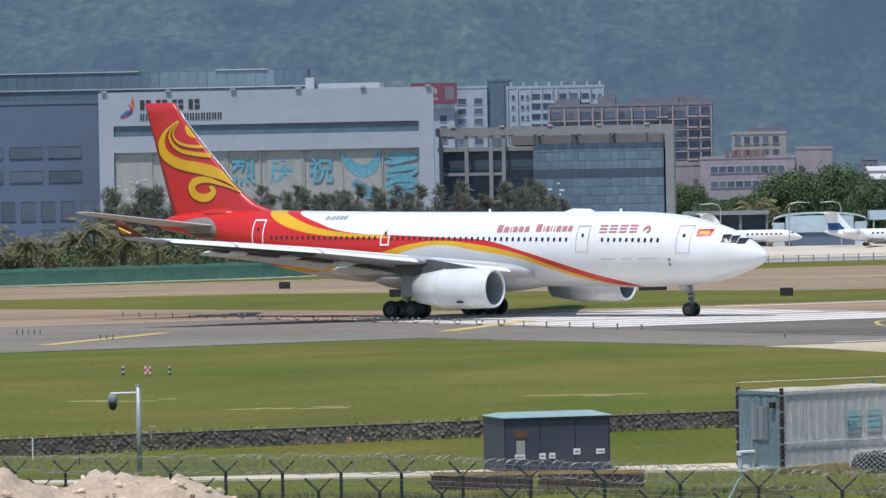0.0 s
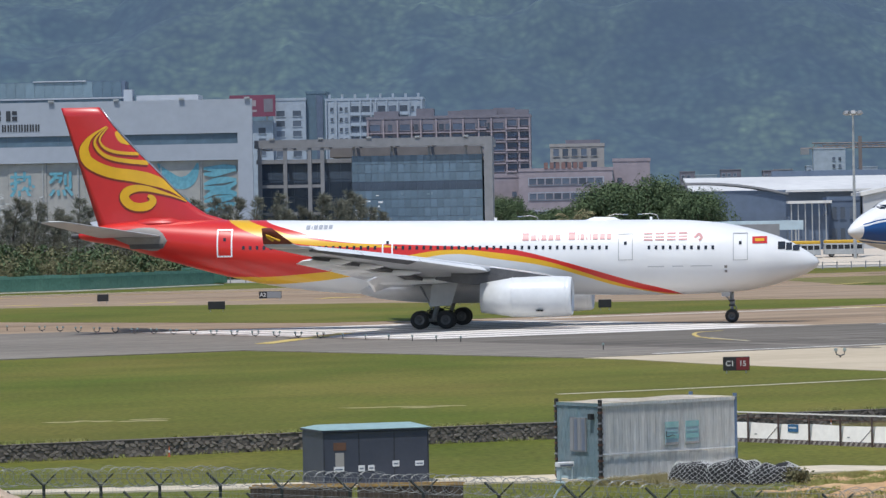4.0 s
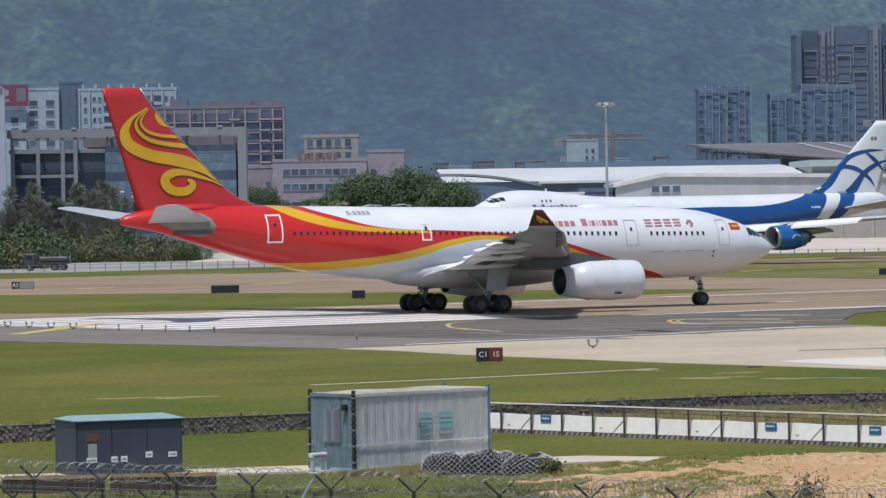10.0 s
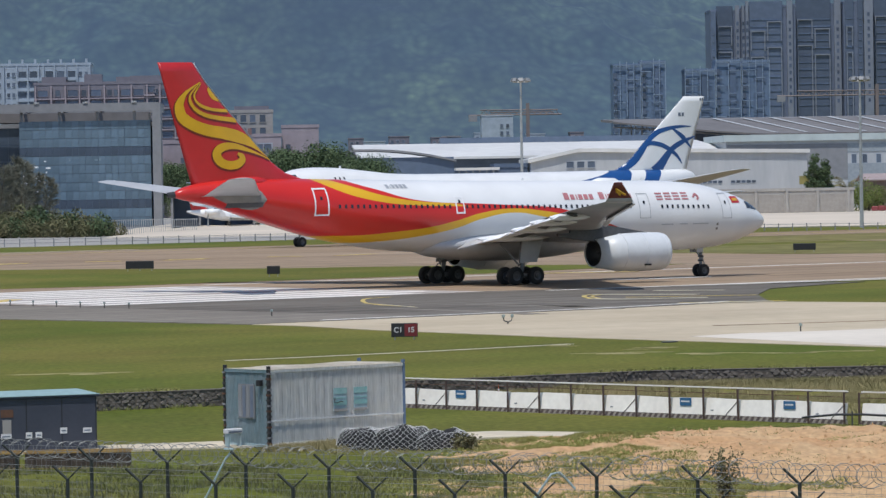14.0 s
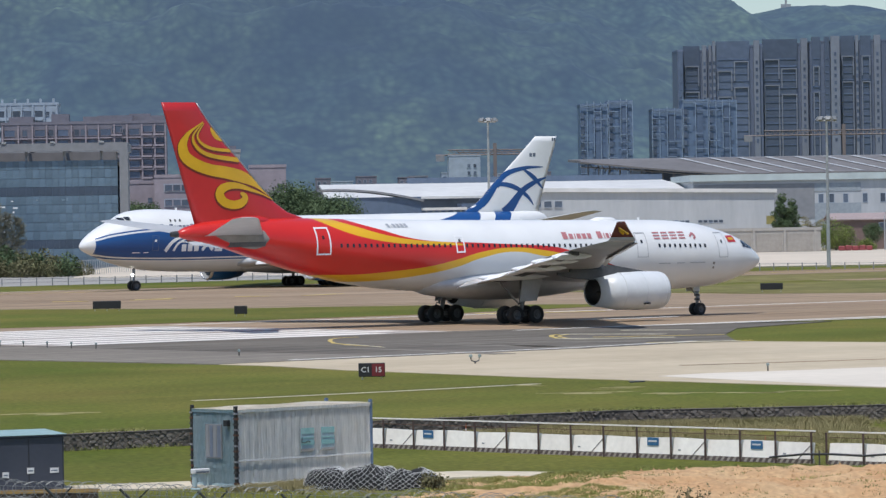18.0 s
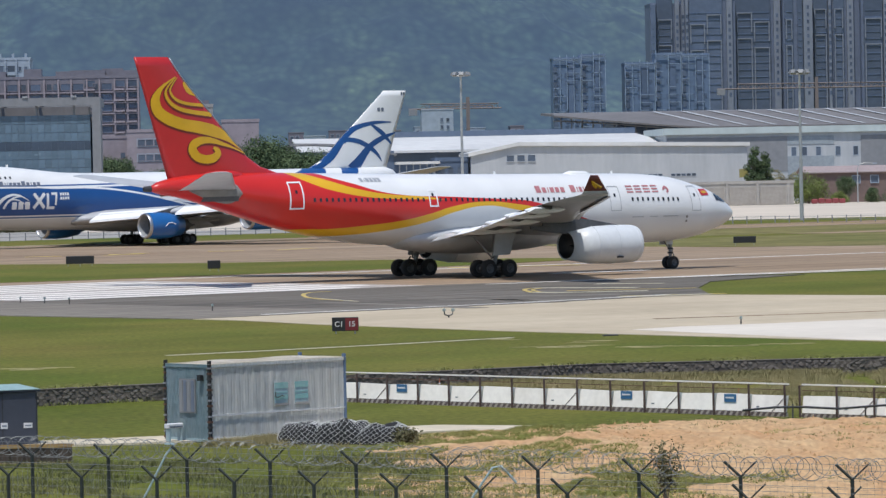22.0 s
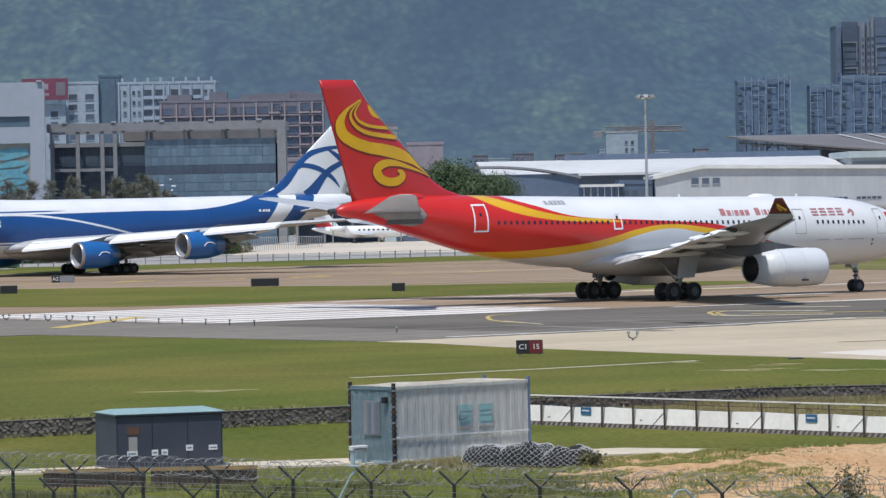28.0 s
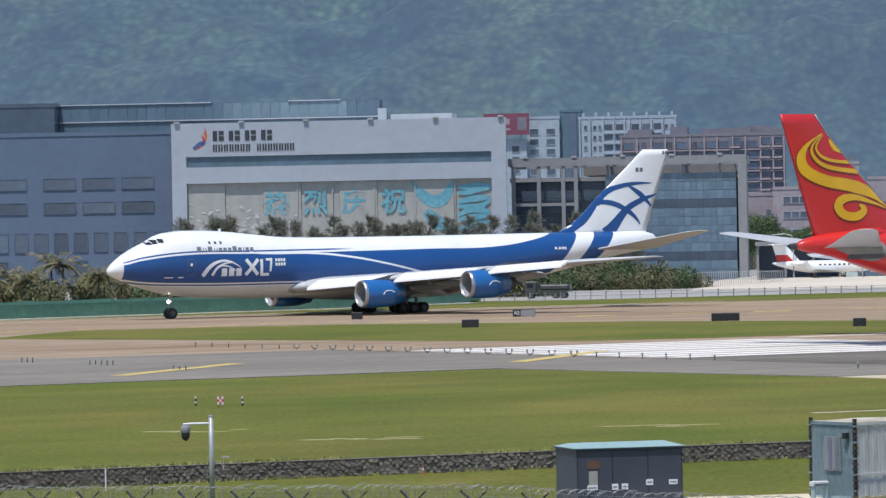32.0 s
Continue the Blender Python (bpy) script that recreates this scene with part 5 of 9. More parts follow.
# block renders are dulled and tinted to include the haze
M_BLOCKWHITE = surf("hazed white block render", (0.335, 0.39, 0.455), (0.28, 0.335, 0.4), rough=0.7, scale=0.06, fine=0.5)
M_BLOCKBROWN = surf("hazed brown-pink block render", (0.185, 0.175, 0.205), (0.155, 0.15, 0.18), rough=0.7, scale=0.06, fine=0.5)
M_CREAM = surf("cream render", (0.36, 0.335, 0.31), (0.28, 0.27, 0.265), rough=0.7, scale=0.08, fine=0.5)
M_PINK = surf("pinkish render", (0.31, 0.265, 0.285), (0.255, 0.225, 0.25), rough=0.7, scale=0.08, fine=0.5)
M_ROOFWHITE = surf("white metal roof", (0.70, 0.69, 0.66), (0.60, 0.59, 0.57), rough=0.5, scale=0.05, fine=0.4)
M_ROOFBROWN = surf("brown-grey metal roof", (0.155, 0.142, 0.134), (0.19, 0.175, 0.165), rough=0.55, scale=0.05, fine=0.4)
# tower colours carry distance haze: bluish, with lifted darks
M_TOWER = surf("hazed grey tower facade", (0.145, 0.178, 0.255), (0.125, 0.155, 0.222), rough=0.6, scale=0.05, fine=0.4)
M_TOWERDARK = surf("hazed dark tower glazing", (0.082, 0.11, 0.165), (0.098, 0.126, 0.185), rough=0.25, scale=0.05, fine=0.4, rand=0.3)
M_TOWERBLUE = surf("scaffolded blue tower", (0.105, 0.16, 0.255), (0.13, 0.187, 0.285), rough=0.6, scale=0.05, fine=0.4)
M_LIGHTBLUE = surf("light blue roof sheet", (0.46, 0.57, 0.62), (0.4, 0.5, 0.55), rough=0.5, scale=0.1, fine=0.6)
M_NAVY = surf("navy cladding", (0.1, 0.14, 0.205), (0.12, 0.158, 0.222), rough=0.5, scale=0.1, fine=0.6)
M_BILLBOARD = surf("dark red billboard", (0.2, 0.055, 0.095), (0.16, 0.045, 0.08), rough=0.5, scale=0.2)
M_BANNERBLUE = surf("faded blue print", (0.10, 0.30, 0.38), (0.16, 0.38, 0.45), rough=0.5, scale=0.2, fine=1.5, speck=0.25)
M_PALEPRINT = surf("faint pale print", (0.58, 0.60, 0.58), (0.46, 0.47, 0.46), rough=0.5, scale=0.5)
M_SHUTTER = surf("brown-grey shutter", (0.36, 0.33, 0.295), (0.31, 0.285, 0.255), rough=0.6, scale=0.2, fine=1.5)
# bright tone for the glints painted on the office glass
M_PAINTEDGLINT = surf("white painted glint", (0.80, 0.82, 0.84), (0.70, 0.73, 0.76), rough=0.4, scale=1.0)
M_SIGNRUST = surf("faded brick-red sign", (0.22, 0.125, 0.115), (0.19, 0.115, 0.11), rough=0.6, scale=0.5)
# dark panes lightened to blue-grey, haze put into the colour
M_BLDGLASS = surf("hazed blue-grey window glass", (0.075, 0.097, 0.135), (0.10, 0.125, 0.165), rough=0.3, scale=0.3, fine=1.5, rand=0.35)
M_LETTER_DARK = surf("dark sign letters", (0.04, 0.045, 0.055), rough=0.5)


M_WAREWHITE = surf("off-white cladding", (0.46, 0.475, 0.485), (0.40, 0.415, 0.43), rough=0.6, scale=0.3, fine=1.5, speck=0.05, stretch=(1, 1, .2))
# haze tint in the base colour, as on the other towers
M_TOWERHAZE = surf("hazed blue-grey glazing", (0.085, 0.125, 0.205), (0.11, 0.15, 0.23), rough=0.3, scale=0.05, fine=0.4, rand=0.2)
M_PALETEAL = surf("pale teal cladding", (0.50, 0.56, 0.55), (0.44, 0.50, 0.49), rough=0.5, scale=0.05, fine=0.4)
M_GARAGE = surf("dusty concrete render", (0.40, 0.375, 0.345), (0.33, 0.31, 0.285), rough=0.8, scale=0.15, fine=1.2)
M_BOARDOLIVE = surf("faded yellow board", (0.36, 0.31, 0.10), (0.24, 0.22, 0.09), rough=.6, scale=1.2, fine=4)
M_BRICKRED = surf("dull red brick", (0.20, 0.135, 0.12), (0.15, 0.11, 0.10), rough=0.8, scale=0.2, fine=2.0)
M_TILEPINK = surf("faded pink roof tiles", (0.36, 0.285, 0.275), (0.3, 0.25, 0.245), rough=0.8, scale=0.2, fine=2.0)
M_PANELGREY = surf("blue-grey panel", (0.31, 0.345, 0.37), (0.27, 0.305, 0.33), rough=0.6, scale=0.2, fine=1.5)
# pier and scaffold tones are hazed towards blue too
M_TOWERPIER = surf("hazed pale beige-grey render", (0.215, 0.238, 0.285), (0.185, 0.208, 0.255), rough=0.7, scale=0.05, fine=0.4)
M_SCAFFOLD = surf("hazed pale blue scaffold tube", (0.22, 0.29, 0.4), (0.28, 0.35, 0.46), rough=0.6)
# orange paled towards blue-grey, haze held in the base colour
M_CRANE = surf("hazed orange steel", (0.20, 0.165, 0.155), rough=0.7)


def mesh_of(bm, *mats):
    me = bpy.data.meshes.new("piece")
    bm.to_mesh(me), bm.free()
    for m in mats:
        me.materials.append(m)
    return me


def window_mesh(w, h, glass, frame, bar=0.12, sill=True):
    """A window at the origin's lower left, facing -y: a frame with the pane set into it, as one piece."""
    bm = bmesh.new()
    o = [bm.verts.new((x, -0.10, z)) for x, z in ((-bar, -bar), (w + bar, -bar), (w + bar, h + bar), (-bar, h + bar))]
    b = [bm.verts.new((v.co.x, 0.02, v.co.z)) for v in o]
    i = [bm.verts.new((x, -0.10, z)) for x, z in ((0, 0), (w, 0), (w, h), (0, h))]
    p = [bm.verts.new((v.co.x, -0.02, v.co.z)) for v in i]
    for k in range(4):
        j = (k + 1) % 4
        for q in ((o[k], o[j], i[j], i[k]), (i[k], i[j], p[j], p[k]), (o[j], o[k], b[k], b[j])):
            bm.faces.new(q).material_index = 1
    bm.faces.new(p).material_index = 0
    if sill:
        for v in (o[0], o[1], i[0], i[1]):
            v.co.y -= 0.12
    return mesh_of(bm, glass, frame)


def pane_mesh(w, h, glass):
    return mesh_of(bm_box(0.03, w - 0.03, -0.06, 0.0, 0.03, h - 0.03), glass)


def house(name, label, x0, y0, w, depth, h, wall, roof=None, parapet=0.8, category="building"):
    b = thing(name, pose(x0, y0, 0), label, category)
    part("wall", bm_box(0, w, 0, depth, -0.3, h), wall, b)
    bm = bmesh.new()
    for q in ((-.15, w + .15, -.15, .35), (-.15, w + .15, depth - .35, depth + .15), (-.15, .35, .35, depth - .35), (w - .35, w + .15, .35, depth - .35)):
        box(bm, *q, h + 0.002, h + parapet)
    part("parapet", bm, wall, b)
    part("roof", bm_box(0.35, w - 0.35, 0.35, depth - 0.35, h + 0.004, h + 0.2), roof or M_GREYSTONE, b)
    return b


def grid(b, me, xs, zs, name="window"):
    for z in zs:
        for x in xs:
            shared(name, me, b, pose(x, 0, z))


def span(a, b, n):
    return [a + (b - a) * k / (n - 1) for k in range(n)] if n > 1 else [a]


def text(body, size, m, material, parent, label="", name="lettering"):
    cu = bpy.data.curves.new(name, "FONT")
    cu.body, cu.size, cu.extrude, cu.align_x, cu.align_y, cu.offset = body, size, 0.02, "CENTER", "CENTER", 0.02 * size
    cu.materials.append(material)
    ob = new(name, cu)
    ob.parent = parent
    ob.matrix_basis = m
    if label:
        ob["label"] = label
    return ob


FACE = pose(0, 0, 0, 90, 0, 0)      # turns flat writing upright, facing -y


def build_hangar():
    b = thing("maintenance_hangar", pose(-129, 800, 0), "white aircraft hangar with tall printed sliding doors", "hangar")
    w, h = 64.0, 32.0
    for x0, x1, z0, z1 in ((0, 2.8, -0.3, 32), (61.2, 64, -0.3, 32), (2.8, 61.2, 25.6, 32), (2.8, 61.2, 20.5, 23.6)):
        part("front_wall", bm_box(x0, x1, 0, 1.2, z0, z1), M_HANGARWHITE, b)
    part("side_wall", bm_box(0, 0.8, 1.2, 70, -0.3, h - 1), M_HANGARSIDE, b)
    for nm, q, z0, z1, mt in (("side_wall", ((63.0, 1.2), (63.8, 1.2), (58.0, 70), (57.2, 70)), -0.3, h - 1, M_HANGARSIDE), ("back_wall", ((0.8, 69), (57.2, 69), (57.2, 70), (0.8, 70)), -0.3, h - 1, M_HANGARSIDE), ("roof", ((0, 1.2), (63.8, 1.2), (58.0, 70), (0, 70)), h - 1, h - 0.6, M_ROOFWHITE)):
        part(nm, loft([[(x, y, z) for x, y in q] for z in (z0, z1)]), mt, b)
    part("roof_unit", bm_box(40, 52, 20, 30, h - 0.6, h + 1.6), M_HANGARWHITE, b, "pale rooftop plant box")
    part("roof_unit", bm_box(37.5, 39.2, 20, 24, h - 0.6, h + 2.8), M_HANGARWHITE, b, "pale rooftop plant box")
    pm = pane_mesh(58.4 / 12, 2.0, M_CURTAIN)
    for k in range(12):
        shared("window_pane", pm, b, pose(2.8 + 58.4 / 12 * k, 0.5, 23.6))
    part("window_backing", bm_box(2.8, 61.2, 0.52, 0.9, 23.6, 25.6), M_NAVY, b)
    dm = pane_mesh(58.4 / 8, 20.4, M_DOORPANEL)
    for k in range(8):
        shared("door_panel", dm, b, pose(2.8 + 58.4 / 8 * k, 1.0 if k % 2 else 0.8, 0.1))
    part("door_backing", bm_box(2.8, 61.2, 1.06, 1.3, -0.2, 20.5), M_NAVY, b)
    bm = bmesh.new()
    for x in (23.9, 30.6, 38.6, 46.4, 54.0):
        box(bm, x, x + 0.22, 0.55, 0.74, 0.1, 20.4)
    part("door_rail", bm, M_STEEL, b)
    for k, ch in enumerate("热烈庆祝"):
        text(ch, 4.9, Matrix.Translation((20.0 + 7.45 * k, 0.7, 16.2)) @ FACE, M_BANNERBLUE, b, "faded blue banner character on the door")
    # printed bird and waves on two door panels
    flat = lambda d, z: Vector((d, 0.69, z))
    layer = lambda o: (lambda d, z: Vector((d, 0.69 - 0.012 * o, z)))
    bird = ribbon(flat, [(45.9, 20.0, .3), (47.4, 18.0, 1.7), (49.6, 16.4, 2.3), (51.6, 16.6, 2.3), (52.9, 18.2, 1.5), (53.5, 20.0, .4)])
    ribbon(layer(1), [(48.5, 14.5, 1.5), (50.5, 12.4, 2.6), (53.2, 10.4, 1.4)], bm=bird)
    part("bird_print", bird, M_BANNERBLUE, b, "blue bird-shaped print on the door")
    wave = bmesh.new()
    rng = random.Random(4)
    for k in range(7):
        z = 19.2 - 1.25 * k
        ribbon(layer(k), [(54.6, z - rng.uniform(0, 1), .5), (56.5, z + rng.uniform(-.4, .4), 1.1), (58.6, z + rng.uniform(-.6, .6), 1.2), (60.8, z + rng.uniform(-.3, .9), .5)], bm=wave)
    part("wave_print", wave, M_BANNERBLUE, b, "blue wave-shaped print on the door")
    pale = bmesh.new()
    for k in range(90):
        x, z = rng.gauss(11.5, 4.2), rng.gauss(12.4, 1.5)
        ribbon(layer(k % 20), [(x - .45, z, .05), (x, z + rng.uniform(-.3, .3), rng.uniform(.1, .4)), (x + .5, z + rng.uniform(-.5, .5), .05)], 2, pale)
    tagged(part("pale_print", pale, M_PALEPRINT, b), "pale blotchy print on the door", kind="stuff")
    # emblem and name marks above
    cols = [(0.50, 0.09, 0.05), (0.60, 0.22, 0.05), (0.45, 0.05, 0.12), (0.16, 0.08, 0.25), (0.06, 0.12, 0.30)]
    for k in range(5):
        m = surf("emblem colour", cols[k], rough=0.5)
        part("emblem", ribbon(lambda d, z, k=k: Vector((d, -0.05 - 0.012 * k, z)), [(4.6 - .1 * k, 27.2, .4), (5.6, 27.8 + .1 * k, .7), (6.6 - .12 * k, 29.2 - .3 * k, .55), (6.5 - .35 * k + .9 * (k > 2), 31.2 - 0.75 * k, .1)]), m, b, "multicoloured bird emblem")
    for k in range(4):
        x = 8.0 + 3.1 * k
        for q in ((x, x + .85, 28.6, 30.5), (x + 1.15, x + 2.1, 29.75, 30.5), (x + 1.15, x + 2.1, 28.6, 29.45)):
            part("name_mark", bm_box(q[0], q[1], -0.10, -0.01, q[2], q[3]), M_LETTER_DARK, b)
    x = 8.0
    for k in range(15):
        if k != 7:
            part("name_mark", bm_box(x, x + 0.30, -0.10, -0.01, 26.55, 27.9), M_LETTER_DARK, b)
            part("name_mark", bm_box(x + 0.48, x + 0.78, -0.10, -0.01, 26.55, 27.9), M_LETTER_DARK, b)
        x += 1.06
    for k in range(6):
        part("roof_lamp", bm_box(0.6 + 12.4 * k, 1.6 + 12.4 * k, -0.5, 0.3, 32.0, 32.35), M_STEEL, b, "small floodlight on the roof edge")


build_hangar()


def build_left_office():
    b = house("office_building", "grey-blue clad building with dark strip windows", -215, 820, 83, 45, 30.6, M_HANGARSIDE)
    me = window_mesh(6.3, 2.1, M_BLDGLASS, M_HANGARSIDE, 0.1)
    xs = [78.4 - 7.75 * k - (0 if k < 3 else 2.0) - (0 if k < 6 else 2.0) - 6.3 + 0.7 for k in range(9)]
    grid(b, me, xs, (20.2, 15.5))
    me = window_mesh(2.6, 3.6, M_BLDGLASS, M_HANGARSIDE, 0.1)
    grid(b, me, [79 - 3.95 * k for k in range(20)], (8.0,))
    grid(b, me, [79 - 7.9 * k for k in range(10)], (2.5,))
    g = thing("glass_hall", pose(-176, 872, 0), "long green-glazed hall behind the hangar", "building")
    part("wall", bm_box(0, 79, 0.1, 7, -0.3, 38.3), M_HANGARSIDE, g)
    for x0, x1 in ((-0.4, 44.0), (60.0, 71.0)):
        part("roof", bm_box(x0, x1, -0.3, 7, 38.304, 38.55), M_HANGARWHITE, g)
    part("ledge", bm_box(-0.2, 79.2, -0.35, 0.1, 34.7, 35.0), M_HANGARWHITE, g)
    me, pale = pane_mesh(2.0, 3.2, M_CURTAIN), pane_mesh(2.0, 3.2, M_CURTAINPALE)
    for k in range(39):
        shared("glass_pane", pale if 23 <= k <= 35 else me, g, pose(2.0 * k + .3, 0.06, 35.05))
        shared("glass_pane", me, g, pose(2.0 * k + .3, 0.06, 31.4))
    house("dark_block", "dark blue-grey roof block", -176, 866, 12, 5.6, 38.0, M_CURTAINDARK)


build_left_office()


def build_glass_office():
    b = thing("glass_office", pose(-67, 830, 0), "modern office with a grey stone frame and blue glass", "building")
    W, H = 46.6, 24.6
    for q in ((0, W, -1.0, 0.6), (0, W, 28, 30), (0, 1.2, 0.6, 28), (W - 1.6, W, 0.6, 28)):
        part("canopy", bm_box(*q, 23.0, H), M_GREYSTONE, b)
    for x in (5.6, 12.9, 19.2, 26.6, 34.0):
        part("canopy_beam", bm_box(x, x + 0.5, 0.6, 28, 23.3, 24.2), M_GREYSTONE, b)
    part("end_wall", bm_box(45.0, W, -1.0, 12, -0.3, 23.0), M_GREYSTONE, b)
    part("floor_slab", bm_box(0, 45.0, 3.2, 30, 20.0, 20.8), M_GREYSTONE, b)
    part("core", bm_box(0.5, 19.0, 4.0, 29, -0.3, 20.0), M_NAVY, b)
    part("core", bm_box(19.0, 44.6, 0.3, 29, -0.3, 21.2), M_NAVY, b)
    part("roof_room", bm_box(14, 44, 12, 28, 21.2, 23.0), M_ROOFBROWN, b)
    for x in (0.6, 5.6, 10.4, 12.9):
        part("column", bm_box(x, x + 0.75, -0.8, 0.0, -0.3, 23.0), M_GREYSTONE, b)
    for x in (19.2, 26.6, 34.0, 41.2):
        part("column", bm_box(x, x + 0.5, 0.4, 1.0, 21.2, 23.0), M_GREYSTONE, b)
    for z in (9.8, 15.2, 20.0):
        part("beam", bm_box(0.6, 13.0, -0.5, 0.0, z, z + 0.6), M_GREYSTONE, b)
    me, dark = pane_mesh(1.28, 1.7, M_OFFICEGLASS), pane_mesh(1.28, 1.7, M_CURTAINDARK)
    for i in range(20):
        for j in range(12):
            shared("glass_pane", dark if j % 6 == 2 else me, b, pose(19.0 + 1.28 * i, 0.26, 0.6 + 1.72 * j))
    # white and pale teal patches on the panes imitate reflected glints
    rng = random.Random(8)
    for k in range(26):
        i, z = (rng.uniform(.2, 4.6), rng.gauss(10.5, 2.2)) if k < 20 else (rng.uniform(7, 19), 8.2 + rng.choice((0, 0, 5.2)))
        w_ = rng.uniform(.25, 1.0)
        part("blind", bm_box(19.1 + 1.28 * i, 19.1 + 1.28 * i + w_, .17, .195, z, z + rng.uniform(.2, .7)), M_PAINTEDGLINT if k < 20 else M_CURTAINPALE, b, "pale patch painted as a glint in the glass")
    me = pane_mesh(2.3, 3.2, M_CURTAINDARK)
    for i in range(8):
        for j in range(6):
            shared("glass_pane", me, b, pose(0.5 + 2.3 * i, 3.95, 0.4 + 3.27 * j))
    for k in range(5):
        part("roof_lamp", bm_box(3 + 9.5 * k, 4 + 9.5 * k, -1.2, -0.4, H, H + 0.35), M_STEEL, b, "small floodlight on the roof edge")


build_glass_office()


def build_blocks():
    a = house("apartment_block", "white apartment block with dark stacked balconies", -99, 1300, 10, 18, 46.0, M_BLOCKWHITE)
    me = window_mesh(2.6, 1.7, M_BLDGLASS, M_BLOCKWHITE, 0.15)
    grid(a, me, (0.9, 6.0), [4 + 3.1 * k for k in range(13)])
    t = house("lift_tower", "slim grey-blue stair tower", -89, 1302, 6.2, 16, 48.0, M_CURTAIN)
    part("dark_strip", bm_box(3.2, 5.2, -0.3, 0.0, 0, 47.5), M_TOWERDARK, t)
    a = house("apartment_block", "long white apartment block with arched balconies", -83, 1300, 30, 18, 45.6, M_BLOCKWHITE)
    me = window_mesh(2.3, 1.9, M_BLDGLASS, M_BLOCKWHITE, 0.15)
    me2 = window_mesh(0.9, 1.2, M_BLDGLASS, M_BLOCKWHITE, 0.1)
    grid(a, me, (8.0, 11.4, 16.2, 19.6, 23.0), [4.2 + 3.15 * k for k in range(13)])
    grid(a, me2, (1.6, 4.4, 6.0, 26.4, 28.2), [4.6 + 3.15 * k for k in range(13)])
    rib = mesh_of(bm_box(0, 0.4, -0.8, 0.0, 0, 45.8), M_BLOCKWHITE)
    for x in (0.1, 3.2, 7.3, 10.6, 13.9, 15.4, 18.8, 22.2, 25.6, 29.5):
        shared("pilaster", rib, a, pose(x, 0, 0))
    slab_ = mesh_of(bm_box(0, 18.0, -0.7, 0.0, 0, 0.9), M_BLOCKWHITE)
    for k in range(13):
        shared("balcony", slab_, a, pose(7.5, 0, 3.2 + 3.15 * k))
    for k in range(8):
        part("roof_post", bm_box(1.0 + 3.9 * k, 1.7 + 3.9 * k, 0.5, 1.2, 45.6, 47.6), M_BLOCKWHITE, a)
    bb = thing("billboard", pose(-113, 1296, 0), "dark red rooftop billboard on a block", "billboard")
    part("block", bm_box(-2, 14, 2, 20, -0.3, 40), M_BLOCKWHITE, bb)
    part("panel", bm_box(0.9, 15.0, 0, 0.6, 41.2, 47.8), M_BILLBOARD, bb)
    for k in range(4):
        part("writing_bar", bm_box(2.6 + 1.7 * k, 3.9 + 1.7 * k, -0.06, 0.0, 44.4, 46.2), M_PINK, bb)
        part("writing_bar", bm_box(2.4 + 1.8 * k, 3.8 + 1.8 * k, -0.06, 0.0, 42.6, 43.3), M_PINK, bb)
    part("picture_field", bm_box(11.4, 14.2, -0.06, 0.0, 42.6, 46.6), M_BLOCKBROWN, bb, "faded brown printed field")
    for x in (1.6, 6.5, 12.0):
        part("support", bm_box(x, x + 0.5, 0.6, 1.6, 40, 46), M_STEEL, bb)
    me = window_mesh(2.2, 1.8, M_BLDGLASS, M_BLOCKWHITE, 0.15)
    for z in [3 + 3.3 * k for k in range(11)]:
        for x in (0.5, 5.0, 9.5):
            shared("window", me, bb, pose(x, 2.0, z))
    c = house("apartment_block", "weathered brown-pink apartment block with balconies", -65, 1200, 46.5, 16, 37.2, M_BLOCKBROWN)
    me = window_mesh(2.8, 1.7, M_TOWERDARK, M_BLOCKBROWN, 0.15)
    me2 = window_mesh(1.3, 1.7, M_BLDGLASS, M_BLOCKBROWN, 0.12)
    grid(c, me, (1.0, 9.5, 16.0, 24.5, 28.0, 36.0), [3.5 + 3.05 * k for k in range(11)])
    grid(c, me2, (6.0, 13.4, 20.6, 22.4, 33.6), [3.5 + 3.05 * k for k in range(11)])
    rib = mesh_of(bm_box(0, 0.45, -0.9, 0.0, 0, 37.0), M_PINK)
    ledge = mesh_of(bm_box(0, 46.5, -0.75, 0.0, 0, 0.35), M_PINK)
    for x in (0.2, 4.6, 8.6, 12.6, 15.2, 19.6, 23.6, 27.2, 31.6, 35.2, 39.4, 43.0, 46.0):
        shared("pilaster", rib, c, pose(x, 0, 0))
    for k in range(11):
        shared("balcony_slab", ledge, c, pose(0, 0, 2.6 + 3.05 * k))
    for x, w_, h_ in ((2, 7, 1.6), (14, 5, 2.2), (23, 9, 1.4), (36, 6, 2.0)):
        part("roof_room", bm_box(x, x + w_, 4, 12, 37.2, 38.0 + h_), M_BLOCKBROWN, c)
    bal = mesh_of(bm_box(0, 3.0, -1.2, 0.0, 0, 0.55), M_PINK)
    for x in (31.0, 39.4, 42.8):
        for k in range(11):
            shared("balcony", bal, c, pose(x, 0, 3.2 + 3.05 * k))
            shared("window", me, c, pose(x + 0.3, 0, 4.3 + 3.05 * k))
    for x0, x1, z in ((2, 9, 39.0), (27, 37, 39.6), (39, 46, 39.4)):
        part("roof_room", bm_box(x0, x1, 3, 9, 37.2, z), M_BLOCKBROWN, c)
    d = house("stepped_block", "cream apartment block with a red-brown roof", -12, 1100, 14, 14, 26.8, M_CREAM, M_BLOCKBROWN)
    me = window_mesh(1.5, 1.9, M_BLDGLASS, M_CREAM, 0.15)
    grid(d, me, (0.8, 3.2, 5.6, 8.0, 10.6), [4 + 3.4 * k for k in range(7)])
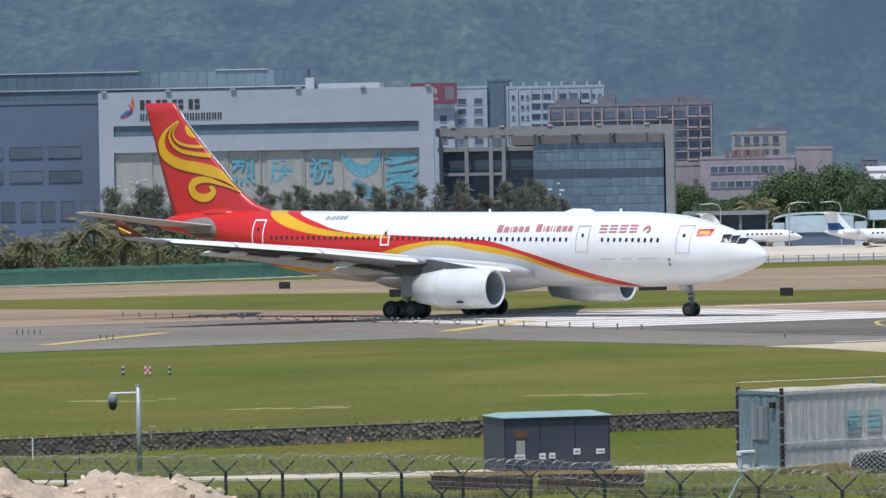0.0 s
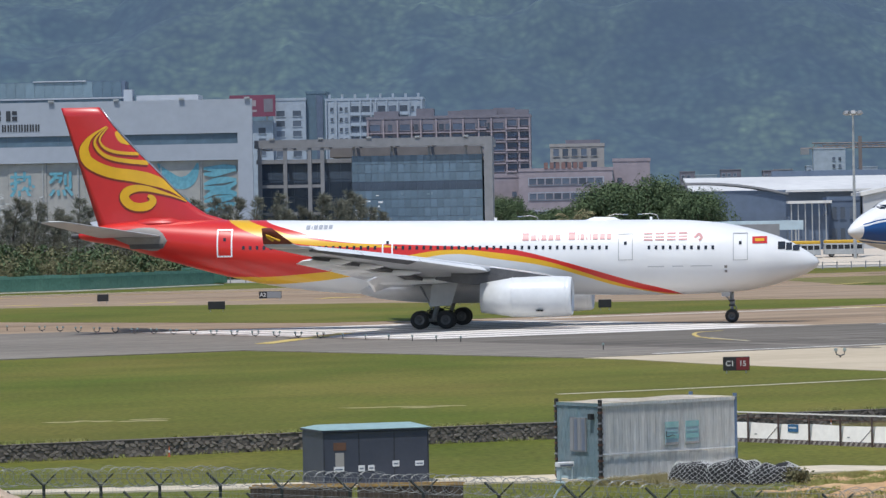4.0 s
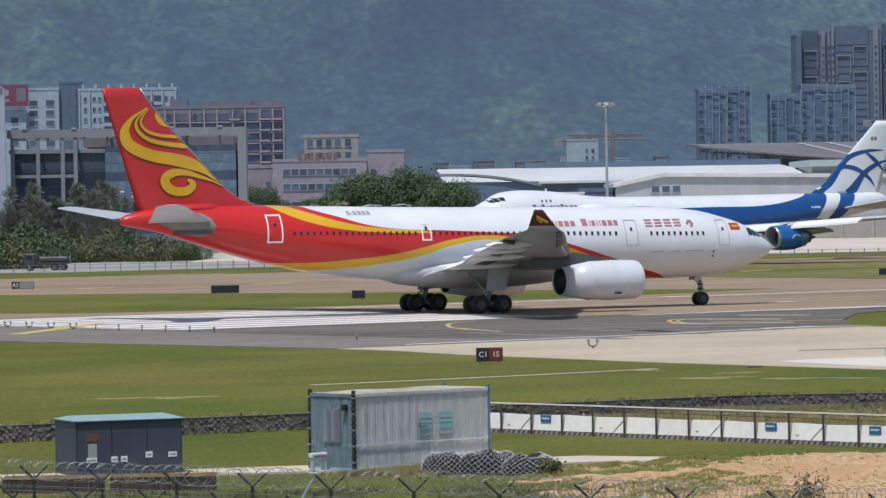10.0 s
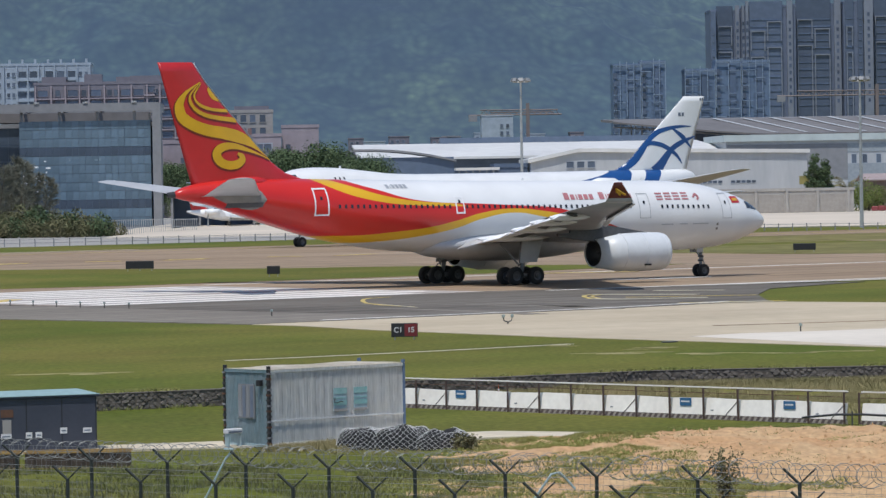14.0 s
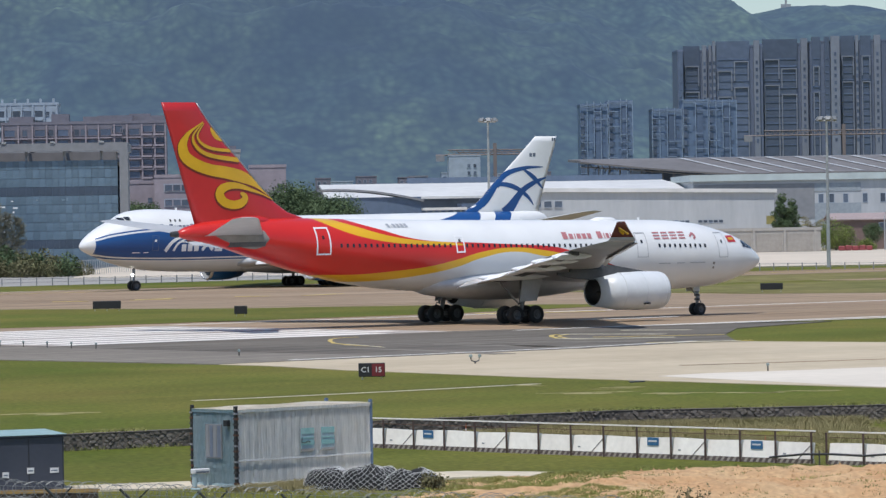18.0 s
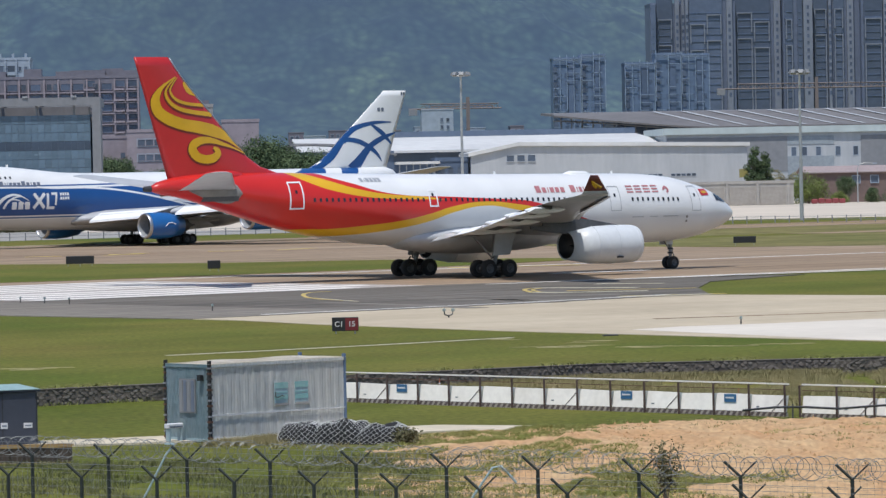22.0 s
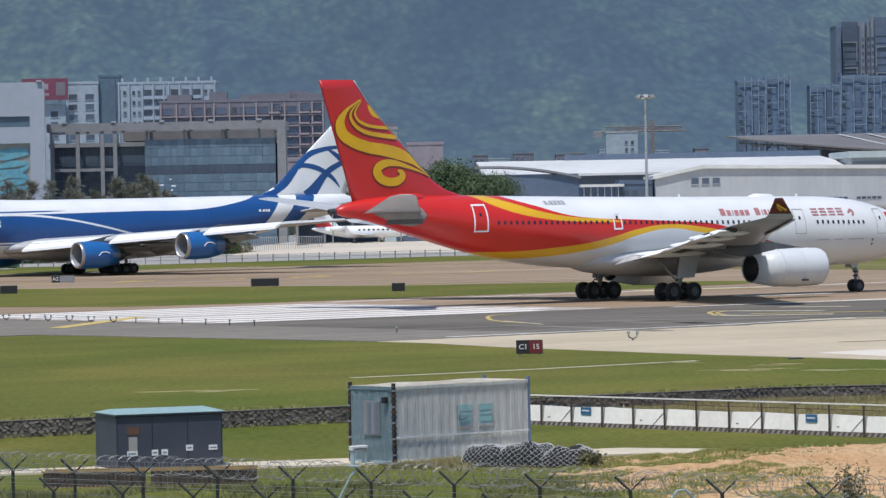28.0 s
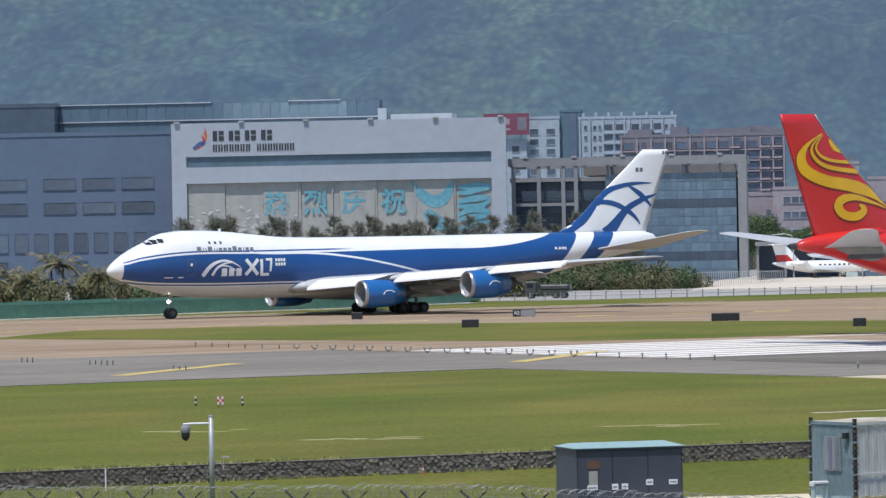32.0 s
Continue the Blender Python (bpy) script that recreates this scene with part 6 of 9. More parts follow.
    part("roof_room", bm_box(4, 13, 3, 10, 26.8, 28.6), M_BLOCKBROWN, d)
    e = house("pink_block", "pinkish office block with strip windows", -20, 1085, 24, 10, 20.4, M_PINK)
    me = window_mesh(1.75, 1.5, M_BLDGLASS, M_PINK, 0.12)
    for z in (4.0, 8.6, 13.2, 17.0):
        part("window_band", bm_box(2.4, 21.8, -0.05, 0, z - .35, z + 1.8), M_BLOCKWHITE, e)
        for k in range(9):
            shared("window", me, e, pose(2.7 + 2.12 * k, -.05, z))
    for k in range(7):
        part("sign_bar", bm_box(6.5 + 1.5 * k, 7.5 + 1.5 * k, -0.3, 0.1, 21.0, 22.6), M_SIGNRUST, e, "faded red roof sign as plain bars")
    e = house("pink_block", "plain pinkish block with a stepped roof", 4.2, 1090, 9.5, 12, 22.6, M_PINK)
    me = window_mesh(1.2, 1.4, M_BLDGLASS, M_PINK, 0.12)
    grid(e, me, (1.0, 7.2), (5, 9, 13, 17))
    e = house("pink_block", "plain pinkish gable-end town block", -27.5, 1092, 8, 12, 19.0, M_PINK)
    grid(e, me, (5.6,), (6, 10, 14))
    e = house("low_block", "small white block with open balconies", -37, 1080, 9, 10, 17.6, M_BLOCKWHITE)
    me = window_mesh(2.4, 1.6, M_BLDGLASS, M_BLOCKWHITE, 0.15)
    grid(e, me, (1.0, 5.2), (4, 8, 12))
    # far low town under the hills
    rng = random.Random(3)
    for k in range(26):
        x = 15 + k * 4.9
        w, h = rng.uniform(3, 9), rng.uniform(17, 25)
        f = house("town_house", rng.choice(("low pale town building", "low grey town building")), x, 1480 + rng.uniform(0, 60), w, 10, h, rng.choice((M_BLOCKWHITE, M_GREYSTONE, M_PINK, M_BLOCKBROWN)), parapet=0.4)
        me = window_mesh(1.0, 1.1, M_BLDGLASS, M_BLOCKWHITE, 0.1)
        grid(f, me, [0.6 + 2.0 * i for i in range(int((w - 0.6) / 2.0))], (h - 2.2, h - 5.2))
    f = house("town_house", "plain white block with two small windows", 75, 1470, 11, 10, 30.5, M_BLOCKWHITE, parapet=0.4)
    me = window_mesh(1.0, 1.2, M_BLDGLASS, M_BLOCKWHITE, 0.1)
    grid(f, me, (6.5, 8.6), (26.5, 24.0))
    for x, h in ((97, 33),):
        cr = thing("tower_crane", pose(x, 1560, 0), "faint orange tower crane over the town", "crane")
        part("mast", bm_box(-.22, .22, -.22, .22, 0, h), M_CRANE, cr)
        part("jib", bm_box(-14, 9, -.2, .2, h, h + 0.45), M_CRANE, cr)


build_blocks()


def build_towers():
    """A slab of towers: dark glazed bays between pale stair piers, each bay with framed loggias."""
    rng = random.Random(52)
    pane = window_mesh(2.3, 1.7, M_TOWERDARK, M_TOWER, 0.22, sill=False)
    runs = (   # width, height, dark bays (from, to), pale piers (from, to)
        ("short end tower", 2.4, 78.6, ((0.2, 2.2),), ()),
        ("", 12.5, 81.0, ((0.6, 7.6),), ((8.6, 10.4), (11.4, 12.5))),
        ("", 21.5, 82.6, ((1.6, 15.8),), ((0.0, 1.2), (17.6, 20.0))),
        ("", 20.5, 83.4, ((0.6, 15.6),), ((17.0, 19.8),)),
        ("", 12.6, 84.0, ((0.6, 4.2), (6.0, 8.2)), ((8.6, 12.4),)),
        ("", 21.0, 84.4, ((1.0, 7.0), (9.6, 14.2)), ((7.4, 8.6), (15.4, 18.2))),
        ("", 22.0, 84.0, ((1.0, 9.0), (11.6, 19.2)), ((9.4, 11.2), (20.2, 22.0))),
        ("", 24.0, 83.2, ((1.0, 9.0), (12.6, 20.2)), ((9.4, 12.2), (21.0, 24.0))))
    x = 190.2
    for k, (kind, w, h, bays, piers) in enumerate(runs):
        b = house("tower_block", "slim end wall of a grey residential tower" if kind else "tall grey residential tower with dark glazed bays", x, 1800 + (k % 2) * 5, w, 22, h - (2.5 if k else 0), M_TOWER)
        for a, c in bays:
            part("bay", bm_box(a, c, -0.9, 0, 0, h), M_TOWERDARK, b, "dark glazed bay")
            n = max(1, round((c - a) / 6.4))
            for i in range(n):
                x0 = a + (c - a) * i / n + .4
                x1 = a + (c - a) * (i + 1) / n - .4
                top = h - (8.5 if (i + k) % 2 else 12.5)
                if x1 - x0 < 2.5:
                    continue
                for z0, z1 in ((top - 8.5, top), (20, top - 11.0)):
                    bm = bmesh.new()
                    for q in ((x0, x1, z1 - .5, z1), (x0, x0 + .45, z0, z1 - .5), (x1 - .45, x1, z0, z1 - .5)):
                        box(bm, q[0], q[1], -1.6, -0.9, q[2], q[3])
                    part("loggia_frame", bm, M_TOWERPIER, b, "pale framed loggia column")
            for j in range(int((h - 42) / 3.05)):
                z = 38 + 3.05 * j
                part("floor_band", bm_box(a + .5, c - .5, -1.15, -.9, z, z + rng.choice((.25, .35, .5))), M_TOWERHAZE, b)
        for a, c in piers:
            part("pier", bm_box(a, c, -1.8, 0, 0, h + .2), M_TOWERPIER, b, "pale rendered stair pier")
            for j in range(int((h - 44) / 3.05)):
                shared("window", pane, b, Matrix.Translation(((a + c) / 2 - .45, -1.8, 39.2 + 3.05 * j)) @ Matrix.Diagonal((.4, 1, .8, 1)))
        x += w
    for x, w, h in ((140, 11, 53.5), (151.5, 9.5, 54.6), (169, 12, 51), (181.5, 10, 54.6), (192, 11, 54.2)):
        b = house("scaffolded_tower", "hazed blue tower under construction with scaffolding", x, 1700, w, 14, h, M_TOWERBLUE)
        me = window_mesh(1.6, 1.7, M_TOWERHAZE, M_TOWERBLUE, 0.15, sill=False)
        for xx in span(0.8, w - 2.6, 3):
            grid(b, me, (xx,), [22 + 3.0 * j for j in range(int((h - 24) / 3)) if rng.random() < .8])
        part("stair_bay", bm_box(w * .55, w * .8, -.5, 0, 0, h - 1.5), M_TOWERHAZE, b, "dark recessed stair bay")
        bal_ = mesh_of(bm_box(.1, 1.5, -.6, 0, 0, 2.3), M_TOWERDARK)
        for k in range(int((h - 2.2) / 3.1)):
            shared("balcony", bal_, b, pose(0, 0, h - 5.3 - 3.1 * k))
        bm = bmesh.new()
        for i in range(5):
            if rng.random() < .7:
                box(bm, w * i / 4 - .13, w * i / 4 + .13, -1.2, -1.0, rng.uniform(15, 40), h + rng.uniform(.3, 1.8))
        for j in range(10):
            x0 = rng.choice((0, w * .5))
            box(bm, x0, x0 + rng.uniform(.25, .5) * w, -1.2, -1.0, 23 + 3.1 * j, 23.22 + 3.1 * j)
        for j in range(3):
            box(bm, 0, w, -1.2, -1.0, h + .4 * j - .6, h + .4 * j - .45)
        part("scaffold", bm, M_SCAFFOLD, b)


build_towers()


def far_crane(x, y, h, back, ahead):
    cr = thing("tower_crane", pose(x, y, 0), "haze-paled orange tower crane among the blocks", "crane", "far cranes")
    part("mast", bm_box(-.6, .6, -.6, .6, -.2, h + 4), M_CRANE, cr)
    jib = bmesh.new()
    tube([(-back, 0, h), (ahead, 0, h)], .25, 4, jib), tube([(-back * .8, 0, h + 1.8), (ahead * .9, 0, h + 1.6)], .2, 4, jib)
    n = int((ahead + back) / 2.4)
    for k in range(n):
        xx = -back * .8 + (ahead * .9 + back * .8) * k / n
        tube([(xx, 0, h), (xx + 1.2, 0, h + 1.7), (xx + 2.4, 0, h)], .14, 4, jib)
    part("jib", jib, M_CRANE, cr)
    part("counterweight", bm_box(-back, -back + 3, -.8, .8, h - 2.2, h), M_GREYSTONE, cr)


far_crane(232, 1600, 38.4, 38, 30)
far_crane(93, 1500, 31.4, 21, 12)


def build_terminal_side():
    # white gabled warehouse
    b = thing("warehouse", pose(50, 800, 0), "long white warehouse with a low-pitched roof", "warehouse")
    L = 52.5
    part("wall", bm_box(0, L, 0, 30, -0.3, 12.0), M_WAREWHITE, b)
    bm = bmesh.new()
    gab = [(-0.5, 12.1), (9.0, 14.0), (L + 0.5, 13.2), (L + 0.5, 12.5), (9.0, 13.3), (-0.5, 11.4)]
    f0 = [bm.verts.new((x, -0.6, z)) for x, z in gab]
    f1 = [bm.verts.new((x, 30, z)) for x, z in gab]
    bm.faces.new(f0[::-1]), bm.faces.new(f1)
    for i in range(6):
        bm.faces.new((f0[i], f0[(i + 1) % 6], f1[(i + 1) % 6], f1[i]))
    part("roof", bm, M_ROOFWHITE, b)
    bm = bmesh.new()
    tri = [bm.verts.new(p) for p in ((0, -0.01, 11.9), (L, -0.01, 12.0), (L, -0.01, 12.7), (9, -0.01, 13.5))]
    bm.faces.new(tri)
    r = bmesh.ops.extrude_face_region(bm, geom=bm.faces[:])
    for v in (g for g in r["geom"] if isinstance(g, bmesh.types.BMVert)):
        v.co.y += 0.6
    part("gable", bm, M_WAREWHITE, b)
    me = window_mesh(1.35, 1.1, M_BLDGLASS, M_HANGARWHITE, 0.1)
    grid(b, me, (6.8, 8.8, 10.8), (10.4,))
    me = window_mesh(0.75, 0.45, M_BLDGLASS, M_HANGARWHITE, 0.06, sill=False)
    for g0 in (2.0, 7.4, 13.6, 19.4, 25.4, 31.6, 38.0):
        grid(b, me, [g0 + 0.98 * k for k in range(5)], (7.0,))
    # long pale roof behind, with a navy end
    r = thing("cargo_shed", pose(19.5, 900, 0), "very long cargo shed with a white metal roof", "warehouse")
    part("wall", bm_box(0, 78, 4, 60, -.3, 13.6), M_NAVY, r)
    bm = bmesh.new()
    prof = [(-1, 13.4), (30, 15.6), (62, 16.8), (62, 16.3), (30, 15.1), (-1, 12.9)]
    a = [bm.verts.new((0, y, z)) for y, z in prof]
    c = [bm.verts.new((78, y, z)) for y, z in prof]
    bm.faces.new(a), bm.faces.new(c[::-1])
    for i in range(6):
        bm.faces.new((a[i], c[i], c[(i + 1) % 6], a[(i + 1) % 6]))
    bmesh.ops.recalc_face_normals(bm, faces=bm.faces[:])
    part("roof", bm, M_ROOFWHITE, r)
    part("ridge_beam", bm_box(20, 78, 60, 63, 16.6, 18.0), M_NAVY, r)
    n = thing("navy_shed", pose(17, 812, 0), "navy blue shed with a curved roof", "warehouse")
    part("wall", bm_box(0, 19, 0, 18, -.3, 12.2), M_NAVY, n)
    rings = []
    for x in span(-0.5, 19.5, 9):
        z = 14.6 - 0.0075 * (x - 2) ** 2 * (1.0 if x > 2 else 0.2)
        rings.append([(x, -0.6, z - .4), (x, -0.6, z), (x, 18, z), (x, 18, z - .4)])
    part("roof", loft(rings), M_GREYSTONE, n)
    part("gable", bm_box(0, 19, 0.05, 0.5, 12.2, 12.9), M_NAVY, n)
    w = house("low_annex", "small grey annex beside the warehouse", 43.5, 804, 6.2, 16, 10.6, M_HANGARSIDE)
    me = window_mesh(0.9, 2.2, M_BLDGLASS, M_HANGARSIDE, 0.1)
    grid(w, me, (0.8, 2.4, 4.2), (3.2, 7.2))
    s = house("loading_canopy", "low dark loading bay with a flat canopy", 36, 800, 7.4, 10, 7.0, M_NAVY)
    for k in range(6):
        part("post", bm_box(0.3 + 1.3 * k, 0.5 + 1.3 * k, -1.5, -1.3, -.3, 10.2), M_STEEL, s)
    part("canopy", bm_box(-.2, 8, -2, 6, 10.2, 10.7), M_ROOFWHITE, s)
    # right white hall with grey panels
    h = thing("freight_hall", pose(100, 900, 0), "wide white hall with grey panels and slit windows", "warehouse")
    part("wall", bm_box(-2, 90, 0, 40, -.3, 15.6), M_WAREWHITE, h)
    part("roof", bm_box(-2.6, 91, -.8, 40.5, 15.6, 17.0), M_PALETEAL, h, "pale teal roof edge")
    part("grey_panel", bm_box(-1.8, 24.0, -0.12, 0.0, 7.4, 14.9), M_GREYSTONE, h, "mid-grey wall panel")
    part("grey_panel", bm_box(39.8, 70, -0.12, 0.0, 4.5, 14.9), M_GREYSTONE, h, "mid-grey wall panel")
    for z0, z1 in ((4.5, 10.6), (13.1, 14.9)):
        part("pale_panel", bm_box(24.0, 34.0, -0.12, 0.0, z0, z1), M_PANELGREY, h, "blue-grey wall panel")
    me = window_mesh(.95, 1.8, M_BLDGLASS, M_BLOCKWHITE, 0.1, sill=False)
    grid(h, me, (24.9, 27.2, 30.2, 34.4, 38.2), (10.7,))
    # arched terminal roof
    t = thing("terminal_roof", pose(84, 1000, 0), "broad arched brown-grey roof on steel trusses", "terminal")
    rings = []
    for i in range(25):
        x = 96 * i / 24
        zf = 18.2 + 3.7 * (1 - min(1, x / 34)) ** 1.3
        rings.append([(x, -6 + 26 * (1 - min(1, x / 34)) ** 1.6, zf - 0.4), (x, -6 + 26 * (1 - min(1, x / 34)) ** 1.6, zf), (x, 24, 22.2), (x, 60, 23.0), (x, 60, 22.4), (x, 24, 21.6)])
    part("roof", loft(rings), M_ROOFBROWN, t)
    for k in range(11):
        x = 24 + 7 * k
        bm = bmesh.new()
        for y0, y1, z0, z1 in ((-5, 24, 18.35, 22.28),):
            vs = [bm.verts.new(p) for p in ((x + 12, y0, z0 + .1), (x + 13, y0, z0 + .1), (x + 1.2, y1, z1 + .15), (x, y1, z1 + .15))]
            bm.faces.new(vs)
        part("skylight", bm, M_WAREWHITE, t, "pale skylight strip")
    tr = bmesh.new()
    for k in range(12):
        x = 2 + 2.6 * k
        tube([(x, 22, 21.8), (x + 1.3, 20 - k, 19.4), (x + 2.6, 22, 21.8)], 0.12, 4, tr)
        tube([(x, 24, 0), (x, 24, 21.8)], 0.18, 4, tr)
    tube([(0, 22, 21.6), (14, 20, 21.2), (34, -2, 18.0)], 0.25, 5, tr), tube([(0, 22, 20.6), (14, 20, 19.6), (34, -2, 17.2)], 0.2, 5, tr)
    part("truss", tr, M_GREYSTONE, t)
    part("wall", bm_box(16, 96, 26, 58, -.3, 21.5), M_NAVY, t)
    # garden wall block with shutters
    g = house("garage_row", "low concrete garage row with shutters", 60, 762, 46, 8, 3.9, M_GARAGE, parapet=0.5)
    me = mesh_of(bm_box(0, 4.6, -0.06, 0, 0.1, 3.3), M_SHUTTER)
    grid(g, me, [0.7 + 5.6 * k for k in range(8)], (0,), "shutter")
    for k in range(9):
        part("pier", bm_box(5.6 * k, 5.6 * k + .5, -.3, 0, -.2, 4.2), M_GARAGE, g)
    y = thing("yellow_board", pose(100.6, 790, 0), "small yellow notice board on legs", "sign")
    part("board", bm_box(-.9, .9, -.06, .06, 5.0, 6.6), M_BOARDOLIVE, y)
    for x in (-.6, .5):
        part("leg", bm_box(x, x + .1, .06, .16, -.1, 6.4), M_STEEL, y)
    hh = thing("brick_house", pose(112, 790, 0), "low reddish brick house with a faded pink roof", "house")
    part("wall", bm_box(0.3, 22, 0, 10, -.3, 5.8), M_BRICKRED, hh)
    part("roof", loft([[(x, -.6, 5.7), (x, 5, 6.85), (x, 10.6, 5.7), (x, 10.6, 5.5), (x, 5, 6.6), (x, -.6, 5.5)] for x in (-.2, 22.4)]), M_TILEPINK, hh)
    me = window_mesh(1.4, 1.3, M_BLDGLASS, M_BLOCKWHITE, 0.12)
    grid(hh, me, (9.0, 12.5, 16.0), (3.6,))
    # blue arched sheds of the business apron
    s = thing("open_hangar", pose(-16.6, 728, 0), "flat-roofed grey hangar with a dark open front", "hangar")
    part("roof", bm_box(0, 14.8, -.6, 20.4, 5.5, 6.2), M_GREYSTONE, s)
    part("back_wall", bm_box(.3, 14.5, 6, 6.4, -.3, 5.5), M_HANGARSIDE, s)
    for x in (.2, 14.2):
        part("side_wall", bm_box(x, x + .4, 0, 20, -.3, 5.5), M_GREYSTONE, s)
    for x in (4.9, 9.7):
        part("column", bm_box(x, x + .4, 0, .4, -.3, 5.5), M_GREYSTONE, s)
    for x, w, hgt in ((-1.4, 16.4, 5.75),):
        s = thing("small_hangar", pose(x, 728, 0), "small light-blue arched hangar", "hangar")
        rings = []
        for i in range(11):
            a = math.pi * i / 10
            rings.append([(w / 2 - w / 2 * math.cos(a), y, hgt * 0.62 + hgt * 0.38 * math.sin(a) ** 0.45) for y in (0, 26)] + [(w / 2 - w / 2 * math.cos(a), y, hgt * 0.62 + hgt * 0.38 * math.sin(a) ** 0.45 - .3) for y in (26, 0)])
        part("roof", loft(rings), M_LIGHTBLUE if x > -5 else M_GREYSTONE, s)
        part("wall", bm_box(0.2, w - .2, 0.4, 25, -.3, hgt * 0.62), M_HANGARSIDE, s)
        part("gable", bm_box(0.2, 2.2, 0.0, 0.4, -.3, hgt * 0.7), M_LIGHTBLUE, s)
        part("gable", bm_box(w - 2.2, w - .2, 0.0, 0.4, -.3, hgt * 0.7), M_LIGHTBLUE, s)
        part("canopy", bm_box(2.4, w - 2.4, 0.1, 0.3, hgt * .40, hgt * 0.90), M_LIGHTBLUE, s, "pale blue curtain door")
    c = thing("long_canopy", pose(15.5, 734, 0), "long light-blue roofed shelter", "shelter")
    part("roof", bm_box(0, 20, 0, 20, 4.2, 5.8), M_LIGHTBLUE, c)
    for k in range(6):
        part("post", bm_box(0.5 + 3.6 * k, .8 + 3.6 * k, .2, .5, -.2, 4.2), M_STEEL, c)


build_terminal_side()


def light_mast(x, y, h):
    m = thing("light_mast", pose(x, y, 0), "tall grey floodlight mast with a ring of lamps", "light mast", "apron light masts")
    part("pole", tube([(0, 0, -0.2), (0, 0, h)], [0.32, 0.16], 10), M_STEEL, m)
    part("ring", tube([(1.2 * math.cos(a), 1.2 * math.sin(a), h - 0.4) for a in span(0, 2 * math.pi, 13)], 0.08, 5), M_STEEL, m)
    me = mesh_of(bm_box(-.35, .35, -.25, .25, -.3, .3), M_GEAR)
    for k in range(8):
        a = math.pi * k / 4
        shared("floodlight", me, m, pose(1.35 * math.cos(a), 1.35 * math.sin(a), h - 0.1, 30, 0, math.degrees(a) - 90))
    part("bracket", bm_box(-1.2, 1.2, -.06, .06, h - .5, h - .38), M_STEEL, m)


light_mast(42.3, 700, 24.8)
light_mast(91.6, 650, 23.0)


def street_lamp(x, y, h, flip=1, z=0.0):
    m = thing("street_lamp", pose(x, y, z), "grey street lamp with a curved arm", "street lamp", "apron street lamps")
    part("pole", tube([(0, 0, -.2), (0, 0, h - 1), (flip * .3, 0, h - .2), (flip * 1.4, 0, h + .1), (flip * 3.0, 0, h)], [.14, .11, .1, .09, .08], 6), M_STEEL, m)
    part("lamp_head", bm_box(flip * 3.6 if flip < 0 else 2.8, flip * 2.8 if flip < 0 else 3.6, -.15, .15, h - .1, h + .08), M_BLOCKWHITE, m)


for x in (-10, 1.6, 10.4):
    street_lamp(x, 722, 8.7, -1 if x in (-10, 10.4) else 1)
street_lamp(118.6, 768, 7.2, 1, 1.5)


# ---- plants ----
def leaf_quad(bm, c, size, rng, out, loose=.55):
    """A leaf at c that faces roughly along out."""
    n = (out.normalized() + Vector((rng.gauss(0, loose), rng.gauss(0, loose), rng.gauss(0, loose)))).normalized()
    a = n.orthogonal().normalized()
    a.rotate(Matrix.Rotation(rng.uniform(0, 6.283), 3, n))
    b = n.cross(a) * size * .6
    a = a * size
    bm.faces.new([bm.verts.new(c + p) for p in (-a, b * 0.8, a, -b * 0.8)])


def broadleaf(h, w, seed, material, n=9000, trunk=0.35):
    rng = random.Random(seed)
    t = new("broadleaf_tree")
    limbs = bmesh.new()
    tube([(0, 0, -.2), (0.1, 0, h * 0.25), (0.0, 0.1, h * 0.5)], [trunk, trunk * .75, trunk * .5], 7, limbs)
    blobs = []
    for k in range(26):
        f = rng.uniform(-.6, 1)
        a, r = rng.uniform(0, 6.3), w * .37 * math.sqrt(1 - f * f) * rng.uniform(.45, 1.05)
        c = Vector((r * math.cos(a), r * math.sin(a), h * (.55 + .3 * f)))
        blobs.append((c, w * rng.uniform(0.12, 0.21)))
        tube([(0, 0, h * 0.35), c * 0.6 + Vector((0, 0, h * .12)), c], [trunk * .4, trunk * .25, .05], 5, limbs)
    part("trunk", limbs, M_BARK, t)
    bm = bmesh.new()
    for k in range(n):
        c, r = rng.choice(blobs)
        d = Vector((rng.gauss(0, 1), rng.gauss(0, 1), rng.gauss(0, .8))).normalized() * r * rng.uniform(0.6, 1.1)
        leaf_quad(bm, c + d, rng.uniform(0.08, 0.19) * max(1, h / 9), rng, d + Vector((0, 0, r * .25)))
    part("crown", bm, material, t)
    return t


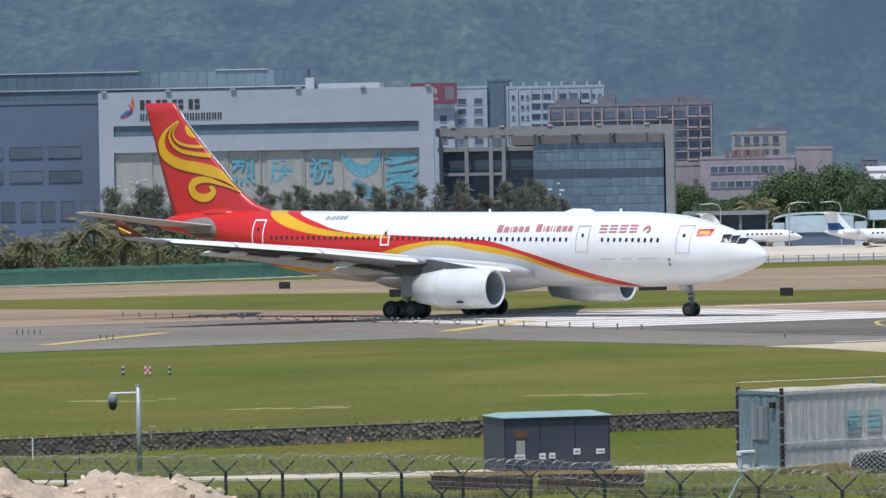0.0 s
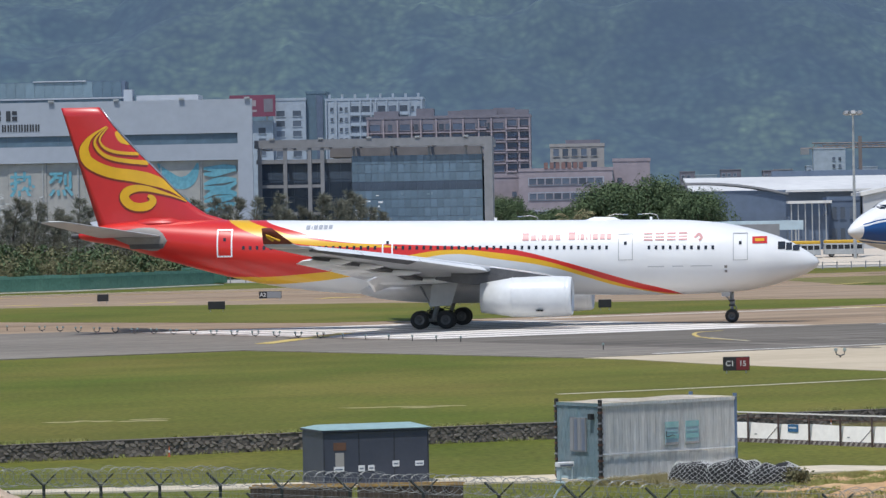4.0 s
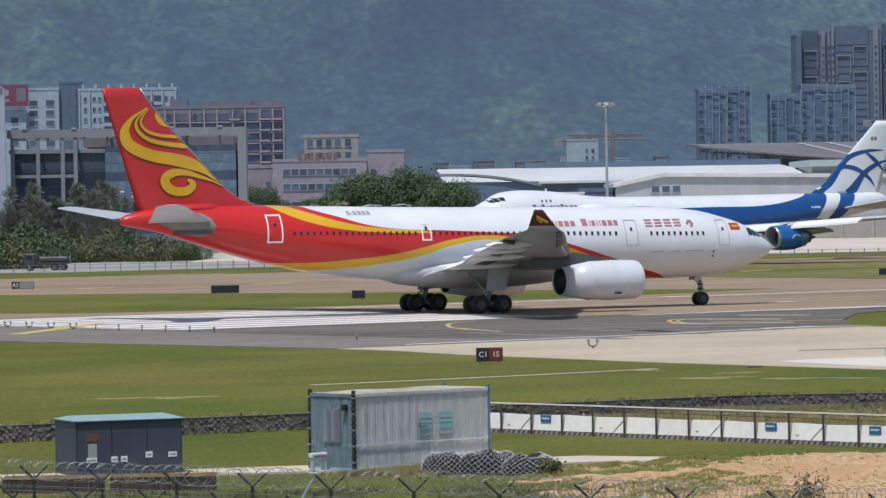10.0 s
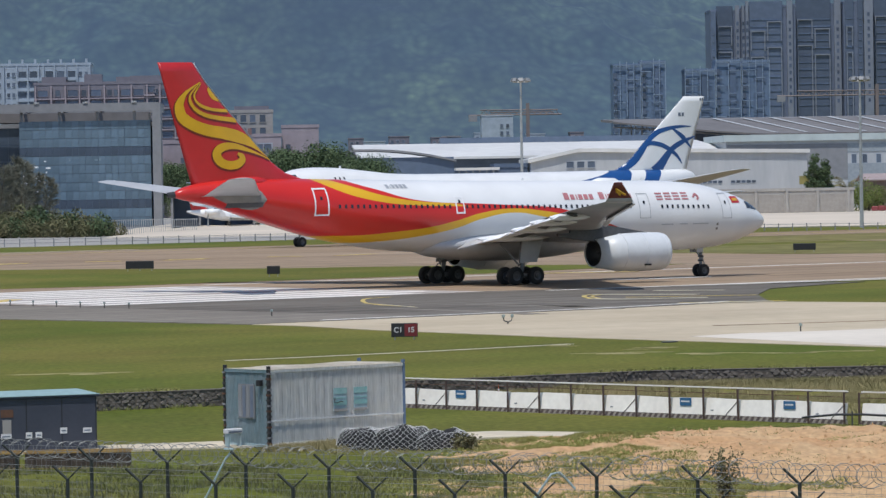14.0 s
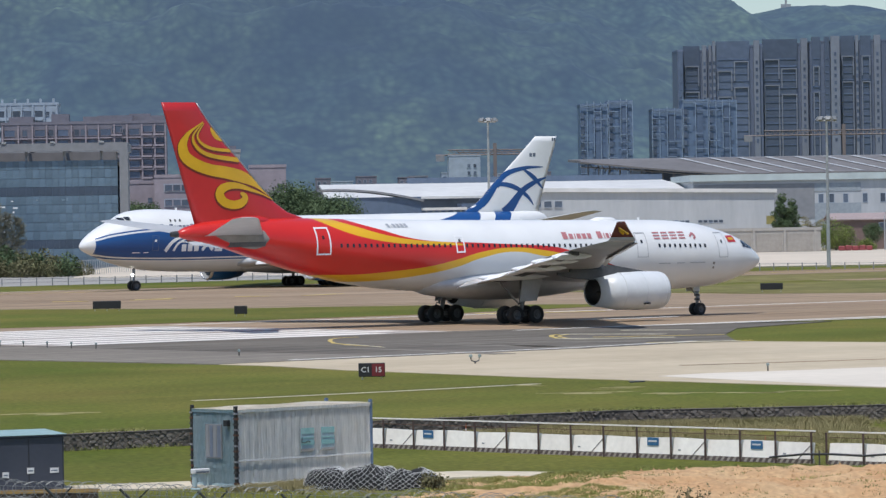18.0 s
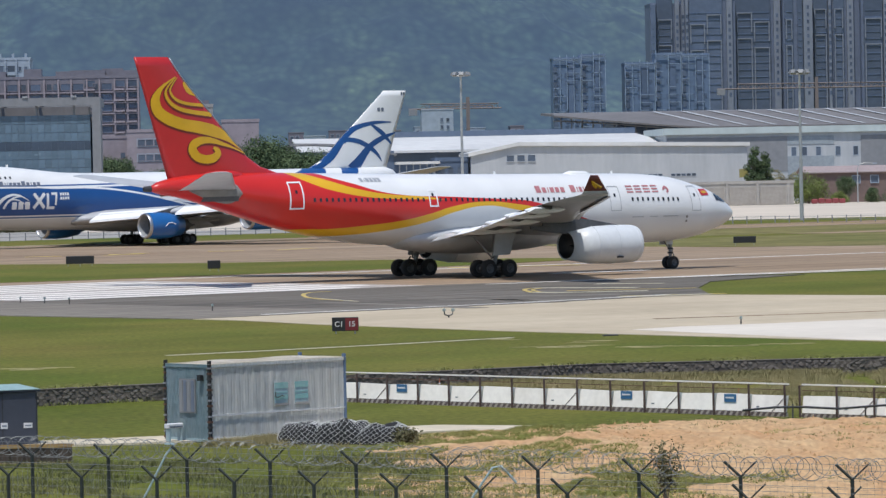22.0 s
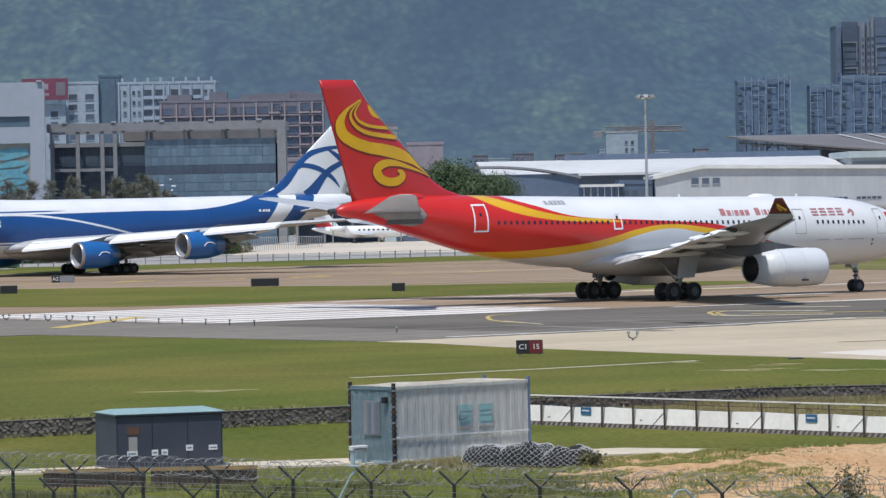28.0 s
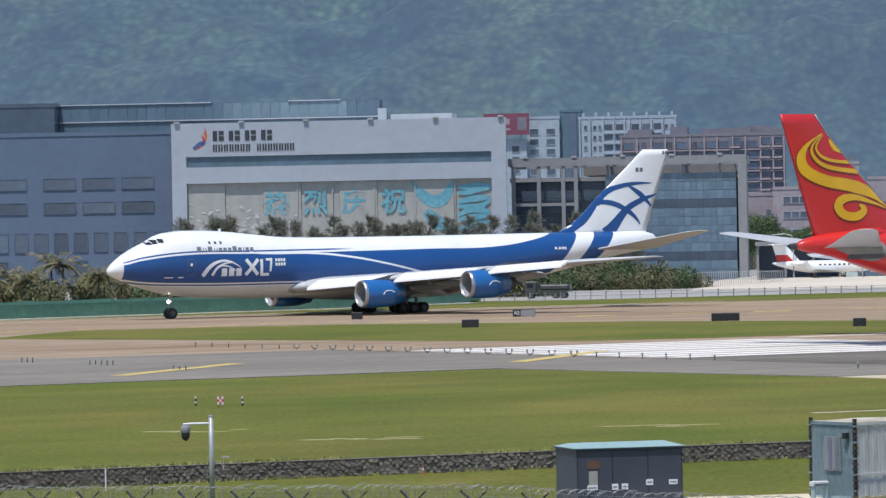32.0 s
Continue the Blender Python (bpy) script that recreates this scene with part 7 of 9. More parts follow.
def casuarina(h, seed):
    rng = random.Random(seed)
    t = new("casuarina_tree")
    lean = rng.uniform(0.05, 0.14) * h
    limbs = bmesh.new()
    tube([(0, 0, -.2), (lean * .3, 0, h * .5), (lean, 0, h)], [.2, .12, .03], 6, limbs)
    part("trunk", limbs, M_BARK, t)
    bm = bmesh.new()
    for k in range(75):
        f = rng.random() ** 0.75
        a, L = rng.uniform(0, 6.3), ((1 - f) ** 0.7 * 0.27 + 0.05) * h * rng.uniform(.6, 1.1)
        p0 = Vector((lean * f * f, 0, h * (0.1 + 0.86 * f)))
        dirn = Vector((math.cos(a) * .8 + .3, math.sin(a) * .8, rng.uniform(.25, .9))).normalized()
        for j in range(26):
            q = rng.random() ** .7
            c = p0 + dirn * L * q + Vector((rng.gauss(0, .16), rng.gauss(0, .16), rng.gauss(0, .16)))
            d = (dirn + Vector((rng.gauss(.15, .35), rng.gauss(0, .35), rng.gauss(0, .4)))).normalized() * rng.uniform(.4, 1.0)
            e = d.cross(Vector((rng.gauss(0, 1), rng.gauss(0, 1), .1))).normalized() * rng.uniform(.02, .05)
            bm.faces.new([bm.verts.new(c + p) for p in (-e, e, d + e * .3, d - e * .3)])
    part("crown", bm, M_LEAF_DRY, t)
    return t


def palm(h, seed):
    rng = random.Random(seed)
    t = new("palm_tree")
    part("trunk", tube([(0, 0, -.2), (.15, 0, h * .5), (.1, 0, h)], [.22, .16, .13], 8), M_BARK, t)
    bm = bmesh.new()
    for k in range(24):
        a = 2 * math.pi * k / 24 + rng.uniform(-.15, .15)
        L, rise = rng.uniform(2.0, 3.4), rng.uniform(-.2, 1.9)
        for i in range(9):
            s = (i + 0.5) / 9
            p = Vector((math.cos(a) * L * s, math.sin(a) * L * s, h + rise * 2.2 * s - 2.3 * s * s))
            side = Vector((-math.sin(a), math.cos(a), 0))
            for sg in (-1, 1):
                tip = p + side * sg * (0.75 * (1 - s * .55)) + Vector((math.cos(a) * .35, math.sin(a) * .35, -.35))
                w = Vector((math.cos(a), math.sin(a), 0.1)) * 0.11
                bm.faces.new([bm.verts.new(q) for q in (p - w, p + w, tip + w * .2, tip - w * .2)])
    part("crown", bm, M_PALM, t)
    return t


def shrub(w, h, seed, material):
    rng = random.Random(seed)
    bm = bmesh.new()
    for k in range(1100):
        a, r = rng.uniform(0, 6.3), rng.random() ** .5
        c = Vector((r * w * math.cos(a), r * w * math.sin(a) * .8, rng.uniform(.05, 1) * h * (1 - .55 * r * r)))
        leaf_quad(bm, c, rng.uniform(.11, .24) * max(1, h / 3), rng, c - Vector((0, 0, h * .25)), .8)
    t = new("shrub")
    part("foliage", bm, material, t)
    part("stem", tube([(0, 0, -.1), (.05, 0, h * .5)], [.08, .04], 5), M_BARK, t)
    return t


def scatter(base, places, label, category, group, seed):
    rng = random.Random(seed)
    for i, (x, y, s) in enumerate(places):
        b = base[i % len(base)]
        m = pose(x, y, 0, 0, 0, rng.uniform(0, 360) if category != "pine" else rng.uniform(-25, 25)) @ Matrix.Scale(s, 4)
        o = copy_thing(b, m)
        tagged(o, label, category, group)


def retire(base):
    for b in base:
        for o in (*b.children_recursive, b):
            bpy.data.objects.remove(o)


rng = random.Random(11)
trees = [broadleaf(10, 9, 1, M_LEAF), broadleaf(10, 10, 2, M_LEAF), broadleaf(10, 8, 5, M_LEAF)]
places = [(-15 + 3.9 * k + rng.uniform(-1, 1), 768 + rng.uniform(-6, 16), rng.uniform(.75, .95) + (0.48 if 3 < k < 9 else 0.1 * k if k < 4 else 0)) for k in range(10)]
places += [(1.5 + 2.9 * k, 763 + rng.uniform(-3, 5), rng.uniform(1.3, 1.6)) for k in range(7)]
places += [(-14 + 3.2 * k, 764 + rng.uniform(-3, 5), .85 + .09 * k) for k in range(5)]
places += [(118.6, 783, .5), (122.5, 775, .46), (126.5, 777, .5), (131, 776, .45)]
places += [(-33 + 3.4 * k, 1040 + rng.uniform(-6, 6), 1.45) for k in range(5)]
bright = [broadleaf(7.0, 11, 14, M_LEAFBRIGHT), broadleaf(5, 6, 15, M_LEAFBRIGHT, 4000, .2)]
scatter(bright[:1], [(110.4, 774, .98)], "broad yellow-green tree with a rounded crown by the garages", "tree", "airport trees", 23)
scatter(bright[1:], [(116.2, 775, .72)], "small bright green tree by the garages", "tree", "airport trees", 24)
retire(bright)
narrow = [broadleaf(11.5, 4.2, 8, M_LEAF, 4500, .2)]
scatter(narrow, [(102.4, 788, 1.05), (104.4, 790, .95)], "narrow dark green tree behind the garage row", "tree", "airport trees", 13)
retire(narrow)
scatter(trees, places, "dark green broadleaf tree with a dense rounded crown", "tree", "airport trees", 3)
pines = [casuarina(12, 21), casuarina(12, 22), casuarina(12, 23)]
places = [(-124 + 0.95 * k + rng.uniform(-.8, .8), 762 + rng.uniform(-6, 6), rng.uniform(.68, 1.15)) for k in range(90)]
scatter(pines, places, "wind-bent feathery casuarina with grey-green needles", "pine", "row of casuarinas", 4)
palms = [palm(4.7, 31), palm(5.6, 32)]
places = [(-130 + 1.15 * k + rng.uniform(-.6, .6), 594 + rng.uniform(-8, 10), rng.uniform(.55, 1.15)) for k in range(38)] + [(113, 822, 1.2), (-4.5, 755, 1.35), (.6, 755, 1.35)]
scatter(palms, places, "young palm with arching yellow-green fronds", "palm", "palms by the fence", 5)
shrubs = [shrub(2.6, 3.6, 41, M_LEAF), shrub(3.0, 3.0, 42, M_LEAFOLIVE), shrub(2.4, 3.2, 43, M_LEAFOLIVE)]
places = [(-133 + 1.9 * k + rng.uniform(-.6, .6), 606 + rng.uniform(-18, 26), rng.uniform(.9, 1.7)) for k in range(46)]
places += [(-50 + 1.6 * k, 700 + rng.uniform(-3, 6), rng.uniform(.9, 1.35)) for k in range(16)]
places += [(-68 + 1.8 * k, 655 + rng.uniform(-6, 8), rng.uniform(1.2, 2.2)) for k in range(12)]
places += [(-120 + 3.2 * k, 745 + rng.uniform(-4, 4), rng.uniform(1.3, 1.9)) for k in range(28)]
scatter(shrubs, places, "dense green and olive shrub", "shrub", "shrubs along the fence", 6)
retire(trees + pines + palms + shrubs)


# ---- airfield furniture ----
def board(x, y, w, h, label, cat="sign", turn=0.0):
    b = thing("airfield_sign", pose(x, y, 0, 0, 0, turn), label, cat, "airfield signs")
    part("panel", bm_box(-w / 2, w / 2, -.12, .12, .28, .28 + h, bevel=0.03), M_BLACK, b)
    for k in range(max(2, int(w / .8))):
        xx = -w / 2 + .2 + (w - .4) * k / (max(2, int(w / .8)) - 1)
        part("leg", tube([(xx, 0, -.05), (xx, 0, .3)], .035, 6), M_STEEL, b)
    return b


board(-35.9, 396.8, 1.6, 0.75, "back of a dark airfield sign on short legs")
board(-12.3, 408.7, 2.7, 0.75, "long dark airfield sign on short legs")
board(0.5, 374.2, 1.15, 0.72, "small dark airfield sign on short legs")
board(-52.9, 450.5, 1.2, 0.75, "small dark airfield sign on short legs")
board(57.0, 448.2, 2.4, 0.70, "long dark airfield sign on short legs")
b = board(-35.0, 450.6, 2.4, 0.75, "airfield sign with a black and a grey field")
part("grey_field", bm_box(-.35, 1.17, -.135, -.121, .32, .98), M_GREYSTONE, b)
text("A2", 0.55, Matrix.Translation((-.78, -.14, .66)) @ FACE, M_SIGNWHITE, b)
b = thing("holding_sign", pose(7.05, 220.3, 0, 0, 0, 0), "holding position sign in black and red with white writing", "sign", "airfield signs")
part("panel", bm_box(-.69, .69, -.1, .1, .14, .86, bevel=0.02), M_BLACK, b)
part("red_field", bm_box(.0, .66, -.112, -.101, .18, .82), M_SIGNRED, b, "red field")
text("C1", 0.38, Matrix.Translation((-.33, -.12, .5)) @ FACE, M_SIGNWHITE, b, "white letters")
text("15", 0.38, Matrix.Translation((.33, -.12, .5)) @ FACE, M_SIGNWHITE, b, "white numerals")
for xx in (-.5, .5):
    part("leg", tube([(xx, 0, -.05), (xx, 0, .16)], .04, 6), M_STEEL, b)


M_LENS = surf("green-white lamp lens", (0.30, 0.36, 0.34), rough=0.2)


def runway_light(twin):
    t = new("threshold_light")
    if twin:
        part("bracket", tube([(-.28, 0, .42), (-.24, 0, .2), (0, 0, .12), (.24, 0, .2), (.28, 0, .42)], .05, 6), M_DARKMETAL, t)
        part("stem", tube([(0, 0, 0), (0, 0, .14)], .06, 6), M_DARKMETAL, t)
        for x in (-.28, .28):
            part("lamp", lathe([(.38, .04), (.42, .10), (.55, .11), (.6, .03)], 10, "z"), M_LENS, t).matrix_basis = pose(x, 0, 0)
    else:
        part("stem", tube([(0, 0, 0), (0, 0, .36)], .05, 6), M_DARKMETAL, t)
        part("lamp", lathe([(.34, .04), (.38, .10), (.5, .10), (.55, .03)], 10, "z"), M_LENS, t)
    return t


twin, single = runway_light(True), runway_light(False)
for k in range(27):
    v = 237 + 3.0 * k
    m = pose(*uv(155.8, v, 0.05), 0, 0, 0)
    tagged(copy_thing(single if (k < 6 or k > 20) else twin, m @ Matrix.Scale(.78, 4)), "elevated threshold light on a forked bracket" if 6 <= k <= 20 else "elevated threshold light on a short stem", "runway light", "threshold lights")
for u0, v0, n in ((127.3, 286.2, 3), (127.5, 274.8, 5), (125.5, 257.2, 3), (96, 262, 5), (97, 276, 4)):
    for k in range(n):
        tagged(copy_thing(single, pose(*uv(u0 + .1 * k, v0 - .75 * k, 0.05)) @ Matrix.Scale(.75, 4)), "elevated approach light on a short stem", "runway light", "approach lights")
tagged(copy_thing(twin, pose(13.6, 240.8, .03) @ Matrix.Scale(.9, 4)), "forked taxiway light on pale concrete", "runway light", "taxiway lights")
for x, y in ((27.8, 220.7), (0.2, 262.4)):
    tagged(copy_thing(single, pose(x, y, .03) @ Matrix.Scale(.8, 4)), "dark taxiway edge light on a stem", "runway light", "taxiway lights")
retire([twin, single])


M_REDPOST = surf("red marker paint", (0.50, 0.04, 0.05), rough=0.5, scale=2.0)
for x, y in ((-31.6, 217.5), (-34.2, 218.5)):
    p = thing("marker_post", pose(x, y, 0) @ Matrix.Scale(.8, 4), "short black and white striped marker post", "marker post", "marker posts")
    for k in range(4):
        part("band", lathe([(.15 * k, .01), (.15 * k, .07), (.15 * k + .15, .07), (.15 * k + .15, .01)], 8, "z"), M_BLACK if k % 2 == 0 else M_SIGNWHITE, p)
p = thing("marker_box", pose(-32.4, 215.2, 0) @ Matrix.Diagonal((.55, .55, .8, 1)), "red and white checked marker box on legs", "marker")
for i in range(3):
    for j in range(3):
        part("field", bm_box(-.3 + .2 * i, -.1 + .2 * i, -.12, .12, .2 + .17 * j, .37 + .17 * j), M_REDPOST if (i + j) % 2 else M_SIGNWHITE, p)
for x in (-.22, .22):
    part("leg", tube([(x, 0, -.05), (x, 0, .2)], .03, 6), M_REDPOST, p)
slab("drain_cover", [(19.5, 209.4), (20.3, 209.9), (20.3, 210.6), (19.5, 210.1)], 0.05, M_DARKMETAL, "dark flat drain cover in the grass", "drain cover", kind="", plain=True, thick=.1)
slab("worn_track", band([(-2, 197.8), (3, 201.0), (8, 204.6), (15, 210.2)], 0.5), 0.012, M_PALELINE, "thin pale worn track in the grass", "track", plain=True, thick=.05)
slab("bright_concrete", [(21.6, 216.4), (24.4, 219.2), (29.5, 221.0), (60, 236), (60, 190), (36, 190), (30.0, 198.4), (26.2, 206.6)], 0.042, surf("fresh pale concrete", (0.70, 0.635, 0.54), (0.62, 0.56, 0.475), spec=.2, rough=0.85, scale=0.1, fine=1.0, speck=.05), "freshly laid pale concrete", "concrete", plain=True, thick=.05)
slab("pavement_crack", band([(24.4, 231.6), (30, 233.2), (38.4, 236.4), (60, 247)], .5), 0.045, M_TAN, "sealed joint across the concrete", "joint", plain=True, thick=.02)


# ---- stone wall ----
def build_stone_wall():
    base = thing("stone_wall", pose(0, 0, 0), "dark rubble stone retaining wall with mortar joints", "wall", kind="structure")
    rng = random.Random(17)

    def stone(bm, m):
        n, w, h = rng.choice((5, 6, 7)), rng.uniform(.07, .18), rng.uniform(.045, .095)
        ring = [(w * math.cos(6.283 * i / n) * rng.uniform(.7, 1.15), h * math.sin(6.283 * i / n) * rng.uniform(.7, 1.15)) for i in range(n)]
        a = [bm.verts.new(m @ Vector((x, .03, z))) for x, z in ring]
        b = [bm.verts.new(m @ Vector((x * .86, -.025, z * .86))) for x, z in ring]
        for i in range(n):
            bm.faces.new((a[i], a[(i + 1) % n], b[(i + 1) % n], b[i]))
        bm.faces.new(b)

    meshes = []
    for k in range(14):
        bm = bmesh.new()
        stone(bm, Matrix())
        bmesh.ops.recalc_face_normals(bm, faces=bm.faces[:])
        meshes.append(mesh_of(bm, M_STONE))
    rest = bmesh.new()
    pts = [p for p in WALL_LINE if abs(p[0]) < 100]
    for (x0, y0), (x1, y1) in zip(pts, pts[1:]):
        d = Vector((x1 - x0, y1 - y0, 0))
        L, ang = d.length, math.degrees(math.atan2(d.y, d.x))
        part("mortar", bm_box(-.05, L + .05, -.30, .16, LOW - .2, .03), M_MORTAR, base).matrix_basis = pose(x0, y0, 0, 0, 0, ang)
        part("coping", bm_box(-.05, L + .05, -.33, .3, .032, .05), M_MORTAR, base, "dark coping strip").matrix_basis = pose(x0, y0, 0, 0, 0, ang)
        s = 0.2
        while s < L and x0 + d.normalized().x * s < 44:
            for j in range(5):
                q = s + (.14 if j % 2 else 0) + rng.uniform(-.06, .06)
                p = Vector((x0, y0, 0)) + d.normalized() * q
                m = pose(p.x, p.y, LOW + .08 + .122 * j + rng.uniform(-.02, .02), 0, 0, ang) @ Matrix.Translation((0, -.30 + rng.uniform(-.03, .03), 0)) @ Matrix.Rotation(rng.uniform(-.5, .5), 4, "Y")
                if -19 < p.x < -7:
                    shared("stone", rng.choice(meshes), base, m)
                else:
                    stone(rest, m)
            s += .28
    bmesh.ops.recalc_face_normals(rest, faces=rest.faces[:])
    tagged(part("stonework", rest, M_STONEREST, base, "dark rubble stones in mortar"), kind="stuff")


build_stone_wall()


# ---- rough grass ----
def tufts(name, label, spots, h, material, seed, lean=.25, keep=None):
    """A drift of grass blades over (x0, x1, y0, y1, z, number) areas."""
    rng = random.Random(seed)
    vs, fs = [], []
    for x0, x1, y0, y1, z, n in spots:
        for k in range(n):
            x, y = rng.uniform(x0, x1), rng.uniform(y0, y1)
            if noise.noise(Vector((x * .35, y * .35, seed))) < -.12 or (keep and not keep(x, y)):
                continue
            zz = z(x, y) if callable(z) else z
            for b in range(4):
                a, r = rng.uniform(0, 6.3), rng.uniform(.5, 1.15) * h
                dx, dy = math.cos(a) * r * lean, math.sin(a) * r * lean
                ox, oy = rng.uniform(-.12, .12), rng.uniform(-.12, .12)
                w = .007 + .008 * rng.random()
                i = len(vs)
                vs += [(x + ox - w, y + oy, zz - .02), (x + ox + w, y + oy, zz - .02), (x + ox + dx, y + oy + dy, zz + r)]
                fs.append((i, i + 1, i + 2))
    me = bpy.data.meshes.new(name)
    me.from_pydata(vs, [], fs)
    me.materials.append(material)
    tagged(new(name, me), label, "grass", kind="stuff")


def low_ground(x, y):
    return lerp_table([(40, -1.7), (100, -1.7), (118, -1.5), (130, LOW - .05), (200, LOW)], y)[0]


M_BLADE = surf("grass blades", (0.19, 0.225, 0.045), (0.27, 0.25, 0.085), rough=.8, scale=.4, fine=3, island=.35)
M_OLIVE = surf("olive weeds", (0.10, 0.12, 0.035), (0.165, 0.155, 0.06), rough=.85, scale=.3, fine=3, island=.35)
M_WEED = surf("dull green weeds", (0.13, 0.165, 0.05), (0.20, 0.20, 0.08), rough=.85, scale=.4, fine=3, island=.35)
M_STRAW = surf("dry weeds", (0.31, 0.25, 0.12), (0.22, 0.2, 0.085), rough=.85, scale=.25, fine=3, island=.22)
tufts("rough_grass", "rough green grass along the fence", [(-34, 8, 116, 131, low_ground, 3600), (-34, 8, 131, 139, low_ground, 1500), (-12, 3, 138.5, 141.4, low_ground, 500)], .08, M_BLADE, 5, .9)
tufts("dry_weeds", "tall dry brownish weeds below the wall", [(6, 40, 162, 178, LOW, 30000), (2, 10, 137.5, 141, LOW, 700), (20, 40, 150, 166, LOW, 5000)], .22, M_STRAW, 6, .9, lambda x, y: y < 145 or y > 167.2 - (x - 4.6) * 1.095)
tufts("fence_weeds", "dense olive weeds along the fence", [(-30, -10, 118, 133, low_ground, 7000), (-12, 9, 110, 133, low_ground, 16000)], .20, M_OLIVE, 33, .7)
tufts("cabin_weeds", "dead brown weeds at the cabin's foot", [(-.3, 2.6, 139.8, 142.0, LOW, 900), (1.2, 4.2, 141.0, 143.8, LOW, 900)], .20, M_STRAW, 35, .8)
wall_band = lambda x, y: abs(y - wall_y(x) - .25) < .32
tufts("wall_grass", "grass hanging over the top of the stone wall", [(-42, -12, 148, 166, .06, 26000), (-12, 16, 164, 180, .06, 26000), (16, 44, 178, 182, .06, 9000)], .14, M_BLADE, 7, 1.0, wall_band)
foot_band = lambda x, y: 0 < wall_y(x) - .32 - y < .5
tufts("wall_weeds", "weeds at the foot of the stone wall", [(-42, -12, 148, 166, LOW, 14000), (-12, 16, 164, 180, LOW, 14000)], .17, M_BLADE, 9, .8, foot_band)
tufts("dry_weeds", "dry weeds hiding the wall's foot", [(9, 44, 176.0, 180.4, LOW, 30000)], .30, M_STRAW, 19, .6)


# ---- the near strip: kiosk, cabin, barrier, fence ----
M_KIOSK = surf("dark slate-blue steel", (0.043, 0.049, 0.071), (0.055, 0.061, 0.085), rough=0.5, scale=0.8, fine=6.0, speck=.06)
M_KIOSKROOF = surf("pale teal roof sheet", (0.26, 0.38, 0.37), (0.31, 0.43, 0.42), rough=0.5, scale=1.0)
M_CABIN = surf("weathered pale blue steel", (0.95, 0.94, 0.9), (0.78, 0.79, 0.77), rough=0.6, scale=1.4, fine=7.0, speck=.16, mix=.2, stretch=(3.0, 3.0, .3))
M_CABINEND = surf("weathered blue-grey steel", (0.27, 0.40, 0.45), (0.38, 0.46, 0.49), rough=0.6, scale=1.2, fine=9.0, speck=.15, stretch=(2.0, 2.0, .5))
M_CABINROOF = surf("pale rusty roof", (0.84, 0.79, 0.69), (0.62, 0.55, 0.45), rough=0.8, scale=.9, fine=5.0)
M_TEAL = surf("faded teal paint", (0.18, 0.42, 0.42), (0.30, 0.47, 0.46), rough=.5, scale=2.0)
M_PAPER = surf("white notice", (0.72, 0.72, 0.72), (0.6, 0.6, 0.62), rough=.6, scale=4.0)
M_TARP = surf("black ground cover", (0.018, 0.018, 0.02), rough=.85, scale=2.0)
M_NET = surf("white netting cord", (0.66, 0.66, 0.64), rough=.8, scale=4.0)

kiosk = thing("power_kiosk", pose(-9.32, 141.5, LOW, 0, 0, 20), "dark slate-blue steel power kiosk with a pale teal roof", "kiosk")
KL, KW = 3.72, 2.5
part("body", bm_box(0, KL, 0, KW, 0, 1.80, bevel=.02), M_KIOSK, kiosk)
part("roof_edge", bm_box(-.06, KL + .06, -.08, KW + .08, 1.802, 1.86), M_KIOSK, kiosk)
bm = bmesh.new()
vs = [bm.verts.new(p) for p in ((-.06, -.10, 1.862), (KL + .08, -.10, 1.862), (KL + .08, KW + .1, 1.862), (-.06, KW + .1, 1.862), (-.06, -.10, 1.88), (KL + .08, -.10, 1.88), (KL - .2, KW * .6, 2.0), (.2, KW * .6, 2.0))]
for q in ((0, 3, 2, 1), (0, 1, 5, 4), (1, 2, 6, 5), (2, 3, 7, 6), (3, 0, 4, 7), (4, 5, 6, 7)):
    bm.faces.new([vs[i] for i in q])
part("roof", bm, M_KIOSKROOF, kiosk, "pale teal sloped roof")
part("plinth", bm_box(-.1, KL + .1, -.1, KW + .1, -.15, .02), M_CONCRETE, kiosk)
for x in (.02, 1.24, 2.48, KL - .05):
    part("door_joint", bm_box(x, x + .02, -.012, .0, .08, 1.75), M_BLACK, kiosk)
part("notice", bm_box(.42, .72, -.02, -.004, .62, 1.10), M_CREAM, kiosk, "faded cream notice")
part("rust_patch", bm_box(.36, .80, -.015, -.004, 1.18, 1.44), M_RUST, kiosk, "rust-brown stained vent")
for x, z, w, h in ((.36, .46, .36, .18), (1.22, .46, .22, .2), (1.56, .46, .22, .2), (2.42, .58, .24, .2), (3.22, .58, .3, .17)):
    n = part("notice", bm_box(x, x + w, -.022, -.004, z, z + h), M_PAPER, kiosk, "small white notice")
    part("writing_bar", bm_box(x + .04, x + w - .04, -.027, -.0225, z + h * .35, z + h * .6), M_LETTER_GREY, n)

# slatted dark crates with rusty yellow rails before the kiosk
M_OCHRE = surf("worn ochre paint", (0.42, 0.27, 0.08), (0.25, 0.16, 0.08), rough=.8, scale=2.0)
M_SLATDARK = surf("dark brown slats", (0.045, 0.035, 0.028), (0.075, 0.055, 0.04), rough=.8, scale=2.0, rand=.3)
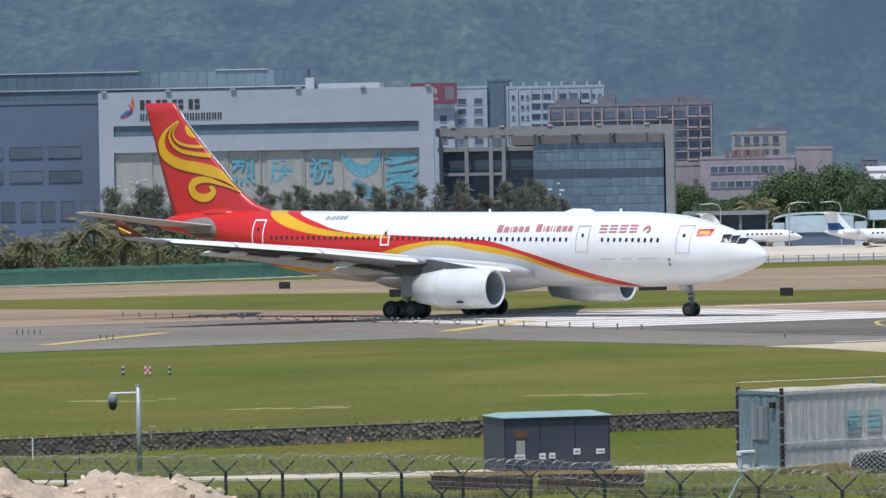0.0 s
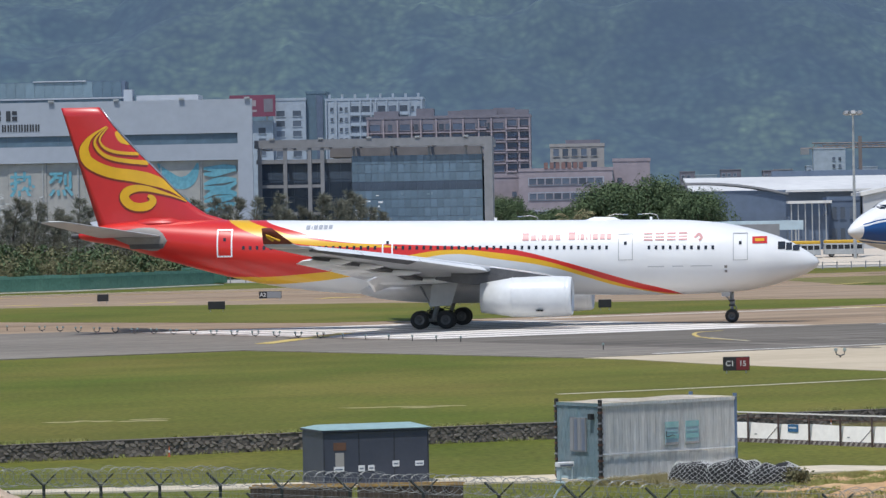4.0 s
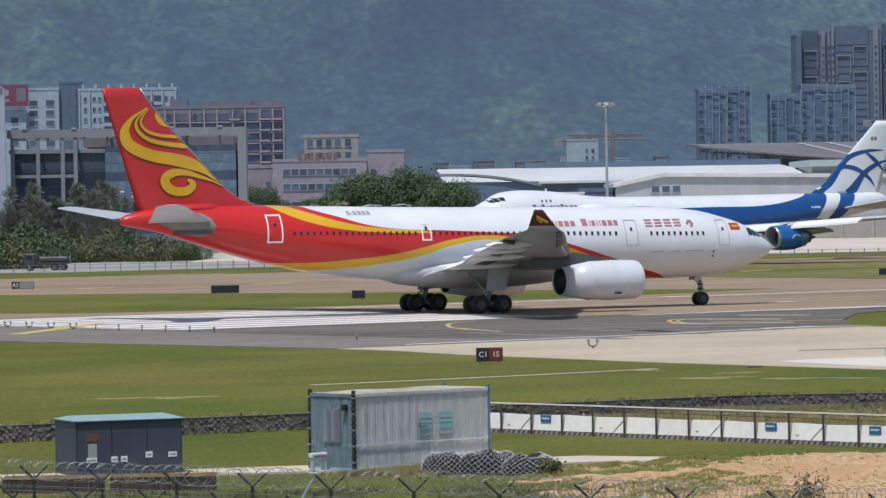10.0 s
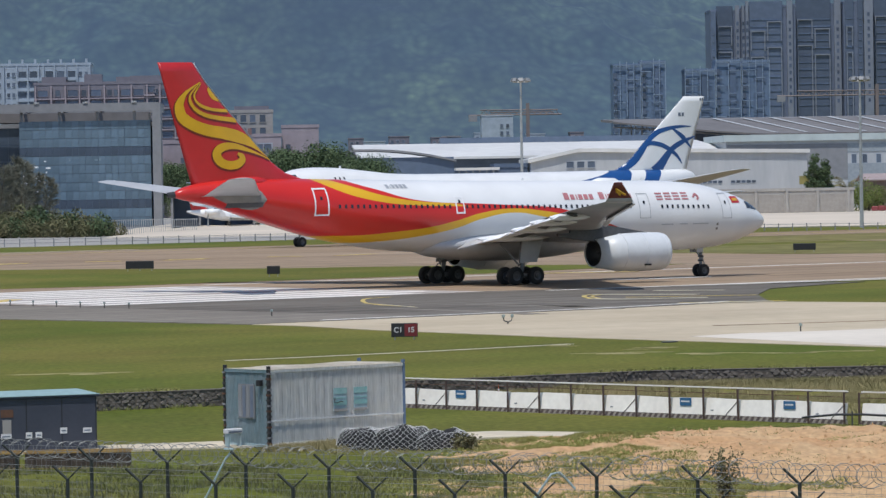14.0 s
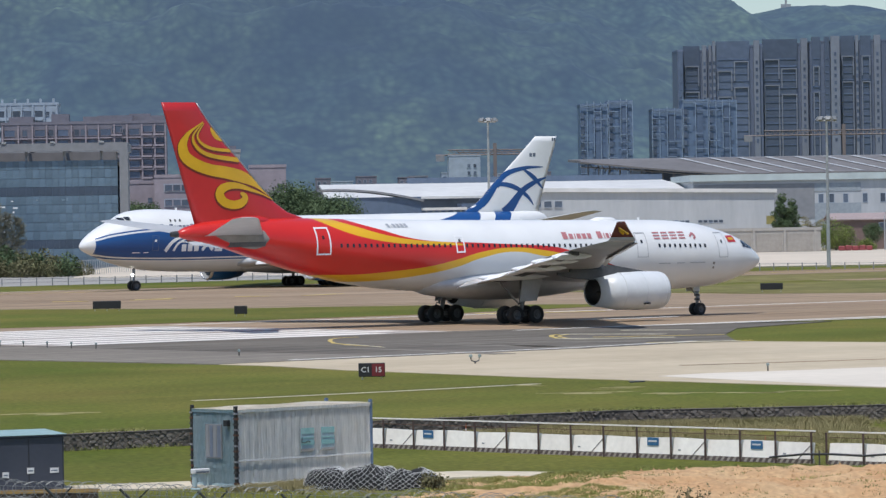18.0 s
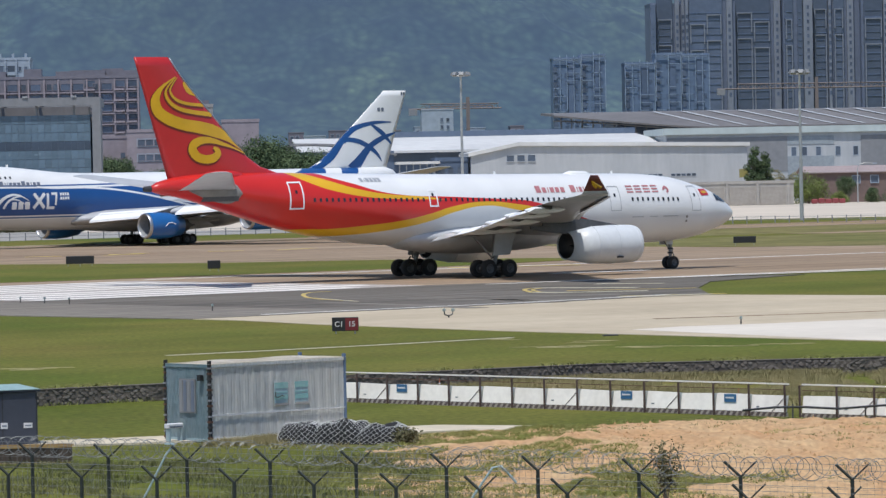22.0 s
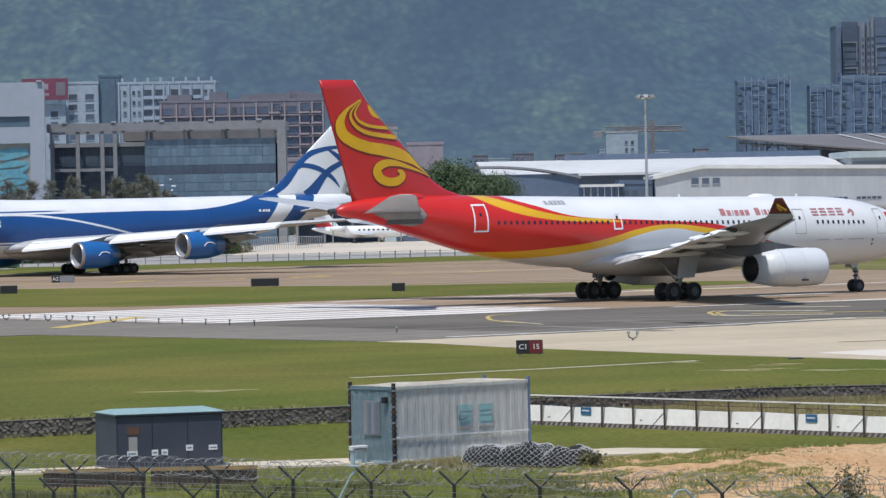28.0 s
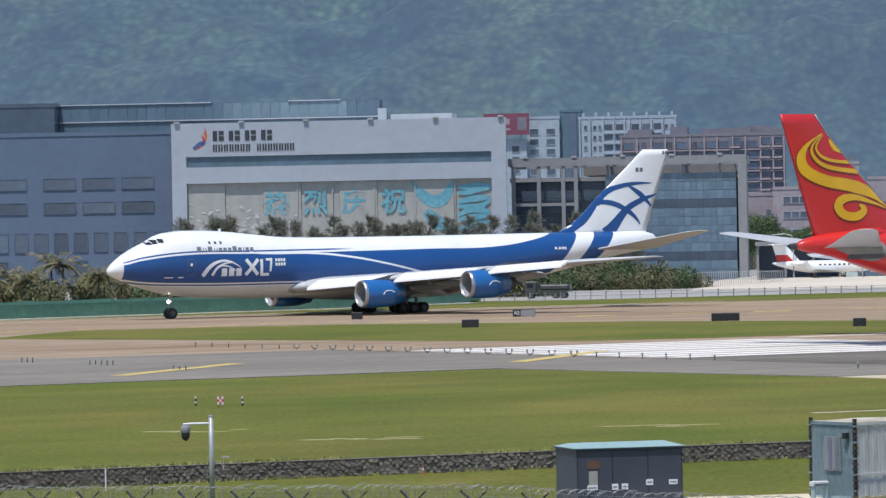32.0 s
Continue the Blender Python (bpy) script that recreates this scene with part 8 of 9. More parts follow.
for x0, w in ((-11.2, 3.3), (-7.8, 3.4)):
    t = thing("slatted_crate", pose(x0, 134.0, -.68, 0, 0, -1), "dark slatted crate with worn ochre rails on grass", "crate", "slatted crates")
    me = mesh_of(bm_box(0, .09, -.04, .0, .03, .50), M_SLATDARK)
    for k in range(int(w / .14)):
        shared("slat", me, t, pose(.04 + .14 * k, 0, 0))
        shared("slat", me, t, pose(.04 + .14 * k, .9, 0))
    for y in (-.07, .87):
        for z in (-.02, .50):
            part("rail", bm_box(0, w, y, y + .1, z, z + .06), M_OCHRE, t)
    part("floor", bm_box(0, w, .03, .85, .0, .03), M_SLATDARK, t)


def build_cabin():
    c = thing("site_cabin", pose(-0.05, 141.9, LOW, 0, 0, 39), "weathered pale blue container cabin with corrugated walls", "container cabin")
    L, W, H = 6.06, 2.44, 2.60
    # corrugated long side along +x, facing the camera (-y)
    def corrugated(length, height, depth, pitch):
        bm = bmesh.new()
        prev = None
        n = int(length / pitch)
        pts = []
        for k in range(n):
            s = length * k / n
            p = length / n
            pts += [(s, 0), (s + .35 * p, 0), (s + .5 * p, depth), (s + .85 * p, depth)]
        pts.append((length, 0))
        for x, y in pts:
            row = (bm.verts.new((x, y, 0)), bm.verts.new((x, y, height)))
            if prev:
                bm.faces.new((prev[0], row[0], row[1], prev[1]))
            prev = row
        bmesh.ops.solidify(bm, geom=bm.faces[:], thickness=.01)
        return bm
    long_ = part("long_wall", corrugated(L - .2, H - .2, .016, .36), M_CABIN, c)
    long_.matrix_basis = pose(.1, .03, .1)
    end = part("end_wall", corrugated(W - .2, H - .2, .018, .4), M_CABINEND, c)
    end.matrix_basis = pose(.03, W - .1, .1, 0, 0, -90)
    part("back_wall", bm_box(.05, L - .05, W - .06, W - .02, .08, H - .08), M_CABIN, c)
    part("far_end_wall", bm_box(L - .06, L - .02, .05, W - .08, .08, H - .08), M_CABINEND, c)
    part("inner_wall", bm_box(.12, L - .12, .1, W - .12, .1, H - .1), M_BLACK, c)
    roof = bmesh.new()
    g = [[roof.verts.new((x, y, H + .005 + .03 * math.sin(x * 2.1) * math.sin(y * 2.3))) for y in span(-.04, W + .04, 7)] for x in span(-.04, L + .04, 15)]
    for a, b in zip(g, g[1:]):
        for i in range(6):
            roof.faces.new((a[i], b[i], b[i + 1], a[i + 1]))
    bmesh.ops.solidify(roof, geom=roof.faces[:], thickness=.05)
    part("roof", roof, M_CABINROOF, c, "pale roof sheet with rust stains")
    for i, (x, y) in enumerate(((0, 0), (0, W - .1), (L - .1, 0), (L - .1, W - .1))):
        post = part("corner_post", bm_box(x, x + .1, y, y + .1, 0, H + .12), M_BLACK if i < 2 else M_TOWERBLUE, c, "dark chain-wound corner post" if i < 2 else "blue corner post")
        if i < 2:
            for k in range(14):
                part("chain_link", bm_box(x - .02, x + .12, y - .02, y + .12, .1 + .18 * k, .16 + .18 * k), (M_RUST, M_GREYSTONE, M_DARKMETAL)[k % 3], post)
    for z in (0, H - .1):
        part("rail", bm_box(.1, L - .1, -.005, .09, z, z + .1), M_CABIN, c)
        part("rail", bm_box(-.005, .09, .1, W - .1, z, z + .1), M_CABINEND, c)
    for x in (2.75, 3.65):
        w = part("window", bm_box(x + .09, x + .65, -.014, .02, 1.08, 1.85), M_CABINEND, c, "boarded window with teal boards")
        for z0, z1, m in ((1.66, 1.86, M_TEAL), (1.50, 1.54, M_TEAL), (1.28, 1.44, M_TEAL), (1.08, 1.16, M_CREAM)):
            part("board", bm_box(x + .08, x + .66, -.028, -.016, z0, z1), m, w)
    part("bent_bracket", tube([(2.85, -.06, 1.55), (2.82, -.06, 1.38), (2.95, -.06, 1.36), (3.12, -.06, 1.42), (3.2, -.06, 1.38)], .018, 5), M_DARKMETAL, c, "small dark bent bracket")
    part("conduit", bm_box(.1, L - .1, -.03, 0, .86, .9), M_PAPER, c, "thin white conduit")
    w = part("end_window", bm_box(-.02, .03, .75, 1.6, .95, 2.1), M_GREYSTONE, c, "grey shuttered window")
    for k in range(4):
        part("shutter_slat", bm_box(-.035, -.021, .8 + .2 * k, .95 + .2 * k, 1.0, 2.05), M_GREYSTONE if k % 2 else M_LETTER_GREY, w)
    part("vent_hood", bm_box(-.14, .0, .3, .48, 2.05, 2.25), M_BLACK, c)
    ac = thing("air_conditioner", pose(-1.55, 142.6, LOW, 0, 0, 39), "white slim outdoor air-conditioning unit beside the cabin", "air conditioner")
    part("case", bm_box(-.1, .55, -.3, -.05, .46, .62, bevel=.02), M_PAPER, ac)
    part("grille", bm_box(-.05, .5, -.305, -.3, .48, .54), M_LETTER_GREY, ac)
    for x in (-.05, .45):
        part("foot", bm_box(x, x + .05, -.28, -.08, 0, .46), M_CABINEND, ac)


build_cabin()


def net_heap(x, y, w, d, h, seed, label):
    t = thing("netted_heap", pose(x, y, LOW, 0, 0, -30), label, "heap", "netted heaps")

    def top(i, j):
        a, b = i / 14 * 2 - 1, j / 10 * 2 - 1
        r = max(0.0, 1 - (a * a) ** 1.5 - (b * b) ** 1.5)
        return Vector((a * w / 2, b * d / 2, h * r ** .4 * (0.82 + 0.25 * noise.noise(Vector((a * 2 + seed, b * 2, 1))))))
    bm = bmesh.new()
    g = [[bm.verts.new(top(i / 3, j / 3)) for j in range(31)] for i in range(43)]
    for a, b in zip(g, g[1:]):
        for j in range(30):
            bm.faces.new((a[j], b[j], b[j + 1], a[j + 1]))
    bmesh.ops.recalc_face_normals(bm, faces=bm.faces[:])
    part("cover", bm, M_TARP, t, "black ground cover", smooth=True)
    bm = bmesh.new()
    def skin(th, f):
        rho = (1 - min(.999, f) ** 2.5) ** (1 / 3)
        ca, sa = math.cos(th), math.sin(th)
        k = rho / (abs(ca) ** 3 + abs(sa) ** 3) ** (1 / 3)
        p = top((ca * k + 1) * 7, (sa * k + 1) * 5)
        return p + Vector((ca * .03, sa * .03, .03))
    for k in range(26):
        for sg in (1, -1):
            tube([skin(2 * math.pi * k / 26 + sg * f * 1.1, f) for f in span(.02, .98, 12)], .0052, 4, bm)
    part("net", bm, M_NET, t, "white cord net")


net_heap(3.0, 140.2, 1.6, 1.2, .86, 1, "black-covered heap under white cord netting")
net_heap(4.35, 139.6, 2.0, 1.3, .95, 2, "larger black-covered heap under white cord netting")
net_heap(5.7, 138.8, 1.9, 1.3, .80, 3, "low black-covered heap under white cord netting")


def build_barrier():
    a, b = Vector((4.6, 166.2, LOW)), Vector((20.3, 149.0, LOW))
    c, e = Vector((20.75, 148.4, LOW)), Vector((40, 128, LOW))
    M_BAR = surf("white water barrier", (0.92, 0.87, 0.79), (0.82, 0.76, 0.68), rough=.6, scale=.8, fine=5, speck=.06)
    M_STR = surf("dark chequer kerb", (0.10, 0.075, 0.07), (0.16, 0.12, 0.11), rough=.7, scale=2)
    M_KERBGREY = surf("dusty chequer kerb", (0.44, 0.38, 0.33), (0.34, 0.29, 0.25), rough=.8, scale=1, fine=5)
    M_BLUESIGN = surf("blue notice board", (0.03, 0.12, 0.26), (0.05, 0.16, 0.3), rough=.5, scale=4)
    for p, q, lab in ((a, b, "white panel barrier with rusty posts and a top rail"), (c, e, "white panel barrier with rusty posts, second run")):
        d = q - p
        L, ang = d.length, math.degrees(math.atan2(d.y, d.x))
        t = thing("panel_barrier", pose(*p, 0, 0, ang), lab, "barrier", "site barriers")
        n = int(L / 1.62)
        step = L / n
        for k in range(n + 1):
            part("post", bm_box(k * step - .034, k * step + .034, -.065, -.025, -.05, 1.12), M_POSTBROWN, t)
            part("bracket", bm_box(k * step - .02, k * step + .02, -.025, .17, 1.09, 1.12), M_POSTBROWN, t)
        part("top_rail", bm_box(-.03, L + .03, .12, .17, 1.122, 1.17), M_BAR, t)
        part("mid_rail", bm_box(0, L, .09, .11, .93, .95), M_RUST, t)
        for k in range(n):
            x = k * step
            ta, tb = .74 + .02 * math.sin(k * 2.7), .74 + .02 * math.sin(k * 2.7 + 2.0)
            pn = part("panel", loft([[(x + .05, y, .15), (x + .05, y, ta), (x + step - .04, y, tb), (x + step - .04, y, .15)] for y in (0.0, .12)]), M_BAR, t)
            for v in pn.data.vertices:
                v.co.y += max(0.0, v.co.z - .15) * .18
            if k % 3 == 1:
                part("brace", tube([(x + step * .62, -.012, .16), (x + step * .93, .075, .66)], .012, 4), M_POSTBROWN, t, "thin dark diagonal brace")
                part("scuff", bm_box(x + .3, x + .42, .012, .03, .3, .34), M_GREYSTONE, pn)
            if k in (2, 9, 12):
                nb = part("notice", bm_box(x + .45, x + 1.0, .02, .044, .45, .74), M_BLUESIGN, pn, "blue notice board")
                part("writing_bar", bm_box(x + .52, x + .92, .012, .019, .58, .64), M_PAPER, nb)
            for j in range(6):
                q0, q1 = x + step * j / 6, x + step * (j + .5) / 6
                part("kerb_stripe", loft([[(q0, y, .0), (q1, y, .0), (q1 + .1, y, .14), (q0 + .1, y, .14)] for y in (-.03, .15)]), M_STR, t)
            part("kerb", bm_box(x, x + step - .01, -.02, .14, -.02, .13), M_KERBGREY, t)
    pipe = thing("drain_pipe", pose(0, 0, 0), "dark bent pipe lying against the barrier", "pipe")
    part("pipe_run", tube([(18.9, 149.9, LOW + .2), (19.9, 148.6, LOW + .36), (20.8, 147.6, LOW + .4), (21.8, 146.5, LOW + .38), (23.2, 145.0, LOW + .55), (24.5, 143.6, LOW + .42)], .045, 6), M_DARKMETAL, pipe, smooth=True)
    for x, y in ((20.4, 147.9), (22.6, 145.5)):
        part("pipe_stand", tube([(x, y, LOW - .05), (x, y, LOW + .5)], .03, 5), M_DARKMETAL, pipe)


build_barrier()


M_CONEORANGE = surf("faded orange plastic", (0.50, 0.13, 0.05), rough=.6, scale=2.0)


def build_cctv():
    c = thing("camera_pole", pose(-22.3, 145.8, LOW), "pale grey pole with a dome security camera on an arm", "camera pole")
    part("pole", tube([(0, 0, -.1), (0, 0, 2.95)], [.095, .085], 12), M_STEEL, c, smooth=True)
    part("cap", lathe([(2.95, .095), (3.0, .095), (3.02, .01)], 12, "z"), M_STEEL, c)
    part("arm", tube([(0, 0, 2.72), (-.55, 0, 2.72), (-.98, 0, 2.70)], .04, 8), M_PAPER, c)
    d = part("camera_body", lathe([(2.66, .02), (2.66, .14), (2.60, .17), (2.42, .17), (2.40, .15)], 16, "z"), M_GREYSTONE, c, "grey dome camera housing", smooth=True)
    d.matrix_basis = pose(-.9, 0, 0)
    part("dome", lathe([(2.40, .15), (2.28, .15), (2.18, .11), (2.12, .02)], 16, "z"), M_BLACK, d, "black dome", smooth=True)
    part("antenna", tube([(.09, 0, 1.4), (.35, 0, 1.3), (.42, 0, 1.1), (.42, 0, 1.55)], .018, 5), M_CREAM, c)
    part("antenna_head", bm_box(.34, .62, -.03, .03, 1.52, 1.58), M_CREAM, c)
    for x, y, h, lab in ((-25.2, 150.5, .9, "thin dark metal stake in the grass"), (-27.4, 153.4, .8, "thin pale marker stake in the grass")):
        s = thing("stake", pose(x, y, LOW), lab, "stake")
        part("rod", tube([(0, 0, -.05), (0, 0, h)], .03, 5), M_DARKMETAL if "dark" in lab else M_PAPER, s)
    for x, y in ((-16.5, 161.2), (9.4, 174.0), (19.0, 151.9), (11.4, 160.2)):
        s = thing("traffic_cone", pose(x, y, LOW) @ Matrix.Diagonal((.28, .28, 1.25 if x > 10 else .6, 1)), "small orange and white marker cone", "cone", "marker cones")
        part("cone", lathe([(.02, .16), (.2, .12), (.2, .12), (.7, .03), (.72, .01)], 10, "z"), M_CONEORANGE, s)
        part("band", lathe([(.28, .115), (.28, .12), (.42, .10), (.42, .09)], 10, "z"), M_SIGNWHITE, s)
        part("base", bm_box(-.2, .2, -.2, .2, 0, .03), M_CONEORANGE, s)


build_cctv()
slab("path", [(-60, 139.5), (-24, 141.0), (-6, 144.4), (4, 147.2), (8, 148.4), (12.4, 146.0), (12.3, 144.4), (8, 144.9), (5, 143.9), (-4, 141.8), (-24, 139.5), (-60, 137.6)], LOW + .03, M_PATH, "pale dusty footpath", "path", plain=True, thick=.2)


def soil_z(x, y):
    edge = min(1, (x - 3) / 8) * max(0, min(1, (147.2 - y - abs(18 - x) * .12) / 5)) * min(1, (y - 108) / 14) * max(0, min(1, 1.2 - (y < 128) * (128 - y) * .03 * max(0, 12 - x) * .3))
    edge *= 1 + .5 * noise.noise(Vector((x * .3, y * .3, 5)))
    lump = .16 * noise.noise(Vector((x * .7, y * .7, 0))) + .10 * noise.fractal(Vector((x * 2.2, y * 1.1, 4)), 1.0, 2.0, 3)
    return low_ground(x, y) - .12 + .42 * max(0, edge) + lump


def build_dirt():
    nx, ny = 150, 110
    bm = bmesh.new()
    rows = [[bm.verts.new((x, y, soil_z(x, y))) for y in span(112, 149.5, ny + 1)] for x in span(3, 40, nx + 1)]
    for a, b in zip(rows, rows[1:]):
        for j in range(ny):
            bm.faces.new((a[j], b[j], b[j + 1], a[j + 1]))
    tagged(part("bare_soil", bm, M_DIRT, smooth=True), "bare orange soil mound with tyre marks", "soil", kind="structure")
    rng = random.Random(77)
    bm = bmesh.new()
    for k in range(900):
        x, y = rng.uniform(11, 30), rng.uniform(124, 145)
        r = rng.choice((.03, .04, .05, .08))
        z = soil_z(x, y)
        bm_ = [bm.verts.new((x + r * a * rng.uniform(.7, 1.3), y + r * b * rng.uniform(.7, 1.3), z + r * c)) for a, b, c in ((1, 0, 0), (-.5, .87, 0), (-.5, -.87, 0), (0, 0, 1))]
        for q in ((0, 1, 3), (1, 2, 3), (2, 0, 3)):
            bm.faces.new([bm_[i] for i in q])
    tagged(part("soil_clods", bm, M_DIRT), "small clods scattered on the soil", "soil", kind="stuff")


build_dirt()
over = lambda x, y: max(soil_z(x, y), low_ground(x, y))
tufts("soil_grass", "low green grass patches on the soil", [(3, 12.5, 136.5, 144, over, 9000), (10, 12.9, 140.5, 144.2, over, 2200), (9.8, 15.2, 121.0, 124.0, over, 2600), (3, 7.5, 124, 136.5, over, 6000), (3, 7.0, 114, 124, over, 4000), (14, 36, 144.5, 149, over, 5200), (18, 34, 133, 134.6, over, 260), (16, 30, 137, 138, over, 160), (6.5, 13, 118, 133, over, 9000), (10, 17, 116, 124, over, 5000)], .09, M_BLADE, 15, 1.0)
patchy = lambda x, y: noise.noise(Vector((x * .55, y * .16, 4))) > .12
tufts("soil_weeds", "scattered green weeds on the bare soil", [(10, 36, 118, 146, over, 6500)], .06, M_WEED, 25, .9, patchy)


def floodlight_post(x, y, pts, head, label):
    t = thing("floodlight_post", pose(x, y, 0), label, "light post", "leaning posts by the fence")
    part("pole", tube(pts, .035, 6), M_PALEBLUE, t, smooth=True)
    h = part("lamp_head", bm_box(-.14, .14, -.09, .09, -.03, .03, bevel=.01), M_PALEBLUE, t, "pale lamp head")
    h.matrix_basis = head
    part("lens", bm_box(-.11, .11, -.07, .07, -.036, -.031), M_GLASSDARK, h)


M_PALEBLUE = surf("faded pale blue paint", (0.30, 0.42, 0.45), (0.40, 0.48, 0.50), rough=.6, scale=2.0)
floodlight_post(-1.09, 121.0, [(-1.25, 0, -1.5), (-.78, 0, -.7), (-.2, 0, .4), (0, 0, .62)], pose(-.12, 0, .66, 0, 3, 0), "leaning pale blue post with a white lamp head")
floodlight_post(7.6, 113.0, [(-1.3, 0, -1.65), (-.7, 0, -.5), (-.12, 0, .32), (.1, 0, .36), (.4, 0, .05)], pose(.42, 0, .02, 0, 50, 0), "leaning pale blue post with a drooping lamp head")


def weed_bush(x, y, z0, h, w, seed):
    rng = random.Random(seed)
    t = thing("weed_bush", pose(x, y, z0), "thin leafy weed growing at the fence", "weed")
    stems, leaves = bmesh.new(), bmesh.new()
    for k in range(9):
        a, r = rng.uniform(0, 6.3), w * rng.uniform(.3, 1)
        tip = Vector((r * math.cos(a), r * math.sin(a), h * rng.uniform(.65, 1.0)))
        tube([(0, 0, -.1), tip * .45 + Vector((0, 0, .1 * h)), tip], [.015, .012, .006], 4, stems)
        for j in range(110):
            f = rng.uniform(.3, 1.0)
            leaf_quad(leaves, tip * f + Vector((rng.gauss(0, .09), rng.gauss(0, .09), rng.gauss(.03, .09))), rng.uniform(.035, .08), rng, Vector((0, 0, 1)), .8)
    part("stem", stems, M_BARK, t)
    part("foliage", leaves, M_PALM, t)


weed_bush(12.44, 116.0, -1.05, 1.75, .5, 61)
weed_bush(6.3, 137.8, LOW, .45, .45, 62)


def build_rubble():
    t = thing("rubble_heap", pose(-18.3, 101, -1.65), "heap of pale broken rubble and soil", "rubble")
    rng = random.Random(23)
    def hz(x, y):
        r = max(0.0, 1 - (x / 7.5) ** 4 - (y / 5) ** 2)
        return (3.95 - .05 * x) * r ** .5 * (0.90 + .14 * noise.noise(Vector((x * .5, y * .5, 2))) + .07 * noise.fractal(Vector((x * 1.6, y * 1.6, 8)), 1.0, 2.0, 4)) - .1
    bm = bmesh.new()
    g = [[bm.verts.new((x, y, hz(x, y) + .12 * noise.noise(Vector((x * 2, y * 2, 0))))) for y in span(-5, 5, 61)] for x in span(-7.5, 7.5, 101)]
    for a, b in zip(g, g[1:]):
        for j in range(60):
            bm.faces.new((a[j], b[j], b[j + 1], a[j + 1]))
    M_RUB = surf("pale rubble", (0.72, 0.57, 0.43), (0.58, 0.44, 0.32), rough=.95, scale=1.2, fine=7, speck=.2, rand=.3, bump=.5)
    part("soil", bm, M_RUB, t, smooth=True)
    meshes = []
    for k in range(7):
        bm = bmesh.new()
        bmesh.ops.create_icosphere(bm, subdivisions=1, radius=1)
        for v in bm.verts:
            v.co = Vector((v.co.x * 1.2, v.co.y, v.co.z * .7)) * rng.uniform(.7, 1.15)
        meshes.append(mesh_of(bm, M_RUB))
    for k in range(300):
        x, y = rng.uniform(-7, 7), rng.gauss(-.6, 1.8)
        if abs(x) < 7 and (y / 4.8) ** 2 < 1:
            s = rng.choice((.04, .05, .06, .08, .10, .15))
            shared("stone", rng.choice(meshes), t, pose(x, y, hz(x, y) + s * .3, rng.uniform(-40, 40), rng.uniform(-40, 40), rng.uniform(0, 360)) @ Matrix.Scale(s, 4))


build_rubble()


# ---- security fence with razor coils ----
FENCE = [(-40.5, 150.4), (-11.1, 122.8), (1.5, 112.6), (14, 102.6), (30, 90.5)]
CORNER = math.hypot(29.4, 27.6)     # metres of fence before its corner


def along(line_, s):
    for a, b in zip(line_, line_[1:]):
        L = math.hypot(b[0] - a[0], b[1] - a[1])
        if s <= L:
            return (a[0] + (b[0] - a[0]) * s / L, a[1] + (b[1] - a[1]) * s / L, math.degrees(math.atan2(b[1] - a[1], b[0] - a[0])))
        s -= L
    return None


def build_fence(line_, stops, height, coil, label):
    """Posts at the given metres from the corner; height gives the forks' tips there."""
    base = thing("security_fence", pose(0, 0, 0), label, "fence", "security fences")
    bm = bmesh.new()
    tube([(0, 0, -2.9), (0, 0, -.36)], .050, 8, bm)
    post = mesh_of(bm, M_POST)
    bm = bmesh.new()
    tube([(0, 0, -.38), (.40, 0, 0)], .024, 6, bm), tube([(0, 0, -.38), (-.40, 0, 0)], .038, 6, bm)
    fork = mesh_of(bm, M_POST)
    spots = []
    for q in stops:
        p = along(line_, CORNER + q)
        spots.append((p[0], p[1], height(q)))
        shared("post", post, base, pose(p[0], p[1], height(q), 0, 0, p[2]))
        shared("fork", fork, base, pose(p[0], p[1], height(q), 0, 0, p[2] * .25))
    # mesh wires between the posts
    bm = bmesh.new()
    for a, b in zip(spots, spots[1:]):
        for k in range(9):
            tube([(a[0], a[1], a[2] - .42 - .2 * k), (b[0], b[1], b[2] - .42 - .2 * k)], .0035, 3, bm)
        for k in range(15):
            f = k / 15
            x, y, z = (a[i] + (b[i] - a[i]) * f for i in range(3))
            tube([(x, y, z - 2.1), (x, y, z - .38)], .003, 3, bm)
        for o in (.02, .16):
            tube([(a[0], a[1], a[2] - o), (b[0], b[1], b[2] - o)], .007, 3, bm)
    tagged(part("mesh_wire", bm, M_WIRE, base, "thin green-grey mesh wires"), kind="stuff")
    if coil:
        bm = bmesh.new()
        start, total = CORNER + stops[0], stops[-1] - stops[0]
        q = 0.0
        pts = []
        k = 0
        while q < total - .1:
            p = along(line_, start + q)
            a = k * 0.55
            r = .27 * (1 + .10 * math.sin(k * .037) + .22 * noise.noise(Vector((k * .045, 3.3, 0))))
            dx, dy = math.cos(radians(p[2])), math.sin(radians(p[2]))
            sway = .10 * math.sin(a * .5) + .35 * noise.noise(Vector((k * .02, 0, 9)))
            pts.append((p[0] + dx * sway - dy * r * math.cos(a), p[1] + dy * sway + dx * r * math.cos(a), height(stops[0] + q) - .14 + coil + r * math.sin(a) + .10 * noise.noise(Vector((k * .03, 5, 1)))))
            q += .018
            k += 1
        # loops leaning along the line so that they read as rings
        out = []
        for i, p in enumerate(pts):
            a = i * 0.55
            d = along(line_, start + min(total - .2, i * .018))
            out.append((p[0] + .2 * math.cos(a) * math.cos(radians(d[2])), p[1] + .2 * math.cos(a) * math.sin(radians(d[2])), p[2]))
        tube(out, .0075, 4, bm)
        tagged(part("razor_coil", bm, M_WIRE, base, "coiled razor wire"), kind="stuff")


